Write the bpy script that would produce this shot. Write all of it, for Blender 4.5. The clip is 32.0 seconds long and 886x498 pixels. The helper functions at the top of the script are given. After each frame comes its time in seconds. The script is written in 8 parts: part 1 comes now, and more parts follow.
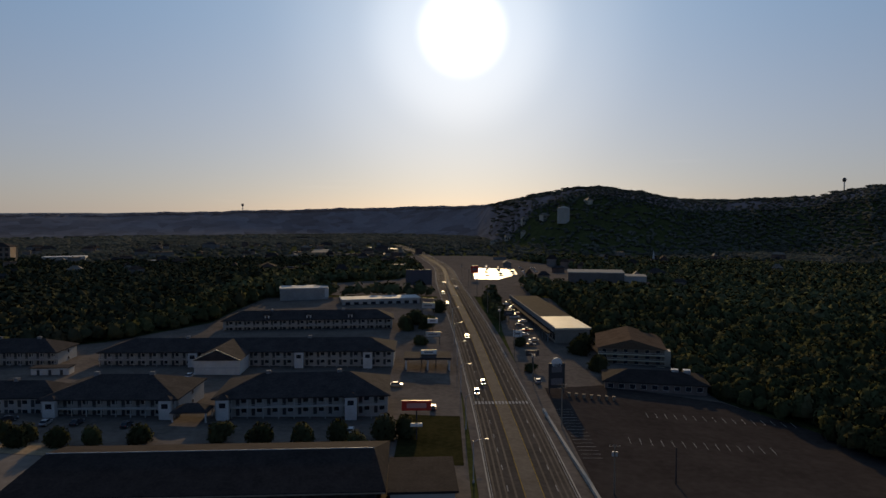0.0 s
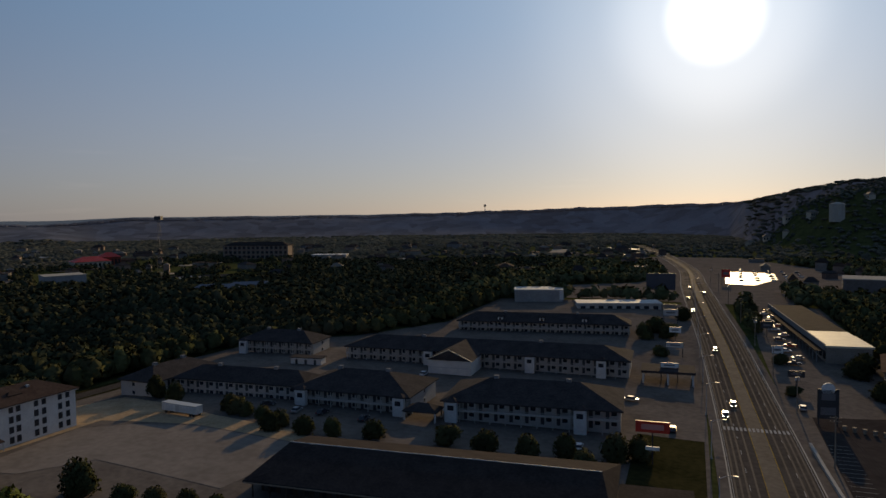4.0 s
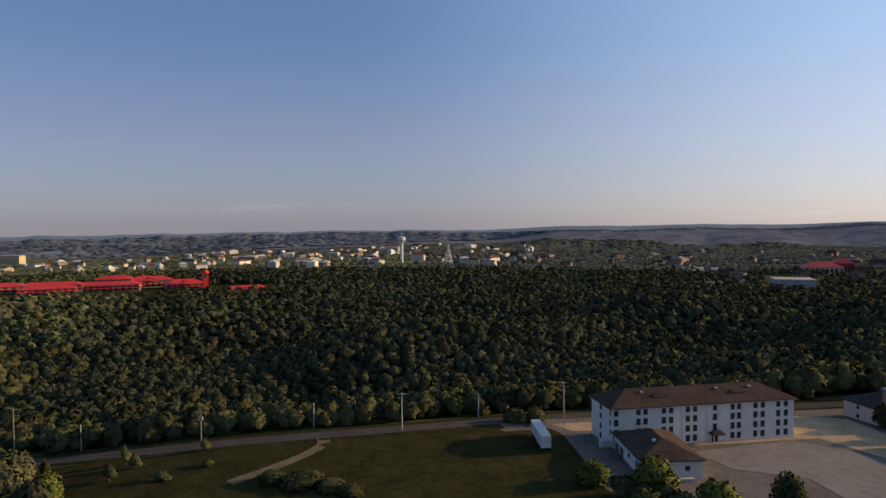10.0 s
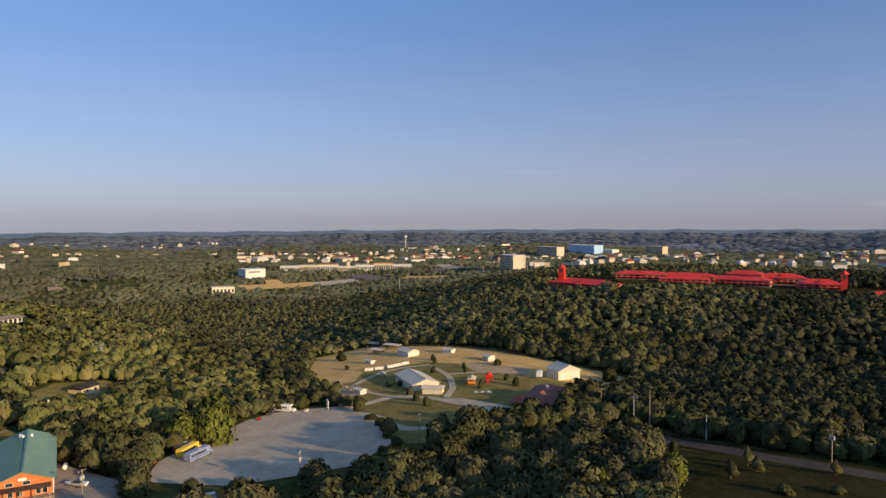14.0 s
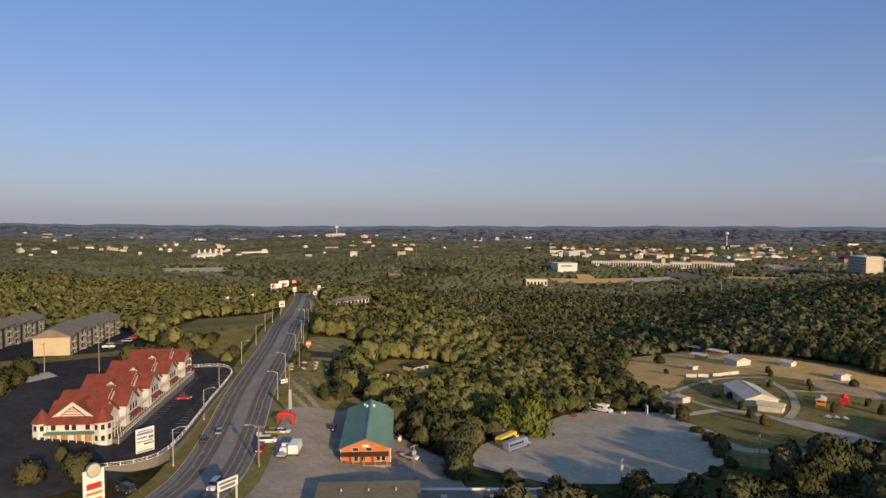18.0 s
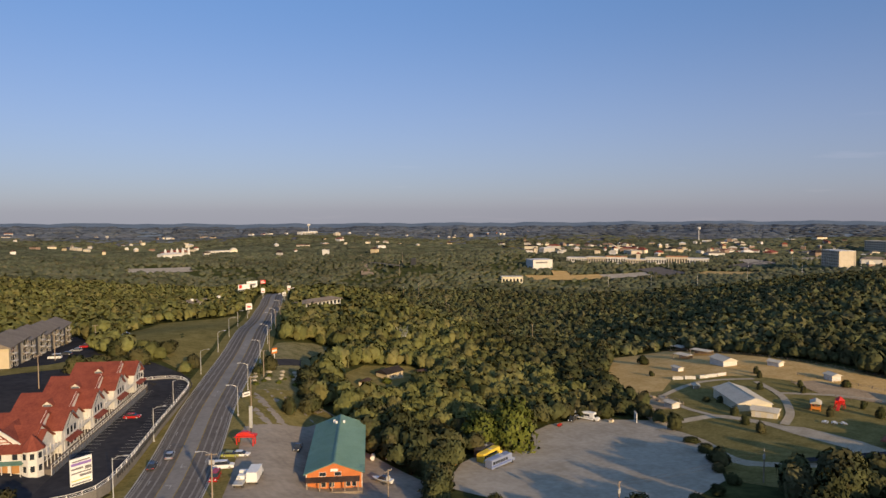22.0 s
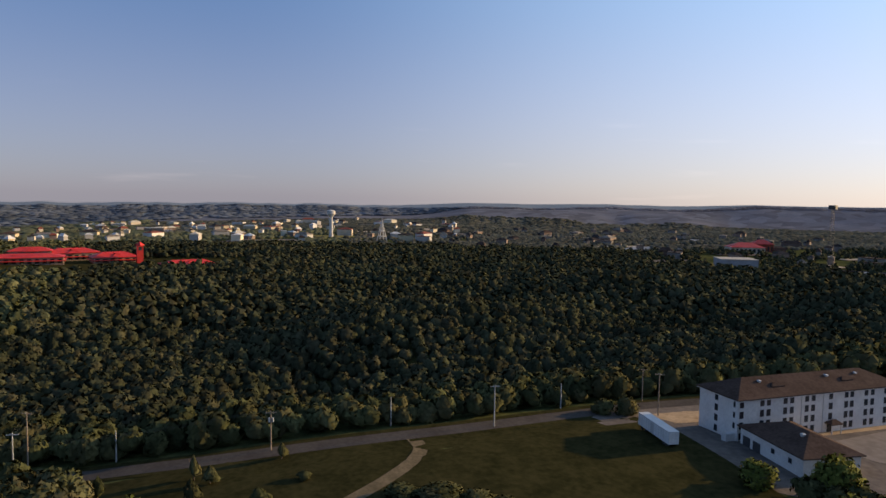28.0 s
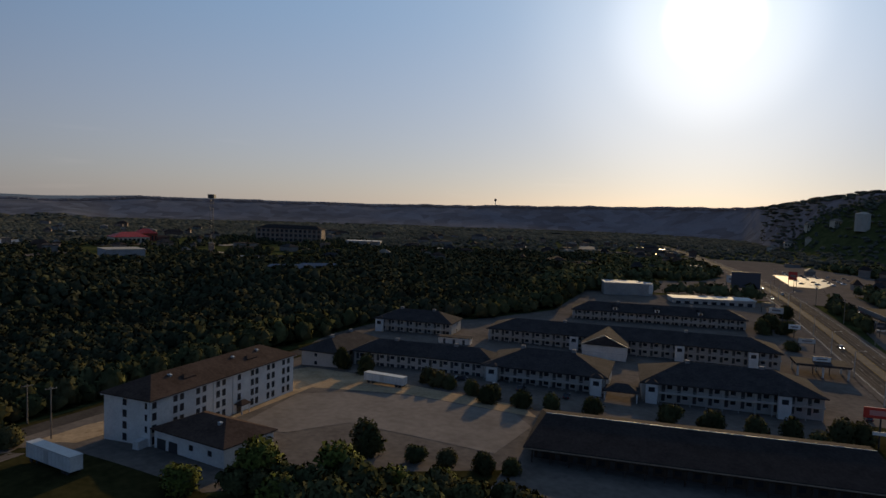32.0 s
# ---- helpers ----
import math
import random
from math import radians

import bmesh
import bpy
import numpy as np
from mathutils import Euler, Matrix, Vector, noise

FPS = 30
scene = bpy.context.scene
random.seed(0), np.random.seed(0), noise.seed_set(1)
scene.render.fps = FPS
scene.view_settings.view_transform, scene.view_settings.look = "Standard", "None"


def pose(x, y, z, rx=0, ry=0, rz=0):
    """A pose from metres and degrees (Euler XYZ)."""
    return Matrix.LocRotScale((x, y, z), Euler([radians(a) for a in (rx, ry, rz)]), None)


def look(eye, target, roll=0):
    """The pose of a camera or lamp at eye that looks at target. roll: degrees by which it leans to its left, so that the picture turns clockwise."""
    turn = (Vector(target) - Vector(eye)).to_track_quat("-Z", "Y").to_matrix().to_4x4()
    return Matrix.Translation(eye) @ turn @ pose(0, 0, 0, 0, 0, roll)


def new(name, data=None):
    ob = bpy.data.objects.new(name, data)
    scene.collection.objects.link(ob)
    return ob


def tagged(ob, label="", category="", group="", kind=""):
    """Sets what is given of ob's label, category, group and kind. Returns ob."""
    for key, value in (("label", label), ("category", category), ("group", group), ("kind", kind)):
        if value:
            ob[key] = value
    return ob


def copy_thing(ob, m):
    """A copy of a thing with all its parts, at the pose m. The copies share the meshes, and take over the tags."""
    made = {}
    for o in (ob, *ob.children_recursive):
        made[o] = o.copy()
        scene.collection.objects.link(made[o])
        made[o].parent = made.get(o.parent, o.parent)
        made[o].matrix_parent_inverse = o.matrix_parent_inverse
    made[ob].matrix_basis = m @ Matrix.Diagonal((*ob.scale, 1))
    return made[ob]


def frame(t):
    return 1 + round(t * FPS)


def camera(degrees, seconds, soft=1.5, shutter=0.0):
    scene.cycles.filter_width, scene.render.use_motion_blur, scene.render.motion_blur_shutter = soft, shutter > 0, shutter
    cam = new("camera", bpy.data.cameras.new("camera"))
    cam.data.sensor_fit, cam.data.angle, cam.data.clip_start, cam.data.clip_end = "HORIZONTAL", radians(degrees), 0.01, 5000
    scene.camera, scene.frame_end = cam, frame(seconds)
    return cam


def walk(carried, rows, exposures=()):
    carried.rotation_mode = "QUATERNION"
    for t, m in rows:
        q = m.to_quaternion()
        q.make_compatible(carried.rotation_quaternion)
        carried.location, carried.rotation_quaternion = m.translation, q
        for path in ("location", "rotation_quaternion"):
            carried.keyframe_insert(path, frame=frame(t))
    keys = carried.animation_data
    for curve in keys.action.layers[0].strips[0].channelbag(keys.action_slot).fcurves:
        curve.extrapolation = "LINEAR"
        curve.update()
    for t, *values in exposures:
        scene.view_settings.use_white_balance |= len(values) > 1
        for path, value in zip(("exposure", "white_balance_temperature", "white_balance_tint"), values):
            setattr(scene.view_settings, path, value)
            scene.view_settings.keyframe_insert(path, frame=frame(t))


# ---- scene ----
cam = camera(65.86, 32.0)
# seconds, place, turn to the left, pitch, roll
PATH = [
    (0, 0.00, 0.00, 57.80, 0.00, -3.18, -0.01),
    (0.5, 0.09, 1.33, 57.77, 1.51, -3.18, -0.03),
    (1, 0.15, 2.67, 57.75, 2.71, -3.17, -0.01),
    (1.5, 0.20, 4.06, 57.79, 3.55, -3.17, 0.05),
    (2, 0.25, 5.43, 57.85, 4.78, -3.18, 0.00),
    (2.5, 0.39, 6.74, 57.96, 7.47, -3.19, -0.12),
    (4.5, 1.50, 11.36, 58.43, 24.53, -3.04, -0.86),
    (5, 1.57, 12.11, 58.51, 28.99, -2.97, -0.92),
    (5.5, 1.47, 12.56, 58.55, 33.46, -2.87, -0.88),
    (6, 1.23, 12.91, 58.59, 38.01, -2.78, -0.96),
    (6.5, 0.93, 13.30, 58.65, 43.40, -2.68, -0.99),
    (7, 0.60, 13.78, 58.72, 48.43, -2.57, -0.88),
    (7.5, 0.21, 14.21, 58.78, 52.67, -2.47, -0.71),
    (8, -0.25, 14.50, 58.84, 57.18, -2.39, -0.62),
    (8.5, -0.71, 14.76, 58.96, 62.32, -2.30, -0.60),
    (9, -1.14, 15.01, 59.12, 67.90, -2.25, -0.61),
    (9.5, -1.60, 15.30, 59.26, 72.58, -2.23, -0.49),
    (10, -2.14, 15.60, 59.37, 76.39, -2.23, -0.39),
    (10.5, -2.78, 15.84, 59.44, 80.84, -2.22, -0.28),
    (11, -3.49, 15.93, 59.57, 86.04, -2.25, -0.26),
    (11.5, -4.10, 15.88, 59.64, 91.37, -2.29, -0.22),
    (12, -4.69, 15.66, 59.67, 97.12, -2.32, -0.21),
    (12.5, -5.17, 15.38, 59.80, 103.26, -2.37, -0.27),
    (13, -5.68, 15.16, 59.94, 110.77, -2.42, -0.19),
    (13.5, -6.15, 15.01, 60.03, 118.37, -2.47, -0.07),
    (14, -6.65, 14.72, 60.04, 126.03, -2.52, 0.07),
    (14.5, -7.14, 14.13, 60.01, 134.31, -2.59, 0.09),
    (15, -7.65, 13.05, 59.91, 142.60, -2.61, 0.09),
    (17.5, -10.54, 5.16, 58.64, 151.61, -2.92, 0.15),
    (18, -11.43, 3.34, 58.53, 151.57, -2.95, 0.17),
    (18.5, -12.45, 1.36, 58.49, 151.44, -3.02, 0.08),
    (19, -13.55, -0.68, 58.52, 151.40, -3.05, 0.06),
    (19.5, -14.66, -2.76, 58.55, 151.33, -3.11, 0.04),
    (20, -15.69, -4.86, 58.57, 151.30, -3.12, 0.03),
    (20.5, -16.66, -6.96, 58.57, 151.28, -3.13, -0.04),
    (21, -17.54, -8.98, 58.58, 151.29, -3.14, -0.10),
    (21.5, -18.53, -10.91, 58.61, 151.33, -3.18, -0.19),
    (22, -19.72, -12.93, 58.65, 149.35, -3.23, -0.21),
    (22.5, -20.92, -15.03, 58.61, 144.74, -3.30, -0.16),
    (23, -22.22, -17.16, 58.53, 137.13, -3.34, -0.12),
    (23.5, -23.54, -19.29, 58.42, 130.15, -3.40, -0.06),
    (24, -24.97, -21.27, 58.33, 124.53, -3.50, 0.01),
    (24.5, -26.53, -23.03, 58.32, 117.99, -3.61, 0.03),
    (25, -28.26, -24.53, 58.32, 110.71, -3.71, 0.08),
    (25.5, -30.17, -25.76, 58.19, 102.60, -3.82, 0.22),
    (26, -32.20, -26.67, 58.02, 94.51, -3.90, 0.38),
    (26.5, -34.23, -27.28, 57.89, 87.55, -3.99, 0.51),
    (28.5, -42.15, -27.85, 57.86, 62.07, -4.29, 1.03),
    (29, -44.20, -27.30, 57.76, 56.83, -4.35, 1.01),
    (29.5, -46.29, -26.26, 57.44, 51.74, -4.36, 1.10),
    (30, -48.37, -25.00, 56.97, 45.57, -4.25, 1.13),
    (30.5, -50.50, -23.52, 56.41, 38.57, -4.11, 1.27),
    (31, -52.70, -21.72, 55.84, 31.82, -3.92, 1.56),
    (31.5, -54.88, -19.65, 55.33, 25.06, -3.77, 1.90),
    (32, -57.01, -17.45, 54.93, 19.04, -3.69, 1.95),
]
EXPOSURES = [(0.0, -0.65, 7350, 12), (2.5, -0.65, 7350, 12), (5.0, -0.7, 7600, 12), (7.0, -0.25, 7750, 13), (9.0, 0.2, 7650, 14), (11.0, 0.6, 7350, 15), (13.0, 0.68, 7150, 15), (15.0, 0.55, 7150, 14), (17.5, 0.45, 7200, 14), (22.0, 0.47, 7200, 14), (26.0, 0.7, 7250, 15), (28.5, 0.5, 7600, 16), (30.0, 0.1, 7600, 15), (31.0, -0.12, 7450, 14), (32.0, -0.5, 7350, 12)]


def eye_pose(x, y, z, yaw, pitch, roll):
    return pose(x, y, z, 0, 0, yaw) @ pose(0, 0, 0, 90 + pitch) @ pose(0, 0, 0, 0, 0, roll)


walk(cam, [(t, eye_pose(*p)) for t, *p in PATH], EXPOSURES)

# ---- sky and sun ----
SUN_TURN, SUN_HIGH = -1.6, 14.5  # degrees to the left of the first view, and above the horizon
way = Vector((-math.sin(radians(SUN_TURN)) * math.cos(radians(SUN_HIGH)), math.cos(radians(SUN_TURN)) * math.cos(radians(SUN_HIGH)), math.sin(radians(SUN_HIGH))))
world = bpy.data.worlds.new("sky")
scene.world = world
world.use_nodes = True
wn, wl = world.node_tree.nodes, world.node_tree.links
sky = wn.new("ShaderNodeTexSky")
sky.sky_type, sky.sun_disc = "NISHITA", False
sky.sun_elevation, sky.sun_rotation = radians(SUN_HIGH), radians(-SUN_TURN)
sky.altitude, sky.air_density, sky.dust_density, sky.ozone_density = 300, 0.8, 0.5, 2.2
tone = wn.new("ShaderNodeMix")
tone.data_type, tone.blend_type = "RGBA", "MULTIPLY"
tone.inputs[0].default_value = 1.0
high, split, ramp = wn.new("ShaderNodeTexCoord"), wn.new("ShaderNodeSeparateXYZ"), wn.new("ShaderNodeValToRGB")
ramp.color_ramp.elements[0].position, ramp.color_ramp.elements[0].color = 0.0, (0.31, 0.35, 0.48, 1)
ramp.color_ramp.elements[1].position, ramp.color_ramp.elements[1].color = 0.30, (0.80, 0.98, 1.22, 1)
wl.new(high.outputs["Generated"], split.inputs[0])
wl.new(split.outputs["Z"], ramp.inputs[0])
wl.new(ramp.outputs[0], tone.inputs[7])
wl.new(sky.outputs[0], tone.inputs[6])
# the bright aureole round the sun
place, near_sun, halo, core_glow, disc_glow = wn.new("ShaderNodeTexCoord"), wn.new("ShaderNodeVectorMath"), wn.new("ShaderNodeMapRange"), wn.new("ShaderNodeMapRange"), wn.new("ShaderNodeMapRange")
rim_glow, glow = wn.new("ShaderNodeMath"), wn.new("ShaderNodeMath")
near_sun.operation = "DOT_PRODUCT"
near_sun.inputs[1].default_value = way
wl.new(place.outputs["Generated"], near_sun.inputs[0])
for node, wide, top in ((halo, 17.0, 1.6), (core_glow, 9.5, 4.0), (disc_glow, 4.2, 16.0)):
    node.interpolation_type = "SMOOTHERSTEP"
    node.inputs[1].default_value, node.inputs[2].default_value = math.cos(radians(wide)), 1.0
    node.inputs[3].default_value, node.inputs[4].default_value = 0.0, top
    wl.new(near_sun.outputs["Value"], node.inputs[0])
rim_glow.operation = glow.operation = "ADD"
wl.new(halo.outputs[0], rim_glow.inputs[0])
wl.new(disc_glow.outputs[0], rim_glow.inputs[1])
wl.new(rim_glow.outputs[0], glow.inputs[0])
wl.new(core_glow.outputs[0], glow.inputs[1])
bright = wn.new("ShaderNodeMix")
bright.data_type, bright.blend_type = "RGBA", "ADD"
bright.inputs[0].default_value = 1.0
wl.new(tone.outputs[2], bright.inputs[6])
wl.new(glow.outputs[0], bright.inputs[7])
# haze: a pale lilac band low down, and wide blue-white brightness on the sun's side
air, side, low, wash = wn.new("ShaderNodeMix"), wn.new("ShaderNodeMapRange"), wn.new("ShaderNodeValToRGB"), wn.new("ShaderNodeMix")
side.interpolation_type = "SMOOTHSTEP"
side.inputs[1].default_value, side.inputs[2].default_value = math.cos(radians(85)), math.cos(radians(15))
wl.new(near_sun.outputs["Value"], side.inputs[0])
air.data_type, air.blend_type = "RGBA", "ADD"
veil_tone = wn.new("ShaderNodeValToRGB")
veil_tone.color_ramp.elements[0].position, veil_tone.color_ramp.elements[0].color = 0.02, (3.5, 3.2, 2.55, 1)
veil_tone.color_ramp.elements[1].position, veil_tone.color_ramp.elements[1].color = 0.26, (2.35, 3.35, 4.0, 1)
wl.new(split.outputs["Z"], veil_tone.inputs[0])
wl.new(veil_tone.outputs[0], air.inputs[7])
wl.new(side.outputs[0], air.inputs[0])
wl.new(bright.outputs[2], air.inputs[6])
low.color_ramp.interpolation = "EASE"
low.color_ramp.elements[0].position, low.color_ramp.elements[0].color = 0.0, (1.85, 1.90, 2.62, 1)
low.color_ramp.elements[1].position, low.color_ramp.elements[1].color = 0.32, (0.30, 0.70, 1.55, 1)
wl.new(split.outputs["Z"], low.inputs[0])
wash.data_type, wash.blend_type = "RGBA", "ADD"
wash.inputs[0].default_value = 1.0
wl.new(air.outputs[2], wash.inputs[6])
wl.new(low.outputs[0], wash.inputs[7])
# thin wisps of cloud low over the horizon
stretch, wisp, thin, band, veil, cloud = (wn.new("ShaderNodeMapping"), wn.new("ShaderNodeTexNoise"), wn.new("ShaderNodeMapRange"), wn.new("ShaderNodeMapRange"), wn.new("ShaderNodeMath"), wn.new("ShaderNodeMix"))
stretch.inputs["Scale"].default_value = (3.5, 3.5, 42)
wisp.inputs["Scale"].default_value, wisp.inputs["Detail"].default_value = 1.6, 6
wl.new(high.outputs["Generated"], stretch.inputs[0])
wl.new(stretch.outputs[0], wisp.inputs["Vector"])
thin.inputs[1].default_value, thin.inputs[2].default_value, thin.inputs[4].default_value = 0.64, 0.84, 0.9
wl.new(wisp.outputs[0], thin.inputs[0])
band.inputs[1].default_value, band.inputs[2].default_value, band.inputs[3].default_value, band.inputs[4].default_value = 0.06, 0.15, 1.0, 0.0
wl.new(split.outputs["Z"], band.inputs[0])
veil.operation = "MULTIPLY"
wl.new(thin.outputs[0], veil.inputs[0])
wl.new(band.outputs[0], veil.inputs[1])
cloud.data_type, cloud.blend_type = "RGBA", "ADD"
cloud.inputs[7].default_value = (0.75, 0.62, 0.62, 1)
wl.new(veil.outputs[0], cloud.inputs[0])
wl.new(wash.outputs[2], cloud.inputs[6])
wl.new(cloud.outputs[2], wn["Background"].inputs[0])
wn["Background"].inputs[1].default_value = 0.068
lamp = bpy.data.lights.new("sun", "SUN")
lamp.energy, lamp.angle, lamp.color = 3.7, radians(0.6), (1.0, 0.755, 0.425)
sun = new("sun", lamp)
sun.matrix_world = look((0, 0, 300), Vector((0, 0, 300)) - way)

# ---- materials ----
def material(name, dark, light, size=1.0, rough=0.8, bump=0.0, metal=0.0, vary=0.0, fine=6.0, spec=0.4, island=False):
    """A two-scale mottled surface: dark and light are its base colours, size the stains' size in metres; vary: difference from piece to piece."""
    m = bpy.data.materials.new(name)
    m.use_nodes = True
    n, l = m.node_tree.nodes, m.node_tree.links
    b = n["Principled BSDF"]
    geo = n.new("ShaderNodeNewGeometry")
    big, small = n.new("ShaderNodeTexNoise"), n.new("ShaderNodeTexNoise")
    for tex, s in ((big, 1 / size), (small, fine / size)):
        tex.inputs["Scale"].default_value, tex.inputs["Detail"].default_value = s, 4
        l.new(geo.outputs["Position"], tex.inputs["Vector"])
    mean = n.new("ShaderNodeMath")
    mean.operation = "MULTIPLY_ADD"
    mean.inputs[1].default_value, mean.inputs[2].default_value = 0.5, 0.0
    l.new(small.outputs[0], mean.inputs[0])
    add = n.new("ShaderNodeMath")
    add.operation = "MULTIPLY_ADD"
    add.inputs[1].default_value = 0.5
    l.new(big.outputs[0], add.inputs[0])
    l.new(mean.outputs[0], add.inputs[2])
    span = n.new("ShaderNodeMapRange")
    span.inputs[1].default_value, span.inputs[2].default_value = 0.36, 0.64
    l.new(add.outputs[0], span.inputs[0])
    mix = n.new("ShaderNodeMix")
    mix.data_type = "RGBA"
    mix.inputs[6].default_value, mix.inputs[7].default_value = (*dark, 1), (*light, 1)
    l.new(span.outputs[0], mix.inputs[0])
    out = mix.outputs[2]
    if vary:
        rnd = geo.outputs["Random Per Island"] if island else n.new("ShaderNodeObjectInfo").outputs["Random"]
        hsv, rng = n.new("ShaderNodeHueSaturation"), n.new("ShaderNodeMapRange")
        rng.inputs[3].default_value, rng.inputs[4].default_value = 1 - vary, 1 + vary
        l.new(rnd, rng.inputs[0])
        l.new(rng.outputs[0], hsv.inputs["Value"])
        l.new(out, hsv.inputs["Color"])
        out = hsv.outputs[0]
    l.new(out, b.inputs["Base Color"])
    b.inputs["Roughness"].default_value, b.inputs["Metallic"].default_value = rough, metal
    b.inputs["Specular IOR Level"].default_value = spec
    if bump:
        bp = n.new("ShaderNodeBump")
        bp.inputs["Strength"].default_value, bp.inputs["Distance"].default_value = 0.6, bump
        l.new(small.outputs[0], bp.inputs["Height"])
        l.new(bp.outputs[0], b.inputs["Normal"])
    return m


def plain(name, colour, rough=0.5, metal=0.0, spec=0.5, vary=0.08):
    c = Vector(colour)
    return material(name, tuple(c * (1 - vary)), tuple(min(1, v) for v in c * (1 + vary)), 1.5, rough, 0, metal, 0, 5, spec)


M_GROUND = material("woodland_floor", (0.038, 0.046, 0.018), (0.095, 0.099, 0.038), 14, 0.95, 0.05, spec=0.0)
# meadow grass set extra dark, with the field's shade put into its colour
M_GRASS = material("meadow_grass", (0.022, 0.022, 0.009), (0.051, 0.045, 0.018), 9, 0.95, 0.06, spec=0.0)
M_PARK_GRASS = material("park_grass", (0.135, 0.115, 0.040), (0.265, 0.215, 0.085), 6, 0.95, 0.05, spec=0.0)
M_DRY = material("dry_grass", (0.45, 0.285, 0.105), (0.62, 0.42, 0.19), 9, 0.95, 0.05, spec=0.0)
M_DIRT = material("bare_dirt", (0.279, 0.203, 0.127), (0.47, 0.347, 0.224), 6, 0.95, 0.04, spec=0.0)
M_GRAVEL = material("pale_gravel", (0.35, 0.296, 0.226), (0.485, 0.42, 0.335), 10, 0.95, 0.04, spec=0.0)
M_PATH = material("dusty_path_gravel", (0.336, 0.28, 0.202), (0.48, 0.41, 0.31), 5, 0.95, 0.04, spec=0.0)
# darker than the east road's asphalt: its backlit look is put into the colour
M_MAIN_ASPHALT = material("brown_grey_asphalt", (0.071, 0.06, 0.051), (0.109, 0.093, 0.08), 9, 0.95, 0.01, spec=0.0)
M_ASPHALT = material("grey_asphalt", (0.126, 0.111, 0.101), (0.176, 0.157, 0.142), 7, 0.85, 0.01, spec=0.0)
M_OLD_ASPHALT = material("faded_asphalt", (0.118, 0.100, 0.087), (0.190, 0.162, 0.140), 10, 0.9, 0.01, spec=0.0)
M_NEW_ASPHALT = material("dark_asphalt", (0.033, 0.033, 0.038), (0.056, 0.056, 0.062), 12, 0.8, 0.01, spec=0.0)
M_LANE = material("worn_concrete_lane", (0.205, 0.188, 0.168), (0.275, 0.253, 0.228), 8, 0.9, 0.01, spec=0.1)
# worn tracks, made paler still by the low sun's glare in their colour
M_MAIN_LANE = material("worn_glare_lane", (0.108, 0.091, 0.076), (0.159, 0.136, 0.114), 8, 0.95, 0.01, spec=0.03)
M_CONCRETE = material("concrete", (0.403, 0.37, 0.314), (0.48, 0.45, 0.40), 4, 0.9, 0.01, spec=0.0)
M_PAINT = material("road_paint", (0.305, 0.298, 0.279), (0.46, 0.45, 0.43), 1.5, 0.95, spec=0.0)
M_YELLOW = material("yellow_road_paint", (0.33, 0.229, 0.064), (0.47, 0.325, 0.078), 1.5, 0.95, spec=0.0)
def foliage(name, deep, fresh, brown, size, vary, bump=0.0):
    """Leaves whose green drifts over the slope and differs from crown to crown (size: a crown's width)."""
    m = material(name, deep, fresh, size * 2.2, 1.0, bump, 0, vary, 7, 0.0, True)
    n, l = m.node_tree.nodes, m.node_tree.links
    b = n["Principled BSDF"]
    geo, cell, cut, turn = n.new("ShaderNodeNewGeometry"), n.new("ShaderNodeTexVoronoi"), n.new("ShaderNodeSeparateColor"), n.new("ShaderNodeMix")
    cell.voronoi_dimensions = "2D"
    cell.inputs["Scale"].default_value = 1 / size
    l.new(geo.outputs["Position"], cell.inputs["Vector"])
    l.new(cell.outputs["Color"], cut.inputs[0])
    rise, deal = n.new("ShaderNodeMapRange"), n.new("ShaderNodeHueSaturation")
    rise.inputs[3].default_value, rise.inputs[4].default_value = 0.70, 1.32
    drift, swell = n.new("ShaderNodeTexNoise"), n.new("ShaderNodeMath")
    drift.inputs["Scale"].default_value, drift.inputs["Detail"].default_value = 1 / (size * 9), 3
    l.new(geo.outputs["Position"], drift.inputs["Vector"])
    swell.operation = "MULTIPLY_ADD"
    swell.inputs[1].default_value, swell.inputs[2].default_value = 2.2, -1.1
    l.new(drift.outputs[0], swell.inputs[0])
    blend = n.new("ShaderNodeMath")
    blend.operation = "ADD"
    l.new(cut.outputs[1], blend.inputs[0])
    l.new(swell.outputs[0], blend.inputs[1])
    l.new(blend.outputs[0], rise.inputs[0])
    l.new(rise.outputs[0], deal.inputs["Value"])
    strength = n.new("ShaderNodeMapRange")
    strength.inputs[1].default_value, strength.inputs[2].default_value, strength.inputs[4].default_value = 0.45, 1.0, 0.75
    l.new(cut.outputs[0], strength.inputs[0])
    turn.data_type = "RGBA"
    turn.inputs[7].default_value = (*brown, 1)
    l.new(strength.outputs[0], turn.inputs[0])
    l.new(b.inputs["Base Color"].links[0].from_socket, turn.inputs[6])
    l.new(turn.outputs[2], deal.inputs["Color"])
    l.new(deal.outputs[0], b.inputs["Base Color"])
    return m


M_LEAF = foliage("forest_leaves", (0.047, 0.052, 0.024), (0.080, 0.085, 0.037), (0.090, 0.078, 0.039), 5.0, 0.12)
M_CORE = foliage("inner_foliage", (0.046, 0.054, 0.025), (0.079, 0.088, 0.040), (0.088, 0.079, 0.041), 5.0, 0.03)
# hillside leaves lighter, western wood darker: sun and shade put into the colour
M_SUNLIT_LEAF = foliage("sunlit_hill_leaves", (0.094, 0.100, 0.036), (0.152, 0.152, 0.054), (0.158, 0.136, 0.057), 6.0, 0.12)
M_SHADED_LEAF = foliage("shaded_wood_leaves", (0.036, 0.041, 0.024), (0.060, 0.066, 0.036), (0.069, 0.062, 0.037), 5.0, 0.12)
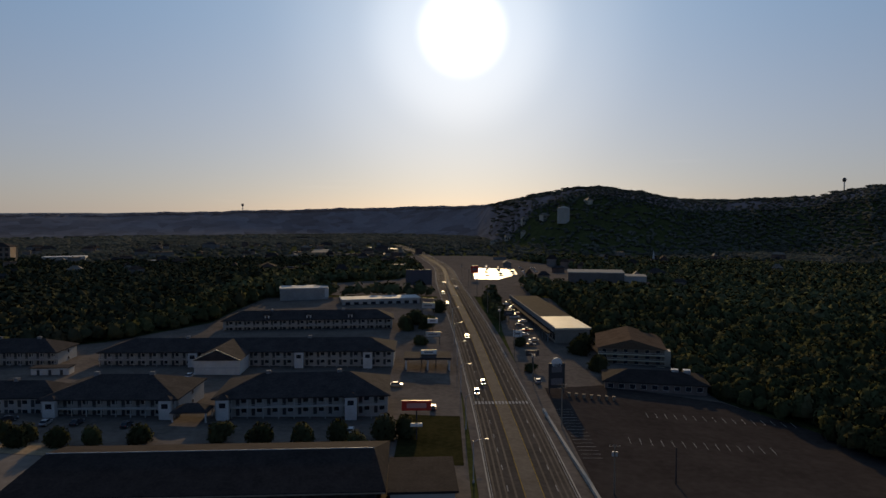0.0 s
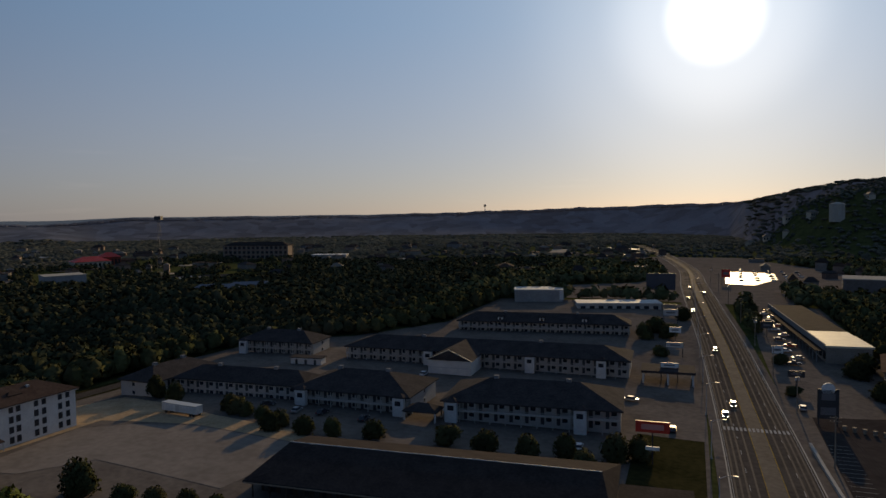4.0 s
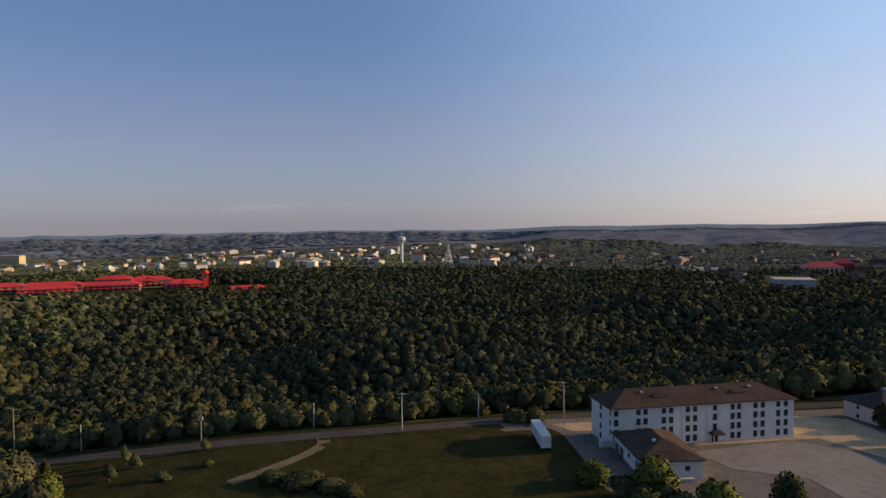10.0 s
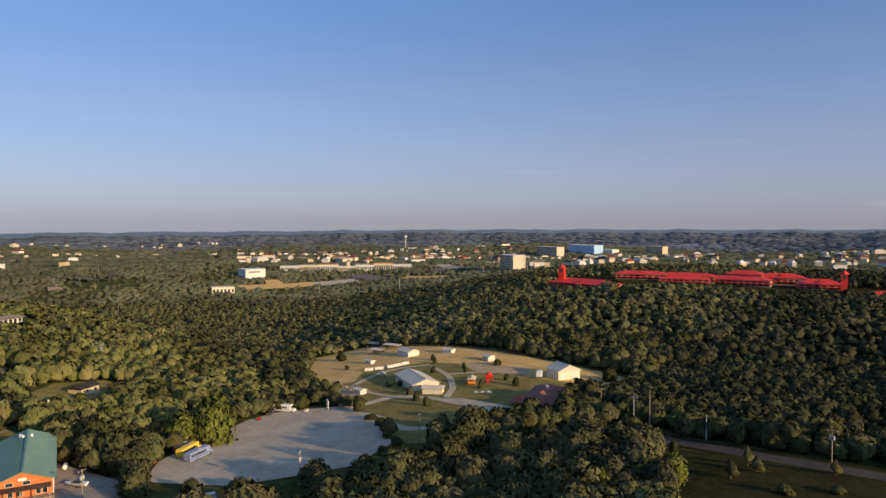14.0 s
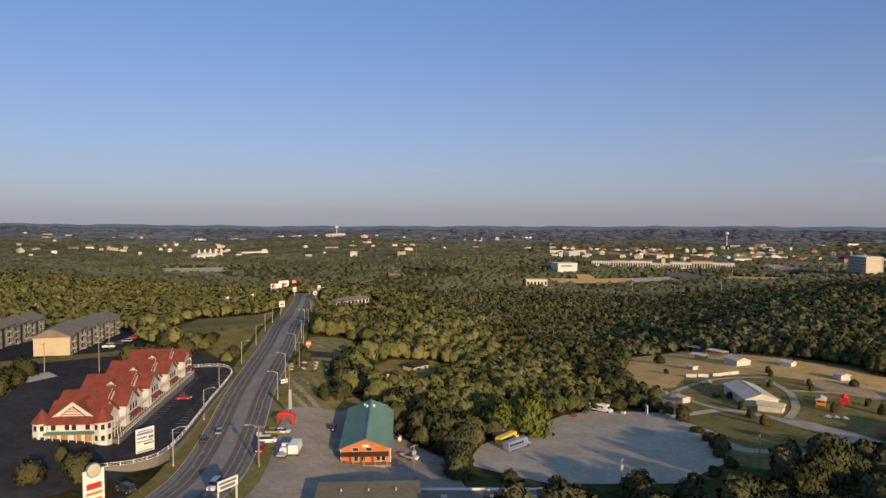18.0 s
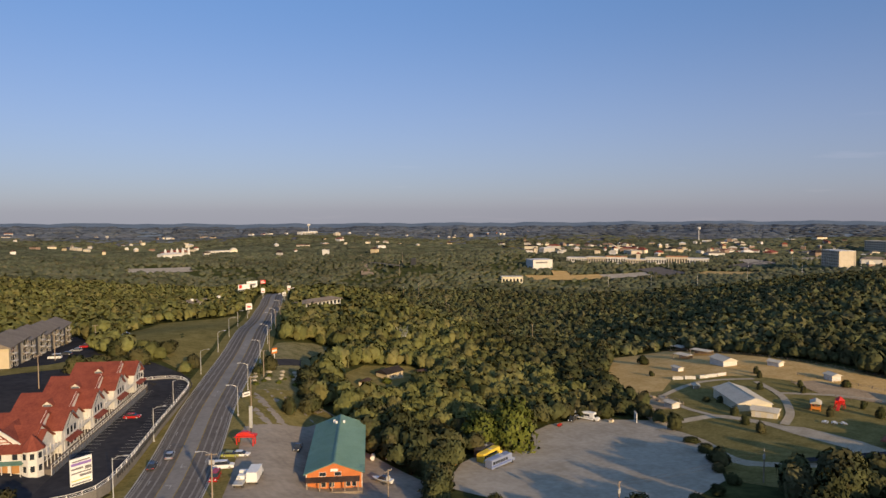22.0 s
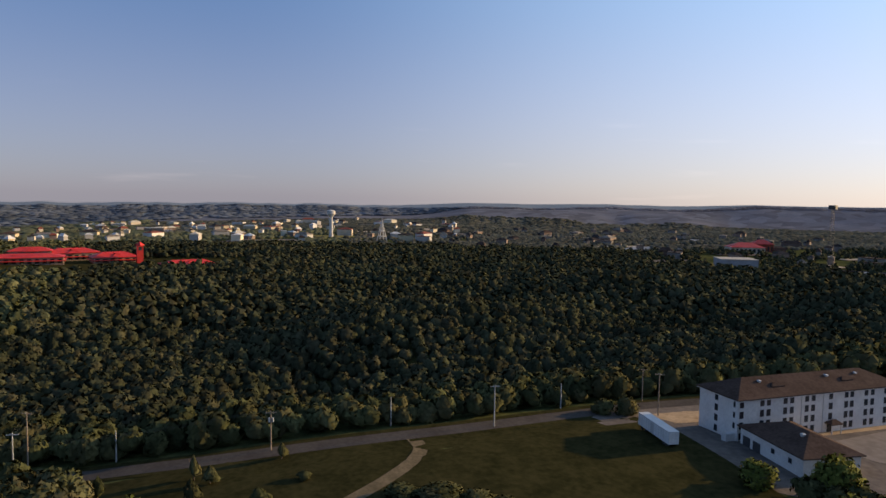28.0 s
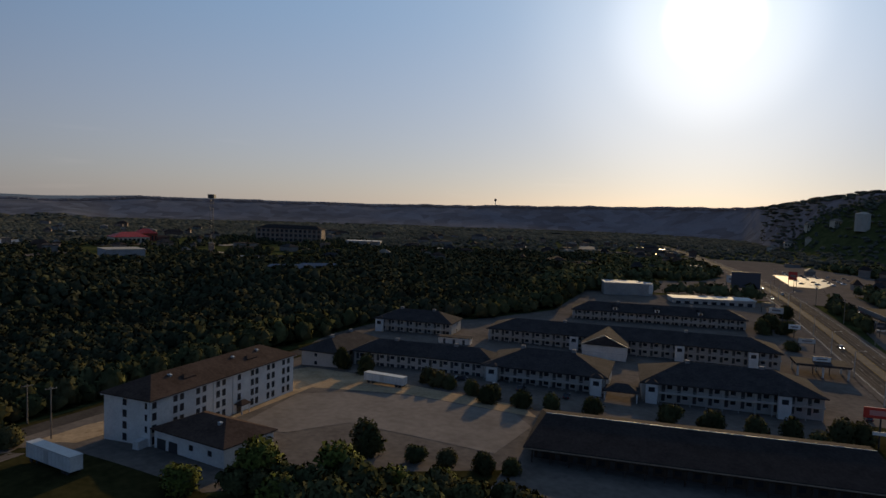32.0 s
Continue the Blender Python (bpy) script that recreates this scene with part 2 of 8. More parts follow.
# far, vale, ridge and haze woods carry the distance haze in their colour
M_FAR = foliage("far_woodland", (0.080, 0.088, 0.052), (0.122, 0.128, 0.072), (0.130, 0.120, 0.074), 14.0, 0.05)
M_VALE = foliage("hazed_valley_woodland", (0.068, 0.070, 0.054), (0.102, 0.103, 0.076), (0.108, 0.098, 0.076), 14.0, 0.05)
M_MID = foliage("valley_woodland", (0.064, 0.071, 0.034), (0.104, 0.111, 0.051), (0.114, 0.100, 0.053), 7.0, 0.10)
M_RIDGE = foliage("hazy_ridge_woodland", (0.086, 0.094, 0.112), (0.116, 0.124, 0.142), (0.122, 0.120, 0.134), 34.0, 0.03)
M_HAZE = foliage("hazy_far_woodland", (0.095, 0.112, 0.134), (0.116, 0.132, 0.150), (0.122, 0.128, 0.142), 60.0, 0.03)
M_BARK = material("bark", (0.076, 0.057, 0.038), (0.165, 0.127, 0.089), 0.8, 0.95, 0.02)
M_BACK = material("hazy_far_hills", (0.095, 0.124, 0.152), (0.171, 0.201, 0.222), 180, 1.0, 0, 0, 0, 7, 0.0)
# ridge and horizon hills glow faintly as painted haze, being no light source
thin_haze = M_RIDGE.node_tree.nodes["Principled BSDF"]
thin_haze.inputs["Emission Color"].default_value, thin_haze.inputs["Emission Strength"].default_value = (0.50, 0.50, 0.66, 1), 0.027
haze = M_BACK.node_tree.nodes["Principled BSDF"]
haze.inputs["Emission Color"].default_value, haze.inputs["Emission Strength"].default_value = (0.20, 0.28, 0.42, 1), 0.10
M_WHITE = material("white_painted_wall", (0.52, 0.50, 0.47), (0.66, 0.64, 0.60), 3, 0.75)
M_CREAM = material("cream_metal_siding", (0.55, 0.49, 0.36), (0.70, 0.63, 0.48), 3, 0.6)
M_TAN = material("tan_siding", (0.47, 0.381, 0.246), (0.52, 0.43, 0.29), 3, 0.75)
M_ROOF = material("dark_shingle_roof", (0.029, 0.024, 0.024), (0.055, 0.045, 0.042), 4, 0.95, 0.01, 0, 0, 6, 0.02)
M_BROWN_ROOF = material("brown_shingle_roof", (0.053, 0.035, 0.028), (0.095, 0.065, 0.053), 4, 0.95, 0.01, 0, 0, 6, 0.02)
M_GREY_ROOF = material("grey_shingle_roof", (0.152, 0.122, 0.095), (0.229, 0.191, 0.152), 4, 0.9, 0.01)
M_RED_ROOF = material("red_brown_shingle_roof", (0.146, 0.03, 0.018), (0.241, 0.058, 0.034), 3, 0.85, 0.01)
M_BRIGHT_RED = material("bright_red_metal_roof", (0.50, 0.020, 0.015), (0.70, 0.045, 0.030), 12, 0.55)
M_GREEN_ROOF = material("green_metal_roof", (0.076, 0.171, 0.133), (0.127, 0.241, 0.191), 5, 0.5)
M_ORANGE = material("orange_timber_wall", (0.47, 0.134, 0.039), (0.58, 0.19, 0.06), 2, 0.75)
M_GLASS = plain("dark_window_glass", (0.025, 0.03, 0.038), 0.12, 0, 0.6)
M_WIRE = plain("dull_wire", (0.064, 0.061, 0.057), 1.0, 0, 0.0)
M_DARK = plain("dark_metal", (0.038, 0.038, 0.041), 0.5)
M_STEEL = plain("galvanised_steel", (0.47, 0.47, 0.459), 0.5, 0.3)
M_WOOD = material("weathered_wood", (0.203, 0.152, 0.108), (0.343, 0.273, 0.203), 1.0, 0.9)
M_SIGN = plain("white_sign_panel", (0.74, 0.73, 0.70), 0.5)
M_RED = plain("red_paint", (0.55, 0.03, 0.02), 0.4)
M_ORANGE_PAINT = plain("orange_paint", (0.62, 0.20, 0.03), 0.5)
M_BLUE = plain("blue_paint", (0.056, 0.101, 0.336), 0.35)
M_YEL = plain("yellow_paint", (0.75, 0.52, 0.04), 0.4)
M_BLACK = plain("black_rubber", (0.025, 0.025, 0.025), 0.8)
M_WHITE_CAR = plain("white_car_paint", (0.72, 0.72, 0.71), 0.25)
M_DARK_CAR = plain("dark_car_paint", (0.044, 0.047, 0.057), 0.25)
M_RED_CAR = plain("red_car_paint", (0.392, 0.022, 0.022), 0.25)
M_SILVER_CAR = plain("silver_car_paint", (0.448, 0.459, 0.47), 0.3, 0.5)

# ---- relief: place, radius, height ----
KNOLLS = [(-160, 153, 91, 2.0), (-175, 98, 91, 2.4), (-135, 175, 86, 0.9), (-90, 146, 113, -0.9), (-100, 233, 108, 1.9), (-85, 280, 92, -3.0),
          (-66, 334, 171, 2.8), (30, 227, 141, -2.2), (15, 140, 141, 2.6), (70, 150, 139, 0.5), (-192, 50, 87, 4.1), (-195, -4, 87, 5.3)]
SLOPES = [(-207, -47, 71, 0.7), (-224, -85, 123, 5.7), (-300, -118, 133, -11.6), (-240, -160, 117, 6.5), (-320, -216, 160, 5.9), (-193, -198, 97, -4.0),
          (-134, -190, 95, -6.4), (-85, -175, 82, -1.5), (-50, -185, 70, -3.0), (-75, -255, 124, 4.2), (-262, -546, 95, 32.7), (-240, -420, 70, 20.2), (-228, -340, 55, 10.0), (-118, -390, 80, 14.1), (-155, -510, 90, 11.2), (-200, -625, 90, 8.5), (-225, -700, 80, 12.6), (-247, -780, 100, 4.3), (-20, -200, 111, 3.4), (5, -291, 151, 10.6)]
VALLEYS = [(-655, -130, 95, -6.0), (-257, -891, 260, -31.1), (-355, -465, 260, -53.8), (-503, -228, 260, 36.7), (-420, -60, 260, -25.7), (-624, 6, 260, 7.8),
           (-700, -700, 260, -37.0), (20, 450, 260, 12.2), (-300, 300, 260, 3.7), (120, 300, 253, -6.5), (0, 0, 260, 5.4), (-292, 30, 42, -9.0), (-296, 120, 46, -11.0), (-350, 70, 60, 5.0), (-345, 170, 60, 4.0)]
# azimuth to the left of the first view, distance and height of the crest
CRESTS = [(-40, 1500, 100), (-32, 1500, 102), (-27, 1500, 80), (-19, 1500, 78), (-16, 1500, 97), (-12.8, 1500, 107), (-10, 1500, 103), (-7.5, 1550, 92), (-5, 1700, 76),
          (-3, 2100, 72), (4, 2300, 67), (16, 2300, 55), (26, 2300, 46), (45, 2300, 46), (50, 2300, 29), (55, 2300, 37), (60, 2300, 28), (67, 2400, 27), (72, 3400, 2),
          (84, 4200, 4), (101, 4300, -10), (128, 4400, -20), (140, 4400, -30), (165, 4400, -34), (185, 4300, -8), (215, 3000, 10), (260, 2400, 40), (319, 1500, 100)]


def relief(x, y):
    """Height of the bare land at x, y (numbers or arrays)."""
    x, y = np.asarray(x, float), np.asarray(y, float)
    near = np.full(np.broadcast(x, y).shape, -8.0)
    for cx, cy, r, h in KNOLLS + SLOPES + VALLEYS:
        near = near + h * np.exp(-((x - cx) ** 2 + (y - cy) ** 2) / r ** 2)
    wooded = np.clip((-225 - x) / 40, 0, 1) * np.clip((x + 500) / 60, 0, 1) * np.clip((y + 60) / 40, 0, 1) * np.clip((420 - y) / 60, 0, 1)
    near = near + wooded * (5.0 * np.sin(x / 30 + y / 75) + 4.0 * np.sin(y / 34 - x / 90 + 1))
    dist = np.hypot(x, y)
    turn = (np.degrees(np.arctan2(-x, y)) + 40) % 360 - 40
    far = np.interp(turn, [c[0] for c in CRESTS], [c[1] for c in CRESTS])
    crest = np.interp(turn, [c[0] for c in CRESTS], [c[2] for c in CRESTS])
    crest = crest + np.where((turn > 72) & (turn < 250), 1.0, 0.35) * (3.0 * np.sin(turn * 0.9) + 2.5 * np.sin(turn * 2.3 + 1) + 1.5 * np.sin(turn * 5.1 + 2))
    s = np.clip((turn - 75) / 30, 0, 1) * np.clip((200 - turn) / 30, 0, 1)
    plain = -8 - 34 * s * s * (3 - 2 * s) * np.clip((dist - 1000) / 800, 0, 1)
    near = near + (plain + 8)
    roll = 9 * np.sin(x / 173 + 0.6 * np.sin(y / 240)) + 8 * np.sin(y / 141 + x / 410 + 1.3)
    near = near + roll * s * np.clip((dist - 1450) / 500, 0, 1)
    rise = np.maximum(crest + 8, 0)
    steep = np.clip((rise - 25) / 20, 0, 1)
    foot = far * 0.45 * (1 - steep) + np.maximum(360, 4.2 * rise) * steep
    k = np.clip(1 - (far - dist) / foot, 0, 1)
    return near + (crest - near) * k * k * (3 - 2 * k)


def smooth_line(pts, step=6.0):
    """A smooth line through the points."""
    p = [Vector((*q, 0)) for q in pts]
    out = []
    for i in range(len(p) - 1):
        a, b, c, d = p[max(i - 1, 0)], p[i], p[i + 1], p[min(i + 2, len(p) - 1)]
        n = max(1, int((c - b).length / step))
        for j in range(n):
            t = j / n
            out.append(0.5 * ((2 * b) + (c - a) * t + (2 * a - 5 * b + 4 * c - d) * t * t + (3 * b - a - 3 * c + d) * t ** 3))
    out.append(p[-1])
    return [(v.x, v.y) for v in out]


# middle lines of the roads
MAIN = smooth_line([(70, -60), (45, -20), (28, 40), (20, 90), (19.5, 143), (18.5, 214), (15, 315), (9, 420), (4, 540), (-4, 800), (-45, 1100), (-95, 1330)])
EAST = smooth_line([(70, -60), (30, -95), (-5, -130), (-35, -156), (-64.6, -235.8), (-80, -276.4), (-103, -338), (-135.5, -434), (-161, -505), (-176, -543), (-206, -632), (-226, -676), (-262, -712), (-320, -735), (-400, -745)])
BACK = smooth_line([(-150, -92), (-185, -82), (-211, -66), (-206, -45), (-200, -20), (-197, 8), (-195, 40), (-197, 75), (-199, 100), (-196, 140), (-190, 189), (-186, 230)])


def bed(line, reach):
    """The road's own level along its line, smoothed."""
    p = np.array(line)
    z = relief(p[:, 0], p[:, 1])
    k = np.ones(reach) / reach
    z = np.convolve(np.pad(z, reach // 2, mode="edge"), k, "same")[reach // 2: reach // 2 + len(z)]
    return p[:, 0], p[:, 1], z


BEDS = [(bed(MAIN, 13), 12.5, 34.0), (bed(EAST, 13), 11.5, 34.0), (bed(BACK, 5), 5.5, 14.0)]


def terrain(x, y):
    """Height of the land at x, y, levelled along the roads."""
    x, y = np.broadcast_arrays(np.asarray(x, float), np.asarray(y, float))
    z = np.atleast_1d(relief(x, y)).ravel().copy()
    px, py = np.atleast_1d(x).ravel(), np.atleast_1d(y).ravel()
    for (lx, ly, lz), flat, blend in BEDS:
        pick = np.nonzero((px > lx.min() - blend) & (px < lx.max() + blend) & (py > ly.min() - blend) & (py < ly.max() + blend))[0]
        for part_of in np.array_split(pick, max(1, len(pick) // 20000)):
            d = (px[part_of, None] - lx) ** 2 + (py[part_of, None] - ly) ** 2
            w = 1 / (d + 4.0) ** 2
            level, gap = (w * lz).sum(1) / w.sum(1), np.sqrt(d.min(1))
            k = np.clip((blend - gap) / (blend - flat), 0, 1)
            k = k * k * (3 - 2 * k)
            z[part_of] += (level - z[part_of]) * k
    return z.reshape(x.shape)


# ---- shapes ----
class Shape:
    """Corners and faces of one part."""

    def __init__(self):
        self.v, self.f = [], []

    def face(self, *pts):
        k = len(self.v)
        self.v += [tuple(p) for p in pts]
        self.f.append(tuple(range(k, k + len(pts))))
        return self

    def prism(self, outline, z0, z1):
        k, n = len(self.v), len(outline)
        self.v += [(x, y, z0) for x, y in outline] + [(x, y, z1) for x, y in outline]
        self.f += [tuple(range(k + n - 1, k - 1, -1)), tuple(range(k + n, k + 2 * n))]
        self.f += [(k + i, k + (i + 1) % n, k + n + (i + 1) % n, k + n + i) for i in range(n)]
        return self

    def box(self, x0, x1, y0, y1, z0, z1):
        return self.prism([(x0, y0), (x1, y0), (x1, y1), (x0, y1)], z0, z1)

    def cone(self, x, y, z0, z1, r0, r1, n=10):
        k = len(self.v)
        for z, r in ((z0, r0), (z1, r1)):
            self.v += [(x + r * math.cos(2 * math.pi * i / n), y + r * math.sin(2 * math.pi * i / n), z) for i in range(n)]
        self.f += [tuple(range(k + n - 1, k - 1, -1)), tuple(range(k + n, k + 2 * n))]
        self.f += [(k + i, k + (i + 1) % n, k + n + (i + 1) % n, k + n + i) for i in range(n)]
        return self

    def rod(self, a, b, r, n=6, r2=None):
        a, b = Vector(a), Vector(b)
        d = (b - a).normalized()
        u = d.orthogonal().normalized()
        w = d.cross(u)
        k = len(self.v)
        for p, q in ((a, r), (b, r if r2 is None else r2)):
            self.v += [tuple(p + (u * math.cos(2 * math.pi * i / n) + w * math.sin(2 * math.pi * i / n)) * q) for i in range(n)]
        self.f += [tuple(range(k + n - 1, k - 1, -1)), tuple(range(k + n, k + 2 * n))]
        self.f += [(k + i, k + (i + 1) % n, k + n + (i + 1) % n, k + n + i) for i in range(n)]
        return self

    def hip(self, x0, x1, y0, y1, z, rise, inset=None, thick=0.25):
        """A hipped roof over the rectangle, its ridge along x; inset 0 gives gables."""
        d = (y1 - y0) / 2 if inset is None else inset
        ym = (y0 + y1) / 2
        k = len(self.v)
        self.v += [(x0, y0, z), (x1, y0, z), (x1, y1, z), (x0, y1, z), (x0 + d, ym, z + rise), (x1 - d, ym, z + rise)]
        self.v += [(x0, y0, z - thick), (x1, y0, z - thick), (x1, y1, z - thick), (x0, y1, z - thick)]
        self.f += [(k, k + 1, k + 5, k + 4), (k + 2, k + 3, k + 4, k + 5), (k + 1, k + 2, k + 5), (k + 3, k, k + 4), (k + 9, k + 8, k + 7, k + 6)]
        self.f += [(k + 6 + i, k + 6 + (i + 1) % 4, k + (i + 1) % 4, k + i) for i in range(4)]
        return self

    def gable_roof(self, x0, x1, y0, y1, z, rise, thick=0.25):
        return self.hip(x0, x1, y0, y1, z, rise, 0, thick)

    def mesh(self, name, mat):
        me = bpy.data.meshes.new(name)
        me.from_pydata(self.v, [], self.f)
        me.materials.append(mat)
        me.update()
        return me


def part(name, shape, mat, parent, label="", at=None):
    ob = new(name, shape.mesh(name, mat) if isinstance(shape, Shape) else shape)
    ob.parent = parent
    if at is not None:
        ob.matrix_basis = at
    return tagged(ob, label)


def thing(name, label, category, x, y, turn=0, z=None, group=""):
    ob = new(name)
    ob.matrix_basis = pose(x, y, float(terrain(x, y)) if z is None else z, 0, 0, turn)
    return tagged(ob, label, category, group)


def solid(name, shape, mat, label, category, kind="", at=None):
    ob = new(name, shape.mesh(name, mat))
    if at is not None:
        ob.matrix_basis = at
    return tagged(ob, label, category, kind=kind)


def inside(px, py, outline):
    """Which of the points lie within the outline."""
    px, py = np.asarray(px, float), np.asarray(py, float)
    hit = np.zeros(px.shape, bool)
    for (ax, ay), (bx, by) in zip(outline, outline[1:] + outline[:1]):
        if ay != by:
            hit ^= ((ay > py) != (by > py)) & (px < (bx - ax) * (py - ay) / (by - ay) + ax)
    return hit


def bulk_mesh(name, verts, faces, mat, normals=None):
    """A mesh from arrays of corners and of triangles or quads; normals: the soft shading direction at each corner."""
    me = bpy.data.meshes.new(name)
    me.vertices.add(len(verts))
    me.vertices.foreach_set("co", np.asarray(verts, np.float32).ravel())
    k = faces.shape[1]
    me.loops.add(faces.size)
    me.loops.foreach_set("vertex_index", faces.astype(np.int32).ravel())
    me.polygons.add(len(faces))
    me.polygons.foreach_set("loop_start", np.arange(0, faces.size, k, dtype=np.int32))
    me.polygons.foreach_set("loop_total", np.full(len(faces), k, np.int32))
    me.materials.append(mat)
    me.update()
    me.validate()
    if normals is not None:
        me.polygons.foreach_set("use_smooth", np.ones(len(me.polygons), bool))
        me.normals_split_custom_set_from_vertices(normals)
    return me


def drape(name, outline, mat, label, category, lift=0.12, cell=5.0):
    """A patch of ground with that outline, laid over the land."""
    bm = bmesh.new()
    vs = [bm.verts.new((x, y, 0)) for x, y in outline]
    bm.faces.new(vs)
    for axis in (0, 1):
        lo, hi = min(p[axis] for p in outline), max(p[axis] for p in outline)
        n = int((hi - lo) / cell)
        for i in range(1, n + 1):
            c, d = [0, 0, 0], [0, 0, 0]
            c[axis], d[axis] = lo + (hi - lo) * i / (n + 1), 1
            bmesh.ops.bisect_plane(bm, geom=bm.verts[:] + bm.edges[:] + bm.faces[:], plane_co=c, plane_no=d)
    for v in bm.verts:
        v.co.z = float(terrain(v.co.x, v.co.y)) + lift
    me = bpy.data.meshes.new(name)
    bmesh.ops.recalc_face_normals(bm, faces=bm.faces)
    if bm.faces and sum(f.normal.z for f in bm.faces) < 0:
        bmesh.ops.reverse_faces(bm, faces=bm.faces)
    bm.to_mesh(me)
    bm.free()
    me.materials.append(mat)
    return tagged(new(name, me), label, category, kind="structure")


def ribbon(name, line, a, b, mat, label, category, lift=0.2, parent=None, dash=None):
    """A strip along the line, from a to b metres to its right; dash: length and gap."""
    v, f, run = [], [], 0.0
    for i, (x, y) in enumerate(line):
        x0, y0 = line[max(i - 1, 0)]
        x1, y1 = line[min(i + 1, len(line) - 1)]
        d = math.hypot(x1 - x0, y1 - y0) or 1
        nx, ny = (y1 - y0) / d, -(x1 - x0) / d
        z = float(terrain(x, y)) + lift
        v += [(x + nx * a, y + ny * a, z), (x + nx * b, y + ny * b, z)]
        if i:
            run += math.hypot(x - line[i - 1][0], y - line[i - 1][1])
            if not dash or run % (dash[0] + dash[1]) < dash[0]:
                k = 2 * i
                f.append((k - 2, k - 1, k + 1, k))
    me = bpy.data.meshes.new(name)
    me.from_pydata(v, [], f)
    me.materials.append(mat)
    me.update()
    ob = new(name, me)
    if parent:
        ob.parent = parent
        return tagged(ob, label)
    return tagged(ob, label, category, kind="structure")

# ---- the land ----
def land_sheet(name, radii, mat, label):
    n = 384
    a = np.arange(n) * 2 * np.pi / n
    r = np.asarray(radii)
    x, y = np.outer(r, -np.sin(a)), np.outer(r, np.cos(a))
    z = terrain(x, y)
    k = np.arange(len(r) * n).reshape(len(r), n)
    q = np.stack([k[:-1], np.roll(k, -1, 1)[:-1], np.roll(k, -1, 1)[1:], k[1:]], -1).reshape(-1, 4)[:, ::-1]
    me = bulk_mesh(name, np.stack([x, y, z], -1).reshape(-1, 3), q, mat)
    me.polygons.foreach_set("use_smooth", np.ones(len(q), bool))
    return tagged(new(name, me), label, "ground", kind="structure")


steps = [2.0]
while steps[-1] < 2650:
    steps.append(steps[-1] + max(3.0, steps[-1] * 0.011))
cut_at = next(i for i, r in enumerate(steps) if r > 1380)
land_sheet("ground", steps[:cut_at + 1], M_GROUND, "rolling wooded ground with dark undergrowth")
# ridge and backdrop sheets have haze painted in by colour and emission
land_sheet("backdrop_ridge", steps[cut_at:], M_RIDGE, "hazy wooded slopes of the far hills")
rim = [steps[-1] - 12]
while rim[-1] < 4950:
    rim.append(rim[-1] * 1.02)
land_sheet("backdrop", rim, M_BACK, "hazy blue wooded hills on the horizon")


# outlines of the open ground, in which no wild wood grows
FARM = [(-243, -245), (-304, -301), (-340, -295), (-342, -236), (-342, -184), (-338, -148), (-330, -104), (-288, -95), (-262, -104), (-238, -98), (-222, -88), (-196, -100), (-176, -112), (-172, -124), (-198, -152), (-212, -187)]
GRAVEL = [(-122, -176), (-140, -186), (-175, -201), (-191, -201), (-208, -184), (-199, -152), (-171, -125), (-147, -119), (-118, -136), (-107, -160)]
FIELD = [(-199, -55), (-186, -46), (-165, -37), (-135, -22), (-100, 10), (-100, 75), (-130, 84), (-178, 92), (-195, 90), (-193, 40), (-196, 8)]
TRACK = [(-80, -118), (-98, -146), (-107, -160), (-118, -136), (-147, -119), (-171, -125), (-178, -112), (-150, -92), (-110, -100)]
MOTEL = [(-199, 75), (-192, 215), (-196, 240), (-188, 280), (-150, 300), (-118, 345), (-112, 432), (6, 432), (6, 100), (-50, 98), (-90, 104), (-130, 92), (-150, 75)]
WEST = [(29, 100), (29, 330), (34, 450), (70, 445), (72, 320), (92, 300), (92, 225), (104, 196), (112, 160), (124, 130), (118, 100)]
FAR_WEST = [(-90, 440), (-100, 520), (-40, 560), (-20, 640), (-40, 820), (-90, 900), (-60, 1000), (60, 1000), (130, 820), (150, 640), (190, 560), (190, 500), (60, 520), (60, 440)]
SHOP = [(-36, -112), (-44, -150), (-66, -206), (-80, -250), (-99, -252), (-106, -222), (-99, -200), (-104, -165), (-96, -140), (-92, -112)]
PLAZA = [(-25, -145), (-52, -212), (-70, -262), (-66, -290), (-40, -330), (-38, -450), (40, -470), (60, -330), (30, -140)]
VERGE = [(-68, -290), (-88, -340), (-118, -430), (-142, -500), (-90, -510), (-60, -440), (-48, -345)]
GARDEN = [(-80, -250), (-104, -246), (-116, -262), (-120, -292), (-140, -300), (-152, -332), (-140, -348), (-118, -336), (-104, -312)]
YARD = [(-118, -244), (-136, -248), (-160, -264), (-178, -284), (-172, -304), (-150, -306), (-130, -286), (-118, -264)]
RANCH = [(-505, -262), (-520, -195), (-600, -60), (-620, 40), (-690, 40), (-690, -200), (-600, -280)]
STRIP = [(-630, -905), (-640, -860), (-1010, -1180), (-1240, -1100), (-1250, -1300), (-960, -1330)]
TOWN = [(-760, 120), (-900, 40), (-980, -500), (-1350, -700), (-1500, -400), (-1400, 300), (-1100, 460), (-800, 300)]
SLOPE = [(-1000, -1150), (-1230, -1090), (-1240, -1160), (-1040, -1230)]
SITE = [(-125, -1040), (-215, -1070), (-225, -1120), (-130, -1100)]
MEADOW_STRIP = [(-690, 60), (-840, 60), (-850, 110), (-700, 100)]
MOWN = [(320, 720), (445, 715), (450, 765), (330, 770)]
WAREHOUSE = [(-112, -600), (-122, -574), (-168, -600), (-164, -628)]
LODGE = [(-176, -502), (-184, -476), (-226, -490), (-228, -520)]
FAR_OPEN = [SLOPE, SITE, MEADOW_STRIP, MOWN]
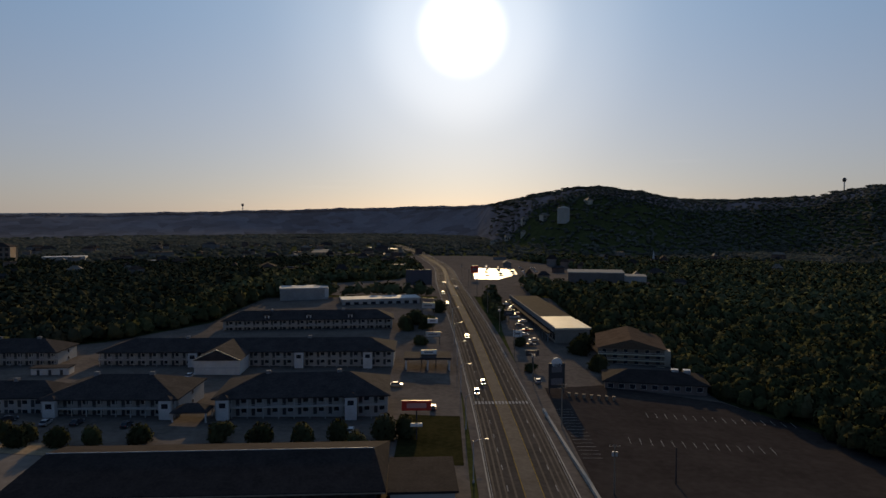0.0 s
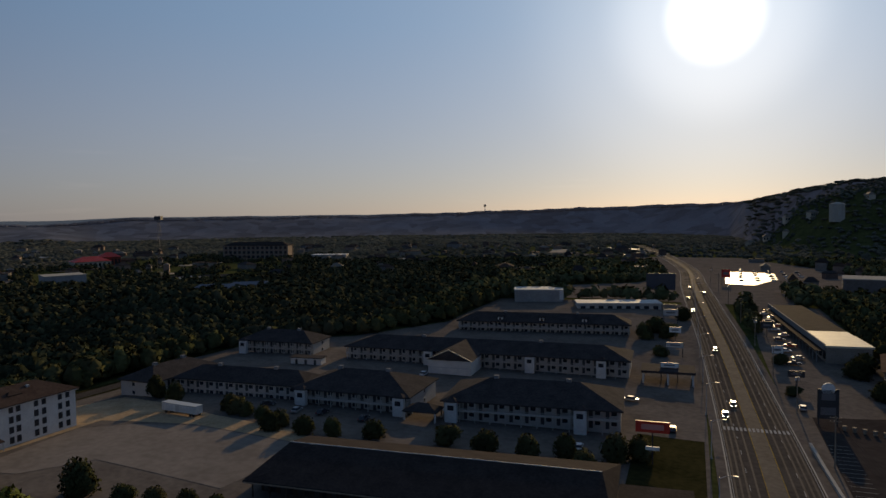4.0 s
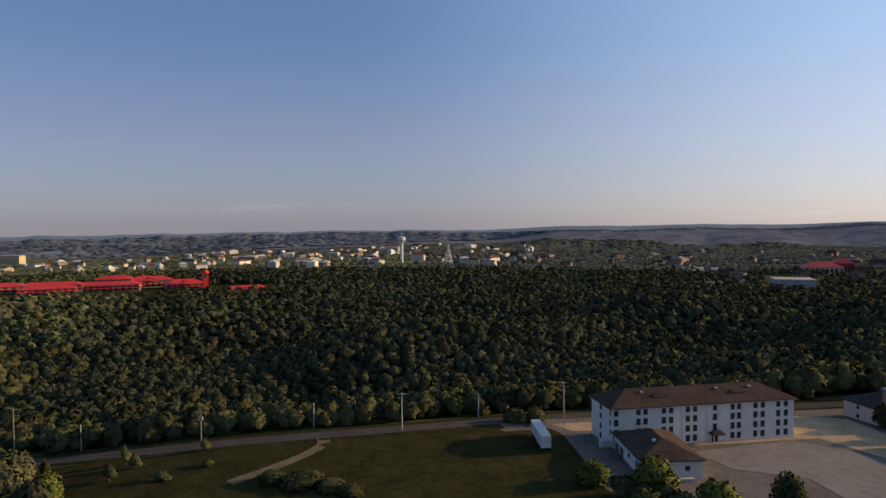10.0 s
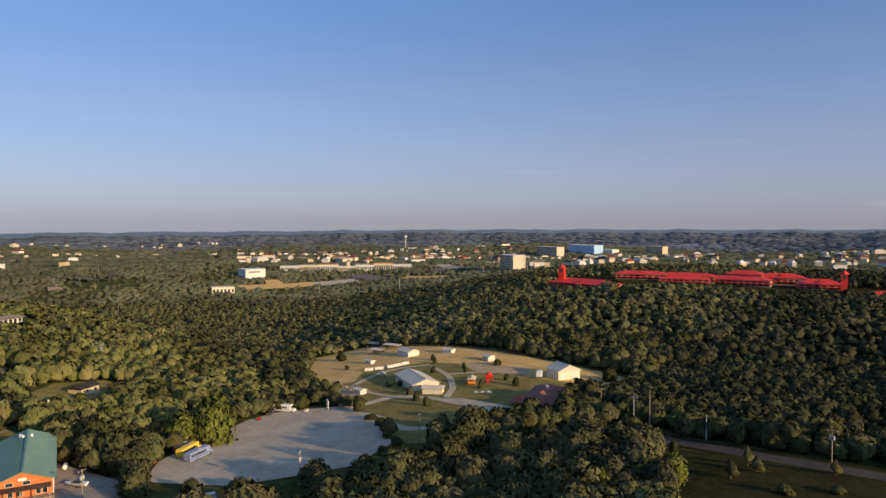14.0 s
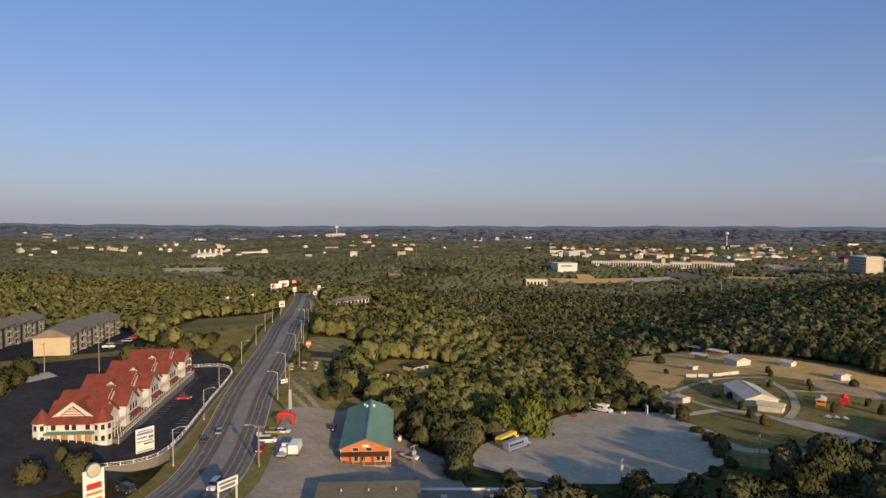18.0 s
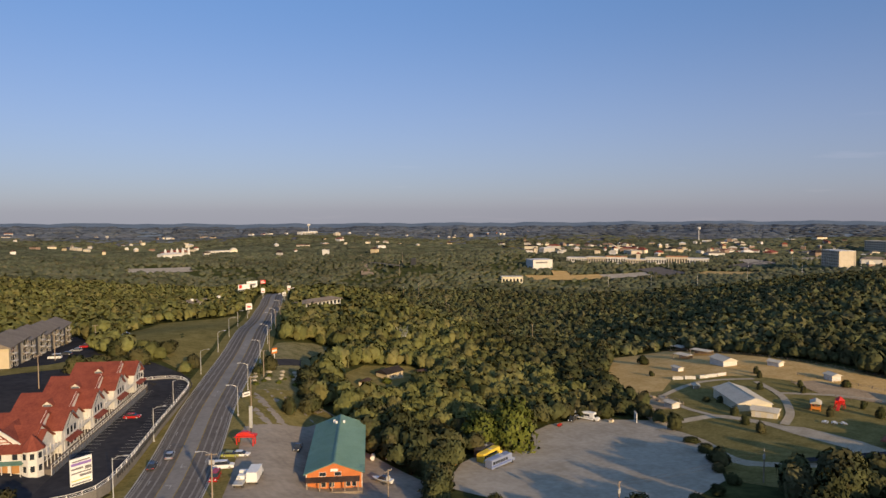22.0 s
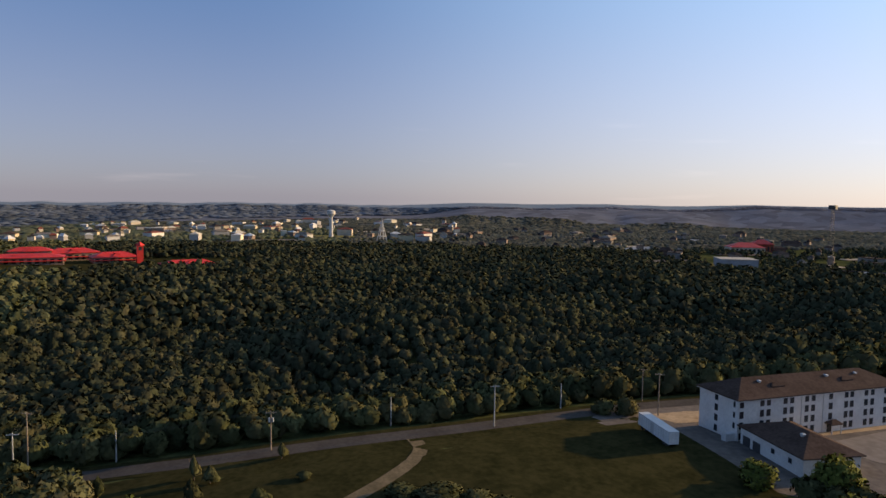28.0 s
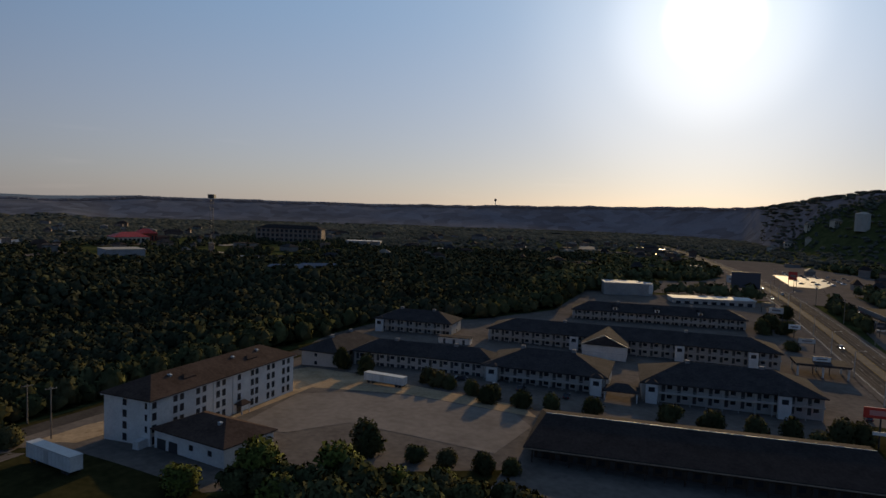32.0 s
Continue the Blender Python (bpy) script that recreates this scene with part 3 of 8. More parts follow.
PARKS = [(-480, 480), (-620, 420), (-760, 560), (-760, 900), (-520, 960), (-420, 700), (-400, 560)]
CLEARINGS = [FARM, GRAVEL, FIELD, MOTEL, WEST, FAR_WEST, SHOP, PLAZA, VERGE, GARDEN, YARD, RANCH, PARKS, TRACK, WAREHOUSE, LODGE]

# ---- roads, lots and open ground ----
def carriageway(line, half, wide, top, worn):
    road = ribbon("road", line, -half, half, top, "five-lane grey asphalt road with worn wheel tracks", "road", 0.20)
    ribbon("turning_lane", line, -1.9, 1.9, worn, "", "", 0.225, road)
    for x in (-half + 0.9, half - 1.1, -3.9, 3.7, -5.9, 5.7, -7.2, 7.0):
        ribbon("wheel_track", line, x - 0.22, x + 0.22, worn, "paler worn wheel track", "", 0.215, road)
    for x in (-2.0, 2.0):
        ribbon("yellow_line", line, x - 0.07, x + 0.07, M_YELLOW, "", "", 0.24, road)
    fine = smooth_line(line[::3], 1.5)
    for x in (-5.4, 5.4):
        ribbon("lane_dash", fine, x - 0.08, x + 0.08, M_PAINT, "", "", 0.24, road, (3.0, 9.0))
    for x in (-half + 0.35, half - 0.35):
        ribbon("edge_line", line, x - 0.07, x + 0.07, M_PAINT, "", "", 0.24, road)
    for s in (-1, 1):
        a, b = sorted((s * half, s * (half + 0.35)))
        ribbon("kerb", line, a, b, M_CONCRETE, "pale concrete kerb", "kerb", 0.34)
        a, b = sorted((s * (half + 0.35), s * (half + wide)))
        ribbon("verge", line, a, b, M_PARK_GRASS if wide > 3 else M_OLD_ASPHALT, "strip of dry grass and concrete beside the road", "verge", 0.27)
    return road


main_road = carriageway(MAIN, 9.3, 2.6, M_MAIN_ASPHALT, M_MAIN_LANE)
east_road = carriageway(EAST, 8.2, 4.5, M_ASPHALT, M_LANE)
ribbon("back_road", BACK, -3.0, 3.0, material("old_road_asphalt", (0.062, 0.054, 0.048), (0.092, 0.081, 0.072), 6, 0.95, 0.01, spec=0.0), "narrow faded asphalt back road beside the wood", "road", 0.2)
ribbon("road_shoulder", BACK, -5.5, -3.0, M_GRASS, "grassy shoulder of the back road", "verge", 0.16)
ribbon("road_shoulder", BACK, 3.0, 4.6, M_GRASS, "grassy shoulder of the back road", "verge", 0.16)


def bars_across(line, index, name, mat, n, half, length):
    """A zebra crossing over the road at that point of the line."""
    (x0, y0), (x1, y1) = line[index], line[index + 1]
    d = math.hypot(x1 - x0, y1 - y0)
    tx, ty = (x1 - x0) / d, (y1 - y0) / d
    z = float(terrain(x0, y0)) + 0.25
    for i in range(n):
        o = -half + 2 * half * (i + 0.5) / n
        cx, cy = x0 + ty * o, y0 - tx * o
        ob = new(name, Shape().box(-0.3, 0.3, -length / 2, length / 2, 0, 0.012).mesh(name, mat))
        ob.parent = main_road
        ob.matrix_basis = pose(cx, cy, z, 0, 0, math.degrees(math.atan2(-tx, ty)))


k = min(range(len(MAIN)), key=lambda i: abs(MAIN[i][1] - 216))
bars_across(MAIN, k, "crossing_bar", M_PAINT, 16, 8.6, 3.0)


def turn_arrow(line, s, back):
    (x0, y0), (x1, y1) = line[s], line[s + 1]
    a = math.degrees(math.atan2(-(x1 - x0), y1 - y0)) + (180 if back else 0)
    sh = Shape().box(-0.12, 0.12, -1.3, 0.9, 0, 0.012).box(-0.9, 0.12, 0.8, 1.05, 0, 0.012).prism([(-1.4, 0.92), (-0.9, 0.5), (-0.9, 1.35)], 0, 0.012)
    ob = new("turn_arrow", sh.mesh("turn_arrow", M_PAINT))
    ob.parent = east_road
    ob.matrix_basis = pose(x0, y0, float(terrain(x0, y0)) + 0.25, 0, 0, a)


for y, back in ((-176, 0), (-190, 1), (-247, 0), (-254, 1), (-330, 0), (-338, 1)):
    turn_arrow(EAST, min(range(len(EAST)), key=lambda i: abs(EAST[i][1] - y)), back)

drape("motel_yard", MOTEL, M_OLD_ASPHALT, "faded asphalt and dusty ground round the motels", "ground", 0.10)
drape("parking_lot", [(-157, 150), (-146, 157), (-128, 162), (-96, 160), (-90, 152), (-94, 130), (-132, 133), (-142, 120), (-155, 118)], material("sunlit_lot", (0.185, 0.158, 0.136), (0.262, 0.226, 0.195), 12, 0.9, 0.01, spec=0.0), "pale asphalt parking lot with worn edges", "parking lot", 0.16)
drape("dirt_yard", [(-199, 92), (-190, 150), (-172, 182), (-150, 178), (-128, 172), (-96, 168), (-90, 160), (-128, 163), (-157, 158), (-160, 112), (-178, 108), (-180, 96)], M_DIRT, "bare tan dirt between hotel and motels", "ground", 0.13)
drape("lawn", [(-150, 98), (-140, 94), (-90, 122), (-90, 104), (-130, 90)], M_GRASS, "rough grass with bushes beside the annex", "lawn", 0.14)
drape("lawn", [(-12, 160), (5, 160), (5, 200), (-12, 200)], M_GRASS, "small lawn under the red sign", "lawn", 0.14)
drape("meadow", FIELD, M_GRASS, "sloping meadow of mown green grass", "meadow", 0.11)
ribbon("dirt_track", smooth_line([(-193, 27), (-186, 26.5), (-178, 22), (-170, 13), (-164, 4)], 3), -1.8, 1.6, material("worn_track", (0.108, 0.086, 0.051), (0.191, 0.146, 0.089), 4, 0.95, 0.03, spec=0.0), "bare dirt track across the meadow", "track", 0.15)
drape("west_ground", WEST, M_OLD_ASPHALT, "worn asphalt around the roadside shops", "ground", 0.09)
west_lot = drape("parking_lot", [(33, 128), (35, 232), (56, 240), (92, 222), (104, 200), (116, 170), (120, 128)], material("brown_lot", (0.044, 0.036, 0.033), (0.068, 0.057, 0.052), 12, 0.85, 0.01, spec=0.0), "brown-grey asphalt parking lot with faded stall lines", "parking lot", 0.15)
drape("far_lots", FAR_WEST, M_OLD_ASPHALT, "distant lots beside the road", "ground", 0.2, 14)
drape("sunlit_lot", [(26, 570), (46, 566), (70, 640), (76, 730), (34, 740)], material("shiny_asphalt", (0.10, 0.09, 0.07), (0.15, 0.13, 0.10), 6, 0.42, 0.01, 0, 0, 6, 0.35), "parking lot shining in the low sun", "parking lot", 0.4, 10)
drape("gravel_lot", GRAVEL, M_GRAVEL, "pale grey gravel lot with tyre marks", "gravel lot", 0.15)
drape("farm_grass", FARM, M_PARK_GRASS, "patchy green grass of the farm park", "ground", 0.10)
drape("paddock", [(-243, -243), (-304, -299), (-338, -293), (-340, -236), (-340, -184), (-336, -148), (-328, -106), (-300, -112), (-298, -146), (-308, -168), (-306, -186), (-300, -210), (-292, -216), (-270, -228), (-248, -214), (-238, -218)], M_DRY, "dry straw-coloured paddock along the wood", "paddock", 0.15)
drape("paddock", [(-220, -205), (-226, -214), (-239, -213), (-235, -192), (-216, -193)], M_DIRT, "small bare pen with a shed", "paddock", 0.16)
drape("paddock", [(-312, -186), (-302, -190), (-292, -170), (-300, -148), (-314, -152)], M_DIRT, "bare pen behind wooden rails", "paddock", 0.17)
for line, w in (([(-204, -177), (-218, -175.5), (-230, -173), (-234, -161), (-234, -149), (-231, -135), (-228, -122), (-226, -112)], 2.1), ([(-206, -179), (-211, -186), (-216, -201), (-221, -213), (-232, -224)], 1.8), ([(-239, -207), (-232, -189), (-230, -174)], 1.3), ([(-238, -152), (-254, -160), (-270, -172), (-280, -182), (-292, -200)], 1.5),
                ([(-239, -207), (-262, -214), (-280, -214), (-296, -204)], 1.2), ([(-280, -182), (-296, -166), (-304, -150)], 1.4), ([(-202, -174), (-199, -156), (-191, -141), (-189, -131), (-196, -122), (-210, -112), (-222, -100)], 2.4)):
    ribbon("gravel_path", smooth_line(line, 3), -w, w, M_PATH, "pale gravel path across the farm park", "path", 0.22)
drape("side_lawn", [(-206, -170), (-222, -166), (-228, -150), (-222, -134), (-206, -126), (-196, -138)], M_PARK_GRASS, "triangle of patchy grass between the paths", "lawn", 0.17)
drape("dust_patch", [(-233, -156), (-240, -146), (-238, -126), (-228, -104), (-214, -98), (-214, -112), (-226, -124), (-229, -142)], M_PATH, "pale dusty patch of gravel", "ground", 0.19)
drape("shop_lot", SHOP, material("lot_by_the_shop", (0.24, 0.205, 0.168), (0.355, 0.305, 0.25), 9, 0.9, 0.01, spec=0.0), "grey-brown asphalt lot by the green-roofed shop", "parking lot", 0.13)
berm = ribbon("berm", smooth_line([(-200, -121), (-212, -117), (-227, -112)], 3), -1.5, 1.5, M_NEW_ASPHALT, "dark plastic-covered bank beside the path", "bank", 1.4)
drape("lawn", [(-70, -212), (-80, -250), (-99, -252), (-104, -226), (-90, -216)], M_PARK_GRASS, "dry lawn between lot and wood", "lawn", 0.18)
drape("garden_ground", GARDEN, material("dry_garden", (0.10, 0.098, 0.042), (0.26, 0.225, 0.12), 4, 0.95, 0.04, spec=0.0), "rock garden with dry beds", "garden", 0.16)
drape("garden_lot", [(-97, -284), (-115, -294), (-119, -305), (-104, -299)], M_NEW_ASPHALT, "small dark asphalt lot beside the garden", "parking lot", 0.24)
drape("yard", YARD, M_PARK_GRASS, "dry yard of a house among the trees", "ground", 0.15)
drape("plaza_lot", PLAZA, M_NEW_ASPHALT, "dark new asphalt around the shopping plaza", "parking lot", 0.10)
drape("lawn", [(34, -268), (6, -282), (-14, -290), (-44, -300), (-64, -316), (-50, -334), (-22, -306), (4, -298), (34, -292)], M_PARK_GRASS, "dry grass bank between plaza and apartments", "lawn", 0.2)
drape("side_street", [(36, -226), (8, -246), (-6, -258), (-3, -266), (12, -254), (36, -238)], M_CONCRETE, "pale worn side street", "road", 0.22)
drape("verge", VERGE, M_PARK_GRASS, "open dry meadow beside the road", "meadow", 0.14, 10)
drape("building_site", [(-35, -520), (-40, -560), (-88, -600), (-62, -520)], M_DRY, "bare tan earth of a building site", "ground", 0.35, 10)
drape("lawn", [(-4, -160), (-24, -158), (-34, -176), (-30, -180), (-18, -168)], M_GRASS, "green verge below the plaza", "lawn", 0.16)


def stall_lines(parent, x, y, turn, n, gap, length):
    """Painted bay lines in a row."""
    for i in range(n):
        c, s = math.cos(radians(turn)), math.sin(radians(turn))
        px, py = x + c * gap * i, y + s * gap * i
        ob = new("bay_line", Shape().box(-0.06, 0.06, -length / 2, length / 2, 0, 0.012).mesh("bay_line", M_PAINT))
        ob.parent = parent
        ob.matrix_basis = pose(px, py, float(terrain(px, py)) + 0.2, 0, 0, turn)


stall_lines(west_lot, 62, 205, -8, 16, 2.8, 5)
stall_lines(west_lot, 50, 180, -8, 14, 2.8, 5)
stall_lines(west_lot, 37, 165, 90, 16, 2.8, 5)
# ---- woods ----
def ball(level):
    bm = bmesh.new()
    bmesh.ops.create_icosphere(bm, subdivisions=level, radius=1)
    v, f = np.array([q.co[:] for q in bm.verts]), np.array([[w.index for w in q.verts] for q in bm.faces])
    bm.free()
    return v, f


def crown_shape(seed, sprays, level=2, leaf=0.11, clumps=7, loose=0.45, shag=0.0, up=0.3, low=0.34):
    """A crown about 1 high and 1 wide on the origin: clumps of leaf sprays round a core. Returns corners, triangles and shading directions of the core, then of the sprays."""
    rng = np.random.default_rng(seed)
    turn = np.arange(clumps) * 2.4 + rng.uniform(0, 0.9, clumps)
    away = np.where(np.arange(clumps) == 0, 0.05, rng.uniform(0.15, 0.30, clumps))
    mid = np.stack([away * np.cos(turn), away * np.sin(turn), np.where(np.arange(clumps) == 0, 0.66, rng.uniform(low, 0.72, clumps))], -1)
    size = rng.uniform(0.17, 0.27, clumps) + np.where(np.arange(clumps) == 0, 0.06, 0)
    v, f = ball(level)
    heart = np.array([0, 0, 0.50])
    b = v @ (mid - heart).T
    edge = b * b - ((mid - heart) ** 2).sum(1) + size ** 2
    reach = np.where(edge > 0, b + np.sqrt(np.maximum(edge, 0)), 0.2).max(1)
    core = heart + v * np.maximum(reach * (0.97 - 0.45 * shag), 0.2)[:, None]
    n = sprays * 4
    own = rng.choice(clumps, n, p=size ** 2 / (size ** 2).sum())
    p = rng.normal(size=(n, 3))
    p /= np.linalg.norm(p, axis=1)[:, None]
    p[:, 2] = np.where(p[:, 2] < -0.45, -p[:, 2], p[:, 2])
    c = mid[own] + p * (size[own] * rng.uniform(0.90 - shag * 0.6, 1.10 + shag, n))[:, None]
    buried = (np.linalg.norm(c[:, None] - mid[None], axis=2) < size[None] * (0.84 - shag * 0.4)).any(1)
    pick = np.nonzero(~buried)[0][:sprays]
    c, p = c[pick], p[pick]
    n = len(c)
    w = p + rng.normal(size=(n, 3)) * loose
    w /= np.linalg.norm(w, axis=1)[:, None]
    u = np.cross(w, rng.normal(size=(n, 3)))
    u /= np.linalg.norm(u, axis=1)[:, None]
    w = np.cross(w, u)
    s = rng.uniform(0.6, 1.3, (n, 1)) * leaf
    corners = np.stack([c - u * s - w * s * 0.55, c + u * s - w * s * 0.45, c + w * s * 0.95 + p * s * 0.3], 1).reshape(-1, 3)
    soft = 0.45 * p + 0.8 * (c - heart) / np.linalg.norm(c - heart, axis=1)[:, None] + rng.normal(size=(n, 3)) * 0.22 + np.array([0, 0, 0.25])
    soft /= np.linalg.norm(soft, axis=1)[:, None]
    round_off = v + np.array([0, 0, up])
    round_off /= np.linalg.norm(round_off, axis=1)[:, None]
    return core, f, round_off, corners, np.arange(n * 3).reshape(-1, 3), np.repeat(soft, 3, 0)


def woods(name, x, y, height, spread, shapes, label, mats, seed):
    """One mass of trees at the places x, y."""
    rng = np.random.default_rng(seed)
    z = terrain(x, y)
    kind, turn = rng.integers(0, len(shapes), len(x)), rng.uniform(0, 6.283, len(x))
    for role, mat in enumerate(mats):
        verts, faces, ways, k = [], [], [], 0
        for i, s in enumerate(shapes):
            pick = np.nonzero(kind == i)[0]
            v, f, m = s[3 * role: 3 * role + 3]
            if not len(pick) or not len(v):
                continue
            c, d = np.cos(turn[pick])[:, None], np.sin(turn[pick])[:, None]
            w, h = spread[pick][:, None], height[pick][:, None]
            p = np.stack([x[pick][:, None] + (v[:, 0] * c - v[:, 1] * d) * w, y[pick][:, None] + (v[:, 0] * d + v[:, 1] * c) * w, z[pick][:, None] + v[:, 2] * h - (0.1 if len(mats) > 1 else 0.32) * h], -1)
            q = np.stack([m[:, 0] * c - m[:, 1] * d, m[:, 0] * d + m[:, 1] * c, m[:, 2] + 0 * c], -1)
            verts.append(p.reshape(-1, 3))
            ways.append(q.reshape(-1, 3))
            faces.append((f[None] + k + np.arange(len(pick))[:, None, None] * len(v)).reshape(-1, 3))
            k += p.shape[0] * p.shape[1]
        if verts:
            me = bulk_mesh(name, np.concatenate(verts), np.concatenate(faces), mat, np.concatenate(ways))
            tagged(new(name, me), label, "woods", kind="stuff")


def near_line(x, y, line, gap):
    p = np.array(line)
    hit = np.zeros(x.shape, bool)
    for (ax, ay), (bx, by) in zip(p[:-1], p[1:]):
        d = max((bx - ax) ** 2 + (by - ay) ** 2, 1e-6)
        t = np.clip(((x - ax) * (bx - ax) + (y - ay) * (by - ay)) / d, 0, 1)
        hit |= np.hypot(x - ax - t * (bx - ax), y - ay - t * (by - ay)) < gap
    return hit


def scatter(step, r0, r1, seed, a0=-42, a1=192):
    """Uneven places between two distances, inside the given turn."""
    rng = np.random.default_rng(seed)
    g = np.arange(-r1, r1, step)
    x, y = (q.ravel() for q in np.meshgrid(g, g))
    x, y = x + rng.uniform(-0.42, 0.42, x.shape) * step, y + rng.uniform(-0.42, 0.42, x.shape) * step
    d, a = np.hypot(x, y), (np.degrees(np.arctan2(-x, y)) + 90) % 360 - 90
    ok = (d > r0) & (d < r1) & (a > a0) & (a < a1)
    x, y = x[ok], y[ok]
    for zone in CLEARINGS:
        keep = ~inside(x, y, zone)
        x, y = x[keep], y[keep]
    for line, gap in ((MAIN[:-60], 16), (MAIN[-60:], 12), (EAST, 16), (BACK, 8)):
        keep = ~near_line(x, y, line, gap)
        x, y = x[keep], y[keep]
    return x, y, rng



# ---- vehicles, poles, signs and trees ----
def loft(sections):
    """A skin over closed cross-sections, each a list of as many points."""
    s = Shape()
    n = len(sections[0])
    for sec in sections:
        s.v += [tuple(p) for p in sec]
    for j in range(len(sections) - 1):
        s.f += [(j * n + i, j * n + (i + 1) % n, (j + 1) * n + (i + 1) % n, (j + 1) * n + i) for i in range(n)]
    s.f += [tuple(range(n - 1, -1, -1)), tuple(range((len(sections) - 1) * n, len(sections) * n))]
    return s


CAR_CACHE = {}


def car(x, y, turn, paint, label, kind="saloon", z=None, lit=False):
    """A parked or driving car whose front looks along +x of its own."""
    key = (paint.name, kind, lit)
    at = pose(x, y, float(terrain(x, y)) + 0.22 if z is None else z, 0, 0, turn)
    if key in CAR_CACHE:
        ob = copy_thing(CAR_CACHE[key], at)
        return tagged(ob, label)
    c = thing("car", label, "car", x, y, turn, 0, "cars")
    c.matrix_basis = at
    tall = {"saloon": 1.45, "van": 1.95, "pickup": 1.8}[kind]
    long = {"saloon": 2.3, "van": 2.5, "pickup": 2.75}[kind]
    w, waist = 0.9, tall * 0.58
    sec = [(-long, 0.45, waist - 0.12), (-long + 0.12, 0.28, waist), (-long * 0.5, 0.25, waist + 0.02), (long * 0.4, 0.25, waist), (long - 0.25, 0.28, waist * 0.88), (long, 0.40, waist * 0.68)]
    part("body", loft([[(px, -w, lo), (px, -w * 0.96, hi), (px, w * 0.96, hi), (px, w, lo)] for px, lo, hi in sec]), paint, c)
    a, b, e, f = {"saloon": (-1.9, -1.2, 0.5, 1.25), "van": (-2.4, -2.25, 0.9, 1.5), "pickup": (-0.5, -0.25, 0.8, 1.4)}[kind]
    part("cabin", loft([[(px, -w * k, waist - 0.02), (px, -w * k * 0.9, hi), (px, w * k * 0.9, hi), (px, w * k, waist - 0.02)] for px, hi, k in ((a, waist + 0.03, 0.95), (b, tall - 0.04, 0.92), (e, tall - 0.04, 0.92), (f, waist + 0.03, 0.95))]), M_GLASS, c, "dark glazed cabin")
    part("roof", Shape().box(b - 0.02, e + 0.02, -w * 0.82, w * 0.82, tall - 0.06, tall), paint, c)
    if kind == "pickup":
        part("load_bed", Shape().box(-long + 0.2, -0.6, -0.75, 0.75, waist - 0.05, waist + 0.03), M_DARK, c)
    for px in (-long * 0.62, long * 0.62):
        for s in (-1, 1):
            wh = part("wheel", Shape().rod((px, s * 0.92, 0.33), (px, s * 0.70, 0.33), 0.33, 12), M_BLACK, c)
            part("rim", Shape().rod((px, s * 0.935, 0.33), (px, s * 0.92, 0.33), 0.2, 8), M_STEEL, wh)
    for s in (-1, 1):
        part("headlight", Shape().box(long - 0.12, long + 0.02, s * 0.62 - 0.16, s * 0.62 + 0.16, waist * 0.72, waist * 0.86), M_LIT if lit else M_SIGN, c)
        part("tail_light", Shape().box(-long - 0.02, -long + 0.1, s * 0.68 - 0.14, s * 0.68 + 0.14, waist * 0.72, waist * 0.9), M_RED, c)
    CAR_CACHE[key] = c
    return c


M_LIT = bpy.data.materials.new("lit_headlight")
M_LIT.use_nodes = True
M_LIT.node_tree.nodes["Principled BSDF"].inputs["Emission Color"].default_value = (1, 0.92, 0.75, 1)
M_LIT.node_tree.nodes["Principled BSDF"].inputs["Emission Strength"].default_value = 25


def coach(x, y, turn, paint, stripe, label, length=10.0):
    b = thing("bus", label, "bus", x, y, turn)
    b.location.z += 0.2
    a = length / 2
    part("body", loft([[(px, -1.22, lo), (px, -1.2, hi), (px, -0.95, hi + 0.2), (px, 0.95, hi + 0.2), (px, 1.2, hi), (px, 1.22, lo)] for px, lo, hi in ((-a, 0.7, 2.75), (-a + 0.15, 0.45, 2.85), (a - 1.9, 0.45, 2.85), (a - 1.5, 0.45, 2.75))]), paint, b)
    part("cab", loft([[(px, -1.1, 0.5), (px, -1.0, hi), (px, 1.0, hi), (px, 1.1, 0.5)] for px, hi in ((a - 1.5, 2.3), (a - 1.0, 1.5), (a, 1.25))]), paint, b)
    part("windscreen", loft([[(px, -0.95, 1.45), (px, -0.9, hi), (px, 0.9, hi), (px, 0.95, 1.45)] for px, hi in ((a - 1.52, 2.36), (a - 1.0, 1.55))]), M_GLASS, b)
    for i in range(int((length - 3) / 1.1)):
        for s in (-1, 1):
            part("side_window", Shape().box(-a + 0.6 + 1.1 * i, -a + 1.5 + 1.1 * i, min(s * 1.2, s * 1.235), max(s * 1.2, s * 1.235), 1.6, 2.4), M_GLASS, b)
    part("stripe", Shape().box(-a + 0.1, a - 1.8, -1.245, 1.245, 1.0, 1.3), stripe, b)
    part("roof_hatch", Shape().box(-0.5, 0.5, -0.5, 0.5, 3.05, 3.18), M_STEEL, b)
    for px in (-a + 2.2, a - 1.3):
        for s in (-1, 1):
            part("wheel", Shape().rod((px, s * 1.2, 0.48), (px, s * 0.9, 0.48), 0.48, 12), M_BLACK, b)
    return b


LAMP = None


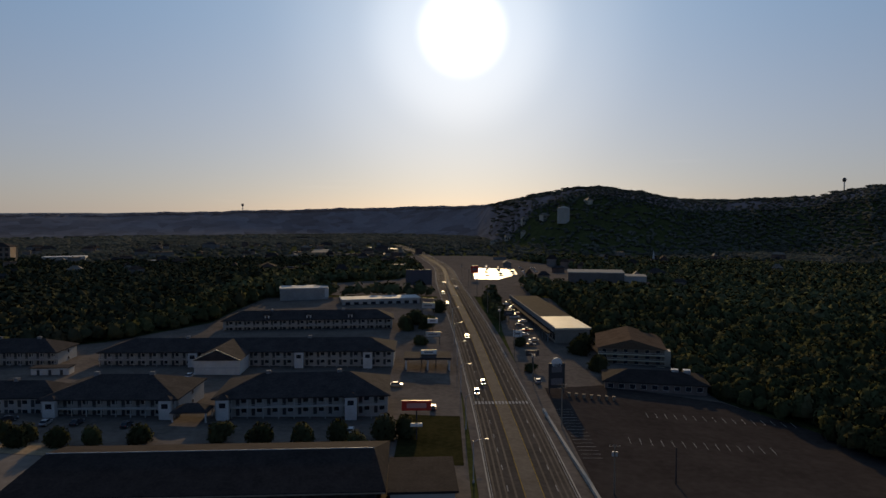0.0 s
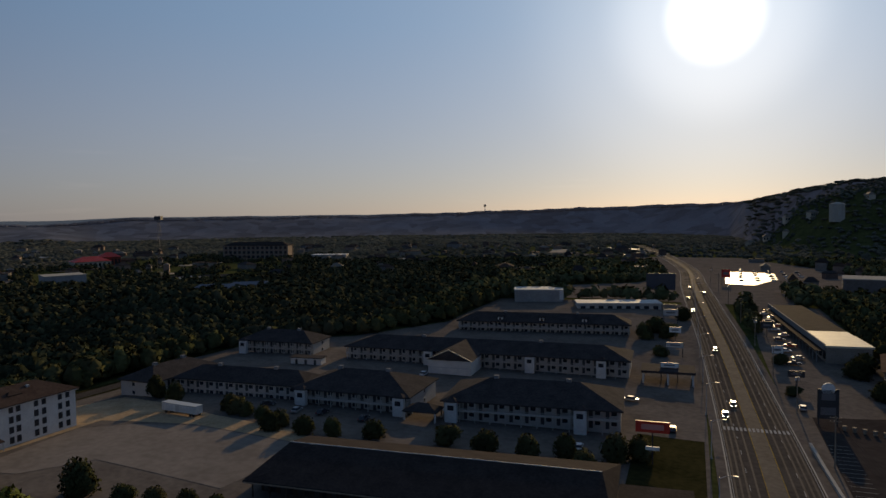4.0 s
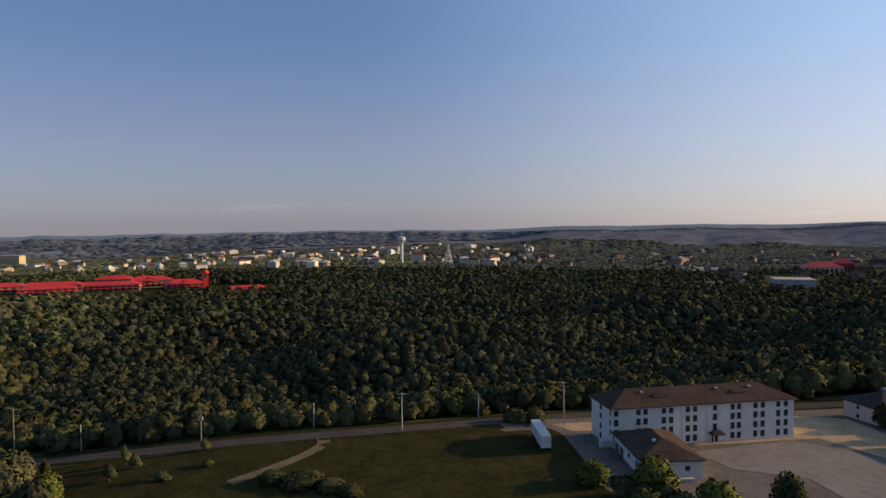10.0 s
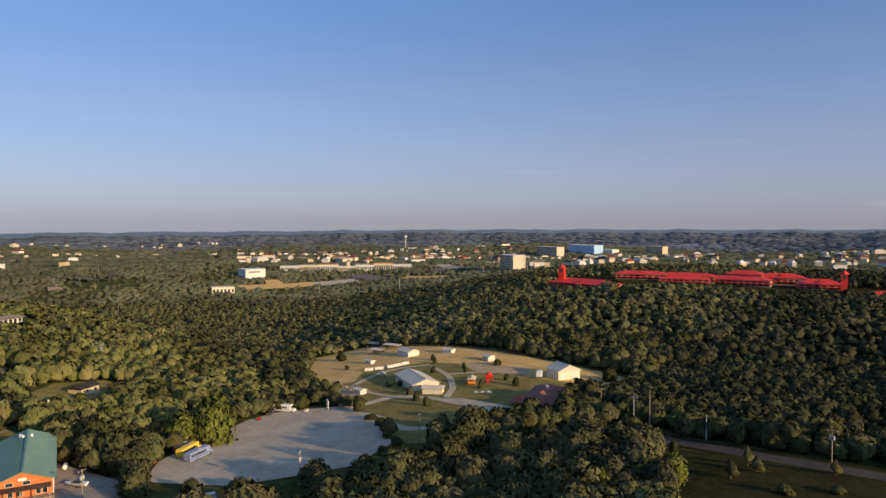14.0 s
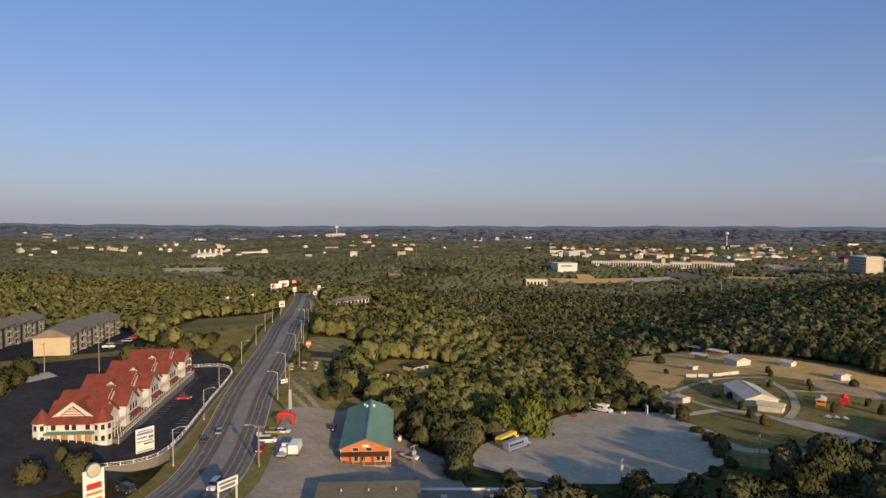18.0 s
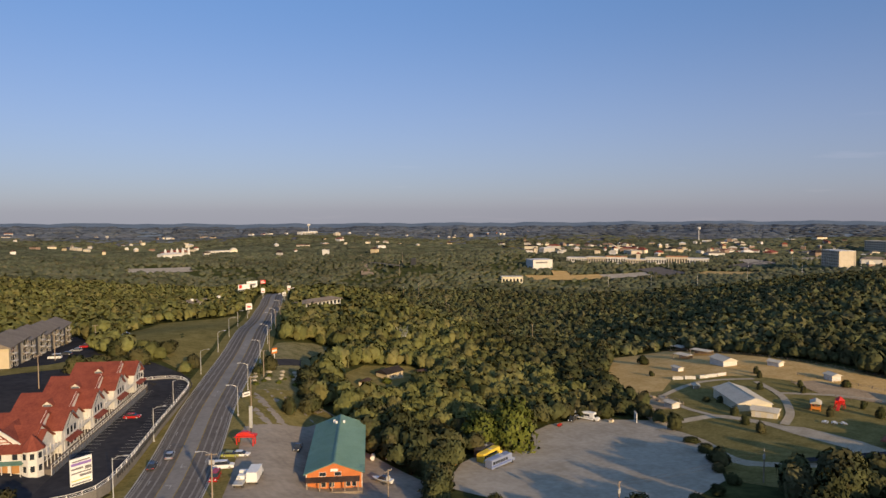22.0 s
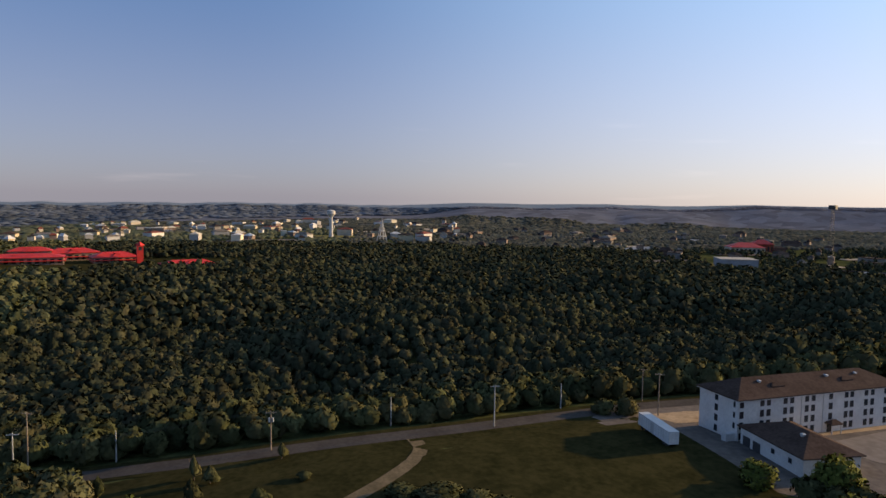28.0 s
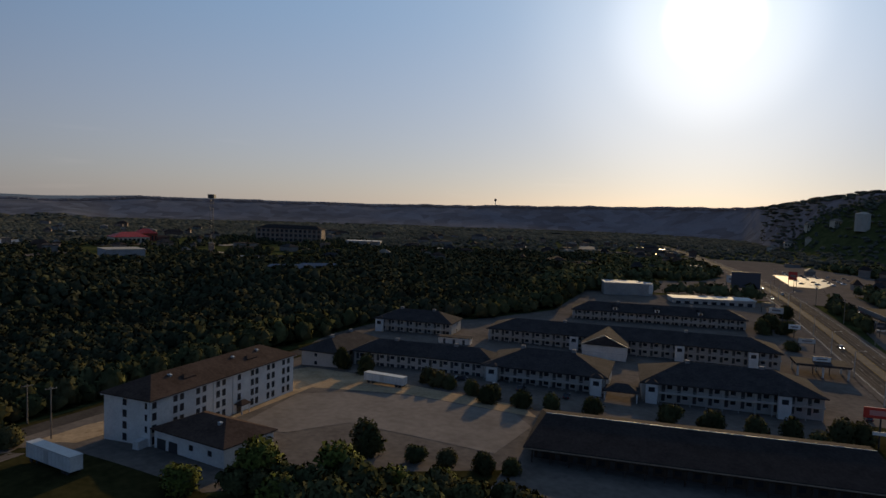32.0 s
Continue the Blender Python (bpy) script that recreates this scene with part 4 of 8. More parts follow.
def street_lamp(x, y, turn, height=9.5):
    """A lamp whose arm reaches along +x of its own."""
    global LAMP
    at = pose(x, y, float(terrain(x, y)), 0, 0, turn)
    if LAMP:
        return copy_thing(LAMP, at)
    p = thing("street_lamp", "pale metal street lamp with a curved arm", "street lamp", x, y, turn, None, "street lamps")
    part("base", Shape().cone(0, 0, 0, 0.6, 0.3, 0.25, 8), M_CONCRETE, p)
    part("pole", Shape().cone(0, 0, 0.5, height, 0.14, 0.08, 8), M_STEEL, p)
    part("arm", Shape().rod((0, 0, height - 0.3), (1.2, 0, height + 0.35), 0.06).rod((1.2, 0, height + 0.35), (2.8, 0, height + 0.5), 0.05), M_STEEL, p)
    part("lamp_head", Shape().box(2.5, 3.4, -0.18, 0.18, height + 0.36, height + 0.55), M_STEEL, p)
    LAMP = p
    return p


def utility_pole(x, y, turn, height=11.0, arms=1, transformer=False, label="weathered wooden utility pole with a cross-arm", mat=None):
    p = thing("utility_pole", label, "utility pole", x, y, turn, None, "utility poles")
    part("pole", Shape().cone(0, 0, -0.3, height, 0.19, 0.12, 8), mat or M_WOOD, p)
    for i in range(arms):
        z = height - 0.5 - 0.9 * i
        arm = part("cross_arm", Shape().box(-1.25, 1.25, -0.07, 0.07, z, z + 0.14), mat or M_WOOD, p)
        for px in (-1.1, -0.4, 0.4, 1.1):
            part("insulator", Shape().cone(px, 0, z + 0.14, z + 0.36, 0.05, 0.04, 6), M_STEEL, arm)
    if transformer:
        part("transformer", Shape().cone(0.38, 0, height - 2.6, height - 1.6, 0.26, 0.26, 10), M_STEEL, p, "grey transformer can")
        part("transformer", Shape().cone(-0.38, 0, height - 2.6, height - 1.6, 0.26, 0.26, 10), M_STEEL, p, "grey transformer can")
    return p


def wires(name, a, b, n=3, sag=0.9, spread=1.1, height=10.8):
    """Wires hung between the heads of two poles."""
    span = tagged(new(name), "thin dark overhead wires between two poles", "wires")
    (ax, ay), (bx, by) = a, b
    d = math.hypot(bx - ax, by - ay)
    nx, ny = (by - ay) / d, -(bx - ax) / d
    az, bz = float(terrain(ax, ay)) + height, float(terrain(bx, by)) + height
    span.matrix_basis = pose(ax, ay, az)
    for k in range(n):
        o = spread * (2 * k / max(n - 1, 1) - 1)
        rings = []
        for t in (0, 0.2, 0.4, 0.6, 0.8, 1):
            x, y, z = (bx - ax) * t + nx * o, (by - ay) * t + ny * o, (bz - az) * t - sag * 4 * t * (1 - t)
            rings.append([(x - nx * 0.016, y - ny * 0.016, z - 0.01), (x + nx * 0.016, y + ny * 0.016, z - 0.01), (x, y, z + 0.018)])
        part("wire", loft(rings), M_WIRE, span)
    return span


def sign(x, y, turn, w, h, base, panel, label, posts=2, bars=(), trim=None, post_mat=None):
    """A sign that looks along -y of its own; bars: (left, right, low, high, material) of plain marks on its panel."""
    s = thing("sign", label, "sign", x, y, turn)
    gap = 0 if posts == 1 else w / 2 - 0.25
    for px in ((0,) if posts == 1 else (-gap, gap)):
        part("post", Shape().box(px - 0.16, px + 0.16, -0.14, 0.14, -0.3, base + (h if posts > 1 else 0.1)), post_mat or M_WHITE, s)
    p = part("panel", Shape().box(-w / 2, w / 2, -0.2, 0.2, base, base + h), panel, s)
    part("panel_frame", Shape().box(-w / 2 - 0.1, w / 2 + 0.1, -0.16, 0.16, base - 0.1, base + h + 0.1), trim or M_DARK, s)
    for l, r, lo, hi, m in bars:
        part("mark", Shape().box(l, r, -0.225, -0.2, base + lo, base + hi), m, p)
        part("mark", Shape().box(-r, -l, 0.2, 0.225, base + lo, base + hi), m, p)
    return s


CROWNS = {}


def crown_mesh(i, kind):
    if (i, kind) not in CROWNS:
        if kind == "cedar":
            cv, cf, cn, lv, lf, ln = crown_shape(100 + i, 420, 2, 0.07, 5)
            for a in (cv, lv):
                a[:, :2] *= (np.clip(1.25 - a[:, 2], 0.05, 1) * 0.9)[:, None]
        else:
            cv, cf, cn, lv, lf, ln = crown_shape(100 + i, 1500, 3, 0.052, 17, 0.6, 0.3, 0.3, 0.2)
        v, f = np.concatenate([cv, lv]), np.concatenate([cf, lf + len(cv)])
        me = bulk_mesh("crown", v, f, M_CORE, np.concatenate([cn, ln]))
        me.materials.append(M_LEAF if kind != "bright" else M_BRIGHT_LEAF)
        me.polygons.foreach_set("material_index", (np.arange(len(f)) >= len(cf)).astype(np.int32))
        CROWNS[(i, kind)] = me
    return CROWNS[(i, kind)]


M_BRIGHT_LEAF = material("fresh_green_leaves", (0.064, 0.084, 0.017), (0.133, 0.146, 0.033), 3, 0.85, 0, 0, 0.25, 5, 0.08, True)


def trunk_shape(seed):
    rng = random.Random(seed)
    s = Shape().cone(0, 0, -0.03, 0.4, 0.028, 0.016, 7)
    for k in range(6):
        a, r = rng.uniform(0, 6.28), rng.uniform(0.16, 0.30)
        s.rod((0, 0, rng.uniform(0.18, 0.36)), (r * math.cos(a), r * math.sin(a), rng.uniform(0.45, 0.72)), 0.011, 5, 0.004)
    return s


TRUNKS = [trunk_shape(i).mesh("trunk", M_BARK) for i in range(4)]


def tree(x, y, height, width, label="rounded deciduous tree with dense green crown", kind="leafy", seed=0, name="tree"):
    t = thing(name, label, "bush" if name == "bush" else "tree", x, y, (seed * 67) % 360, None, "")
    t.scale = (width, width, height)
    part("trunk", TRUNKS[seed % 4], M_BARK, t)
    part("crown", crown_mesh(seed % 5, kind), M_LEAF, t, "", pose(0, 0, -0.14))
    return t

# ---- windows, doors and house kit ----
def window(parent, x, y, z, w, h, face, frame_mat=None, glass=None):
    """A window on a wall that looks along face: "-y", "+y", "-x" or "+x"."""
    glass = glass or M_GLASS
    turn = {"-y": 0, "+x": 90, "+y": 180, "-x": 270}[face]
    surround = Shape()
    for a, b, c, d in ((-w / 2 - 0.08, -w / 2, -0.08, h + 0.08), (w / 2, w / 2 + 0.08, -0.08, h + 0.08), (-w / 2, w / 2, -0.08, 0), (-w / 2, w / 2, h, h + 0.08)):
        surround.box(a, b, -0.07, 0.05, c, d)
    ob = part("window", surround, frame_mat or M_DARK, parent, "", pose(x, y, z, 0, 0, turn))
    part("pane", Shape().box(-w / 2, w / 2, -0.03, 0.0, 0, h), glass, ob)
    return ob


def door(parent, x, y, z, w, h, face, mat):
    turn = {"-y": 0, "+x": 90, "+y": 180, "-x": 270}[face]
    return part("door", Shape().box(-w / 2, w / 2, -0.05, 0.04, 0, h), mat, parent, "", pose(x, y, z, 0, 0, turn))


def chimney_vent(parent, x, y, z):
    part("roof_vent", Shape().box(-0.35, 0.35, -0.35, 0.35, 0, 0.7).hip(-0.45, 0.45, -0.45, 0.45, 0.85, 0.25, None, 0.1), M_STEEL, parent, "small metal roof vent", pose(x, y, z))


# ---- the four-storey hotel and its yard ----
hotel = thing("hotel", "white four-storey hotel with brown hipped roof and dark windows", "hotel", -168.3, 126.4, 86.7, 0)
part("wall", Shape().box(-26.5, 26.5, -6.8, 6.8, -2, 10.6), M_WHITE, hotel)
part("roof", Shape().hip(-27.3, 27.3, -7.6, 7.6, 10.7, 3.3), M_BROWN_ROOF, hotel)
part("fascia", Shape().box(-27.1, 27.1, -7.4, 7.4, 10.2, 10.45), M_WHITE, hotel)
for x in (-25.4, -19.2, -17.2, -12.0, -9.9, -5.1, -3.0, 2.8, 8.0, 9.9, 14.8, 17.0, 21.7, 24.0):
    for k in range(4):
        if not (x == 2.8 and k == 0):
            window(hotel, x, -6.8, 0.75 + 2.62 * k, 1.05, 1.55, "-y")
for k in range(4):
    window(hotel, -26.5, 0.6, 0.75 + 2.62 * k, 1.0, 1.5, "-x")
    window(hotel, -26.5, -5.6, 0.75 + 2.62 * k, 0.5, 1.3, "-x")
door(hotel, 2.8, -6.8, 0.1, 1.8, 2.1, "-y", M_GLASS)
part("porch_roof", Shape().hip(1.0, 4.6, -9.2, -6.8, 2.7, 1.0), M_BROWN_ROOF, hotel, "small brown entrance canopy")
for x in (1.3, 4.3):
    part("porch_post", Shape().box(x - 0.1, x + 0.1, -9.0, -8.8, -0.2, 2.6), M_WHITE, hotel)
for x in (-16, 6, 16):
    chimney_vent(hotel, x, -2.0, 12.6)
part("roof_cowl", Shape().hip(9, 13, -4.4, -2.2, 12.4, 0.7, None, 0.5), M_BROWN_ROOF, hotel, "low brown roof cowl")
part("roof_cowl", Shape().hip(-14, -10, -4.4, -2.2, 12.4, 0.7, None, 0.5), M_BROWN_ROOF, hotel, "low brown roof cowl")
part("downpipe", Shape().box(0.2, 0.32, -6.95, -6.8, 0, 10.2), M_STEEL, hotel)
part("downpipe", Shape().box(-6.9, -6.78, -6.95, -6.8, 0, 10.2), M_STEEL, hotel)
part("utility_box", Shape().box(-29.2, -26.6, -6.2, -4.6, -0.6, 2.2), M_WHITE, hotel, "low white lean-to at the gable")

annex = thing("annex", "low white annex with brown hipped roof and garage doors", "building", -150.3, 104.6, -10.8, 0)
part("wall", Shape().box(-10.6, 10.6, -7, 7, -1.5, 4.6), M_WHITE, annex)
part("roof", Shape().hip(-11.3, 11.3, -7.7, 7.7, 4.75, 3.0), M_BROWN_ROOF, annex)
for x in (-8.3, -4.6):
    door(annex, x, -7, -0.3, 2.7, 3.0, "-y", M_DARK)
for x in (1.0, 6.6):
    window(annex, x, -7, 2.2, 1.0, 1.0, "-y")
for y in (-3.5, 3.5):
    window(annex, 10.6, y, 2.2, 1.0, 1.0, "+x")
chimney_vent(annex, 4, -2, 6.6)
part("side_step", Shape().box(10.6, 12.4, 1.0, 4.5, -0.6, 0.9), M_CONCRETE, annex)

M_TRAILER = material("white_trailer_sheet", (0.52, 0.52, 0.50), (0.66, 0.66, 0.64), 2, 0.45)


def box_trailer(x, y, turn, length, height, label):
    t = thing("box_trailer", label, "trailer", x, y, turn)
    part("box", Shape().box(-length / 2, length / 2, -1.3, 1.3, 0.9, height), M_TRAILER, t)
    part("roof_rail", Shape().box(-length / 2 - 0.04, length / 2 + 0.04, -1.35, 1.35, height - 0.12, height + 0.04), M_STEEL, t)
    for i in range(int(length / 1.2)):
        part("side_rib", Shape().box(-0.04, 0.04, -1.34, -1.3, 1.0, height - 0.15), M_STEEL, t, "", pose(-length / 2 + 0.6 + 1.2 * i, 0, 0))
    part("rear_door", Shape().box(length / 2, length / 2 + 0.05, -1.2, 1.2, 1.0, height - 0.2), M_WHITE, t)
    part("side_door", Shape().box(-1.2, 0.2, -1.37, -1.3, 1.0, height - 0.3), M_STEEL, t)
    for a in (-length / 2 + 1.6, length / 2 - 2.4, length / 2 - 1.2):
        for s in (-1, 1):
            part("wheel", Shape().rod((a, s * 1.25, 0.48), (a, s * 0.95, 0.48), 0.48, 10), M_BLACK, t)
    part("landing_leg", Shape().box(-length / 2 + 2.8, -length / 2 + 3.0, -0.9, 0.9, 0, 0.9), M_DARK, t)
    return t


box_trailer(-138.8, 170.2, -6.0, 13.6, 3.2, "long white box trailer parked on bare dirt")
box_trailer(-172.0, 83.3, -11.0, 15.0, 3.9, "white semi-trailer parked beside the meadow")


# ---- two-storey motels ----
M_MOTEL = material("motel_stucco", (0.381, 0.358, 0.325), (0.46, 0.435, 0.40), 3, 0.8)
M_ROOF_UNIT = plain("dull_grey_metal", (0.22, 0.22, 0.22), 0.9, 0, 0.05)
M_SLATE = material("slate_shingle_roof", (0.037, 0.034, 0.034), (0.071, 0.062, 0.062), 4, 0.95, 0.01, 0, 0, 6, 0.02)


def motel(x, y, turn, length, depth, eave, rise, label, gallery=True, inset=None, base=-1.2, stairs=(), dormers=(), roof=None, bay=4.2):
    """A motel wing; its gallery looks along -y of its own."""
    m = thing("motel", label, "motel", x, y, turn, base, "motel wings")
    a, d, g = length / 2, depth / 2, 1.7 if gallery else 0.0
    part("wall", Shape().box(-a + 0.4, a - 0.4, -d + g + 0.4, d - 0.4, -2, eave), M_MOTEL, m)
    part("roof", Shape().hip(-a - 0.4, a + 0.4, -d - 0.4, d + 0.4, eave + 0.2, rise, inset, 0.35), roof or M_SLATE, m)
    front = -d + g + 0.4
    n = max(2, int(length / bay))
    step = (length - 1.6) / n
    if gallery:
        part("gallery_floor", Shape().box(-a + 0.3, a - 0.3, -d, front, eave / 2 - 0.1, eave / 2 + 0.1), M_CONCRETE, m, "upper gallery slab")
        part("gallery_rail", Shape().box(-a + 0.3, a - 0.3, -d + 0.05, -d + 0.12, eave / 2 + 0.95, eave / 2 + 1.05), M_MOTEL, m)
        part("gallery_band", Shape().box(-a + 0.3, a - 0.3, -d + 0.02, -d + 0.06, eave / 2 + 0.15, eave / 2 + 0.6), M_MOTEL, m)
    for i in range(n + 1):
        px = -a + 0.8 + step * i
        if gallery:
            part("post", Shape().box(px - 0.13, px + 0.13, -d, -d + 0.26, -1, eave), M_MOTEL, m)
        if i < n:
            for z in (0.1, eave / 2 + 0.1):
                door(m, px + step * 0.3, front, z, 1.0, 2.05, "-y", M_DARK)
                window(m, px + step * 0.7, front, z + 0.85, 1.5, 1.15, "-y", M_WHITE)
    for sx in stairs:
        part("stair_tower", Shape().box(sx - 1.7, sx + 1.7, -d - 1.5, -d + 0.3, -1, eave + 0.05), M_WHITE, m, "white gabled stair tower")
        part("tower_roof", Shape().hip(sx - 1.95, sx + 1.95, -d - 1.8, -d + 1.4, eave + 0.35, 1.0), roof or M_SLATE, m)
        part("tower_opening", Shape().box(sx - 0.9, sx + 0.9, -d - 1.54, -d - 1.5, eave / 2 + 0.6, eave / 2 + 2.0), M_GLASS, m)
    for dx in dormers:
        part("dormer", Shape().box(dx - 1.1, dx + 1.1, -d * 0.85, -d * 0.2, eave + 0.3, eave + 2.4), M_WHITE, m, "white gabled dormer")
        part("dormer_roof", Shape().hip(dx - 1.3, dx + 1.3, -d * 0.9, -d * 0.1, eave + 2.5, 0.9), roof or M_SLATE, m)
        part("dormer_window", Shape().box(dx - 0.5, dx + 0.5, -d * 0.85 - 0.04, -d * 0.85, eave + 0.9, eave + 2.0), M_GLASS, m)
    for i, px in enumerate((-a * 0.45, a * 0.4)):
        part("air_unit", Shape().box(px - 0.7, px + 0.7, -0.6, 0.6, eave + rise * 0.8, eave + rise + 0.9), M_ROOF_UNIT, m, "grey rooftop air unit")
    for ex, face in ((-a + 0.4, "-x"), (a - 0.4, "+x")):
        for z in (0.9, eave / 2 + 0.9):
            window(m, ex, 1.5, z, 1.2, 1.2, face, M_WHITE)
    return m


motel(-41.5, 205.5, 4.6, 50, 24, 5.6, 4.4, "long two-storey motel wing with pale galleries and slate hipped roof", stairs=(14.0, -22.0))
motel(-95.0, 203.0, 0.5, 39, 24, 5.6, 4.4, "two-storey motel wing with pale galleries beside the passage", stairs=(16.5, -16.0))
motel(-136.0, 199.5, 2.5, 50, 14, 5.4, 3.4, "white two-storey motel wing with small square windows", gallery=False, bay=3.6)
wing = motel(-168.5, 199.0, 87.0, 30, 15, 5.4, 3.6, "short white motel wing set across the long one", gallery=False, bay=5)
motel(-75.0, 267.5, 1.6, 112, 20, 5.6, 3.6, "very long two-storey motel wing with white stair towers", stairs=(-20.0, 20.0, 46.0), base=-1.4)
motel(-66.0, 337.5, 5.4, 82, 16, 5.6, 3.6, "two-storey motel wing with three white dormers", dormers=(-20.0, 0.0, 20.0), base=-0.6)
motel(-164.5, 264.5, 2.0, 35, 17, 5.6, 3.8, "small two-storey motel at the edge of the wood", stairs=(-15.0,), base=-1.4)

lobby = thing("motel_lobby", "white motel lobby block with broad slate gable", "motel", -82.0, 253.0, 1.6, -1.2)
part("wall", Shape().box(-8.2, 8.2, -8.5, 8, -1.5, 5.0), M_WHITE, lobby)
part("roof", Shape().prism([(0, 0), (0.1, 0), (0.1, 0.1)], 4.9, 5.0), M_SLATE, lobby)
g = Shape()
g.v += [(-8.8, -9, 5.1), (8.8, -9, 5.1), (0, -9, 9.0), (-8.8, 14, 5.1), (8.8, 14, 5.1), (0, 14, 9.0)]
g.f += [(0, 2, 5, 3), (2, 1, 4, 5), (0, 1, 2), (3, 5, 4), (0, 3, 4, 1)]
part("gable_roof", g, M_SLATE, lobby)
# cream rods draw the sun's bright line along the gable edges
part("gable_edge", Shape().rod((-8.8, -9.05, 5.15), (0, -9.05, 9.05), 0.16, 4).rod((8.8, -9.05, 5.15), (0, -9.05, 9.05), 0.16, 4), M_CREAM, lobby, "sunlit pale gable edge")
part("wall_band", Shape().box(-8.25, 8.25, -8.6, -8.5, 2.2, 2.5), M_STEEL, lobby)

passage = thing("canopy", "small hipped canopy over the motel passage", "canopy", -71.0, 191.0, 2.0)
part("roof", Shape().hip(-5.2, 5.2, -3.5, 3.5, 3.0, 1.8), M_SLATE, passage)
for px in (-4.6, 4.6):
    for py in (-3.0, 3.0):
        part("post", Shape().box(px - 0.2, px + 0.2, py - 0.2, py + 0.2, -0.3, 2.9), M_WHITE, passage)
porte = thing("drive_through_canopy", "flat dark canopy with arched white front", "canopy", -6.0, 262.0, 2.0)
part("roof", Shape().box(-9, 9, -6, 6, 4.0, 4.8), M_SLATE, porte)
for px in (-8.2, 0, 8.2):
    for py in (-5.2, 5.2):
        part("post", Shape().box(px - 0.3, px + 0.3, py - 0.3, py + 0.3, -0.4, 4.0), M_WHITE, porte)
kiosk = thing("pool_house", "small low white pool house with flat roof", "hut", -140.5, 243.5, 4)
part("wall", Shape().box(-6.5, 6.5, -2.2, 2.2, -0.5, 2.6), M_WHITE, kiosk)
part("roof", Shape().box(-6.9, 6.9, -2.6, 2.6, 2.6, 2.85), M_SLATE, kiosk)
for px in (-4, 0, 4):
    door(kiosk, px, -2.2, 0, 1.0, 2.0, "-y", M_DARK)
pool = thing("pool_terrace", "pale fenced pool terrace between the motels", "terrace", -118.0, 292.0, 8)
part("deck", Shape().box(-12, 12, -6, 6, -0.2, 0.35), M_CONCRETE, pool)
part("basin", Shape().box(-7, 7, -3, 3, 0.35, 0.37), plain("pool_water", (0.05, 0.20, 0.28), 0.08), pool, "blue pool basin")
for i in range(13):
    part("fence_post", Shape().box(-12 + 2 * i - 0.05, -12 + 2 * i + 0.05, -6.05, -5.95, 0.3, 1.7), M_WHITE, pool)
part("fence_rail", Shape().box(-12, 12, -6.04, -5.96, 1.5, 1.6), M_WHITE, pool)

near = thing("motel", "low dark-roofed motel with a long covered walk", "motel", -50.0, 145.5, 3.0, -2.0, "motel wings")
M_TIMBER = material("dark_timber_wall", (0.050, 0.038, 0.030), (0.082, 0.064, 0.052), 2, 0.9, 0.01, spec=0.0)
part("wall", Shape().box(-36, 36, -11, 12, -1.5, 4.2), M_TIMBER, near)
part("roof", Shape().hip(-38, 38, -15, 15, 4.4, 3.6, 3.0, 0.4), M_ROOF, near)
part("fascia", Shape().box(-37.8, 37.8, -15.05, -14.8, 3.9, 4.2), M_WOOD, near)
for i in range(19):
    px = -36 + 4 * i
    part("post", Shape().box(px - 0.12, px + 0.12, -14.5, -14.26, -1, 4.0), M_TIMBER, near)
    if i < 18:
        door(near, px + 1.2, -11, 0, 1.0, 2.1, "-y", M_DARK)
        window(near, px + 2.8, -11, 0.9, 1.4, 1.1, "-y", M_TIMBER)
part("ridge_cap", Shape().rod((-35, 0, 8.0), (35, 0, 8.0), 0.12, 5), M_STEEL, near)
side = thing("office", "flat-roofed dark motel office by the road", "building", -4.5, 143.0, 3.0)
part("wall", Shape().box(-6.5, 6.5, -9, 9, -1, 4.2), M_MOTEL, side)
part("roof", Shape().box(-7.2, 7.2, -9.7, 9.7, 4.2, 4.7), M_ROOF, side)
for px in (-4, 0, 4):
    window(side, px, -9, 1.0, 1.6, 1.4, "-y", M_WHITE)

white_box = thing("theatre", "plain white flat-roofed box of a building", "building", -87.0, 426.0, 12, 1.5)
part("wall", Shape().box(-14.5, 14.5, -8, 8, -2, 8.6), material("grey_stucco", (0.254, 0.241, 0.229), (0.356, 0.343, 0.318), 5, 0.85), white_box)
part("roof", Shape().box(-14.8, 14.8, -8.3, 8.3, 8.6, 9.2), M_WHITE, white_box, "white parapet and roof")
part("side_wall", Shape().box(12.5, 14.9, -8.2, -4, 3, 8.4), M_WHITE, white_box)
row = thing("shop_row", "long low row of shops with pale flat roof", "shops", -38.0, 410.0, 14, 1.5)
part("wall", Shape().box(-23, 23, -7, 7, -2, 4.0), M_MOTEL, row)
part("roof", Shape().box(-23.5, 23.5, -7.5, 7.5, 4.0, 4.6), M_WHITE, row, "pale flat roof")
for i in range(9):
    window(row, -20 + 5 * i, -7, 0.8, 2.6, 2.0, "-y", M_DARK)

# ---- shopping plaza beside the road ----
plaza = thing("shopping_plaza", "white two-storey shopping plaza with stepped red-brown roofs and turrets", "shops", -18.3, -191.6, -112.8, -0.2)
M_TRIM = plain("slate_trim", (0.10, 0.12, 0.15), 0.6)


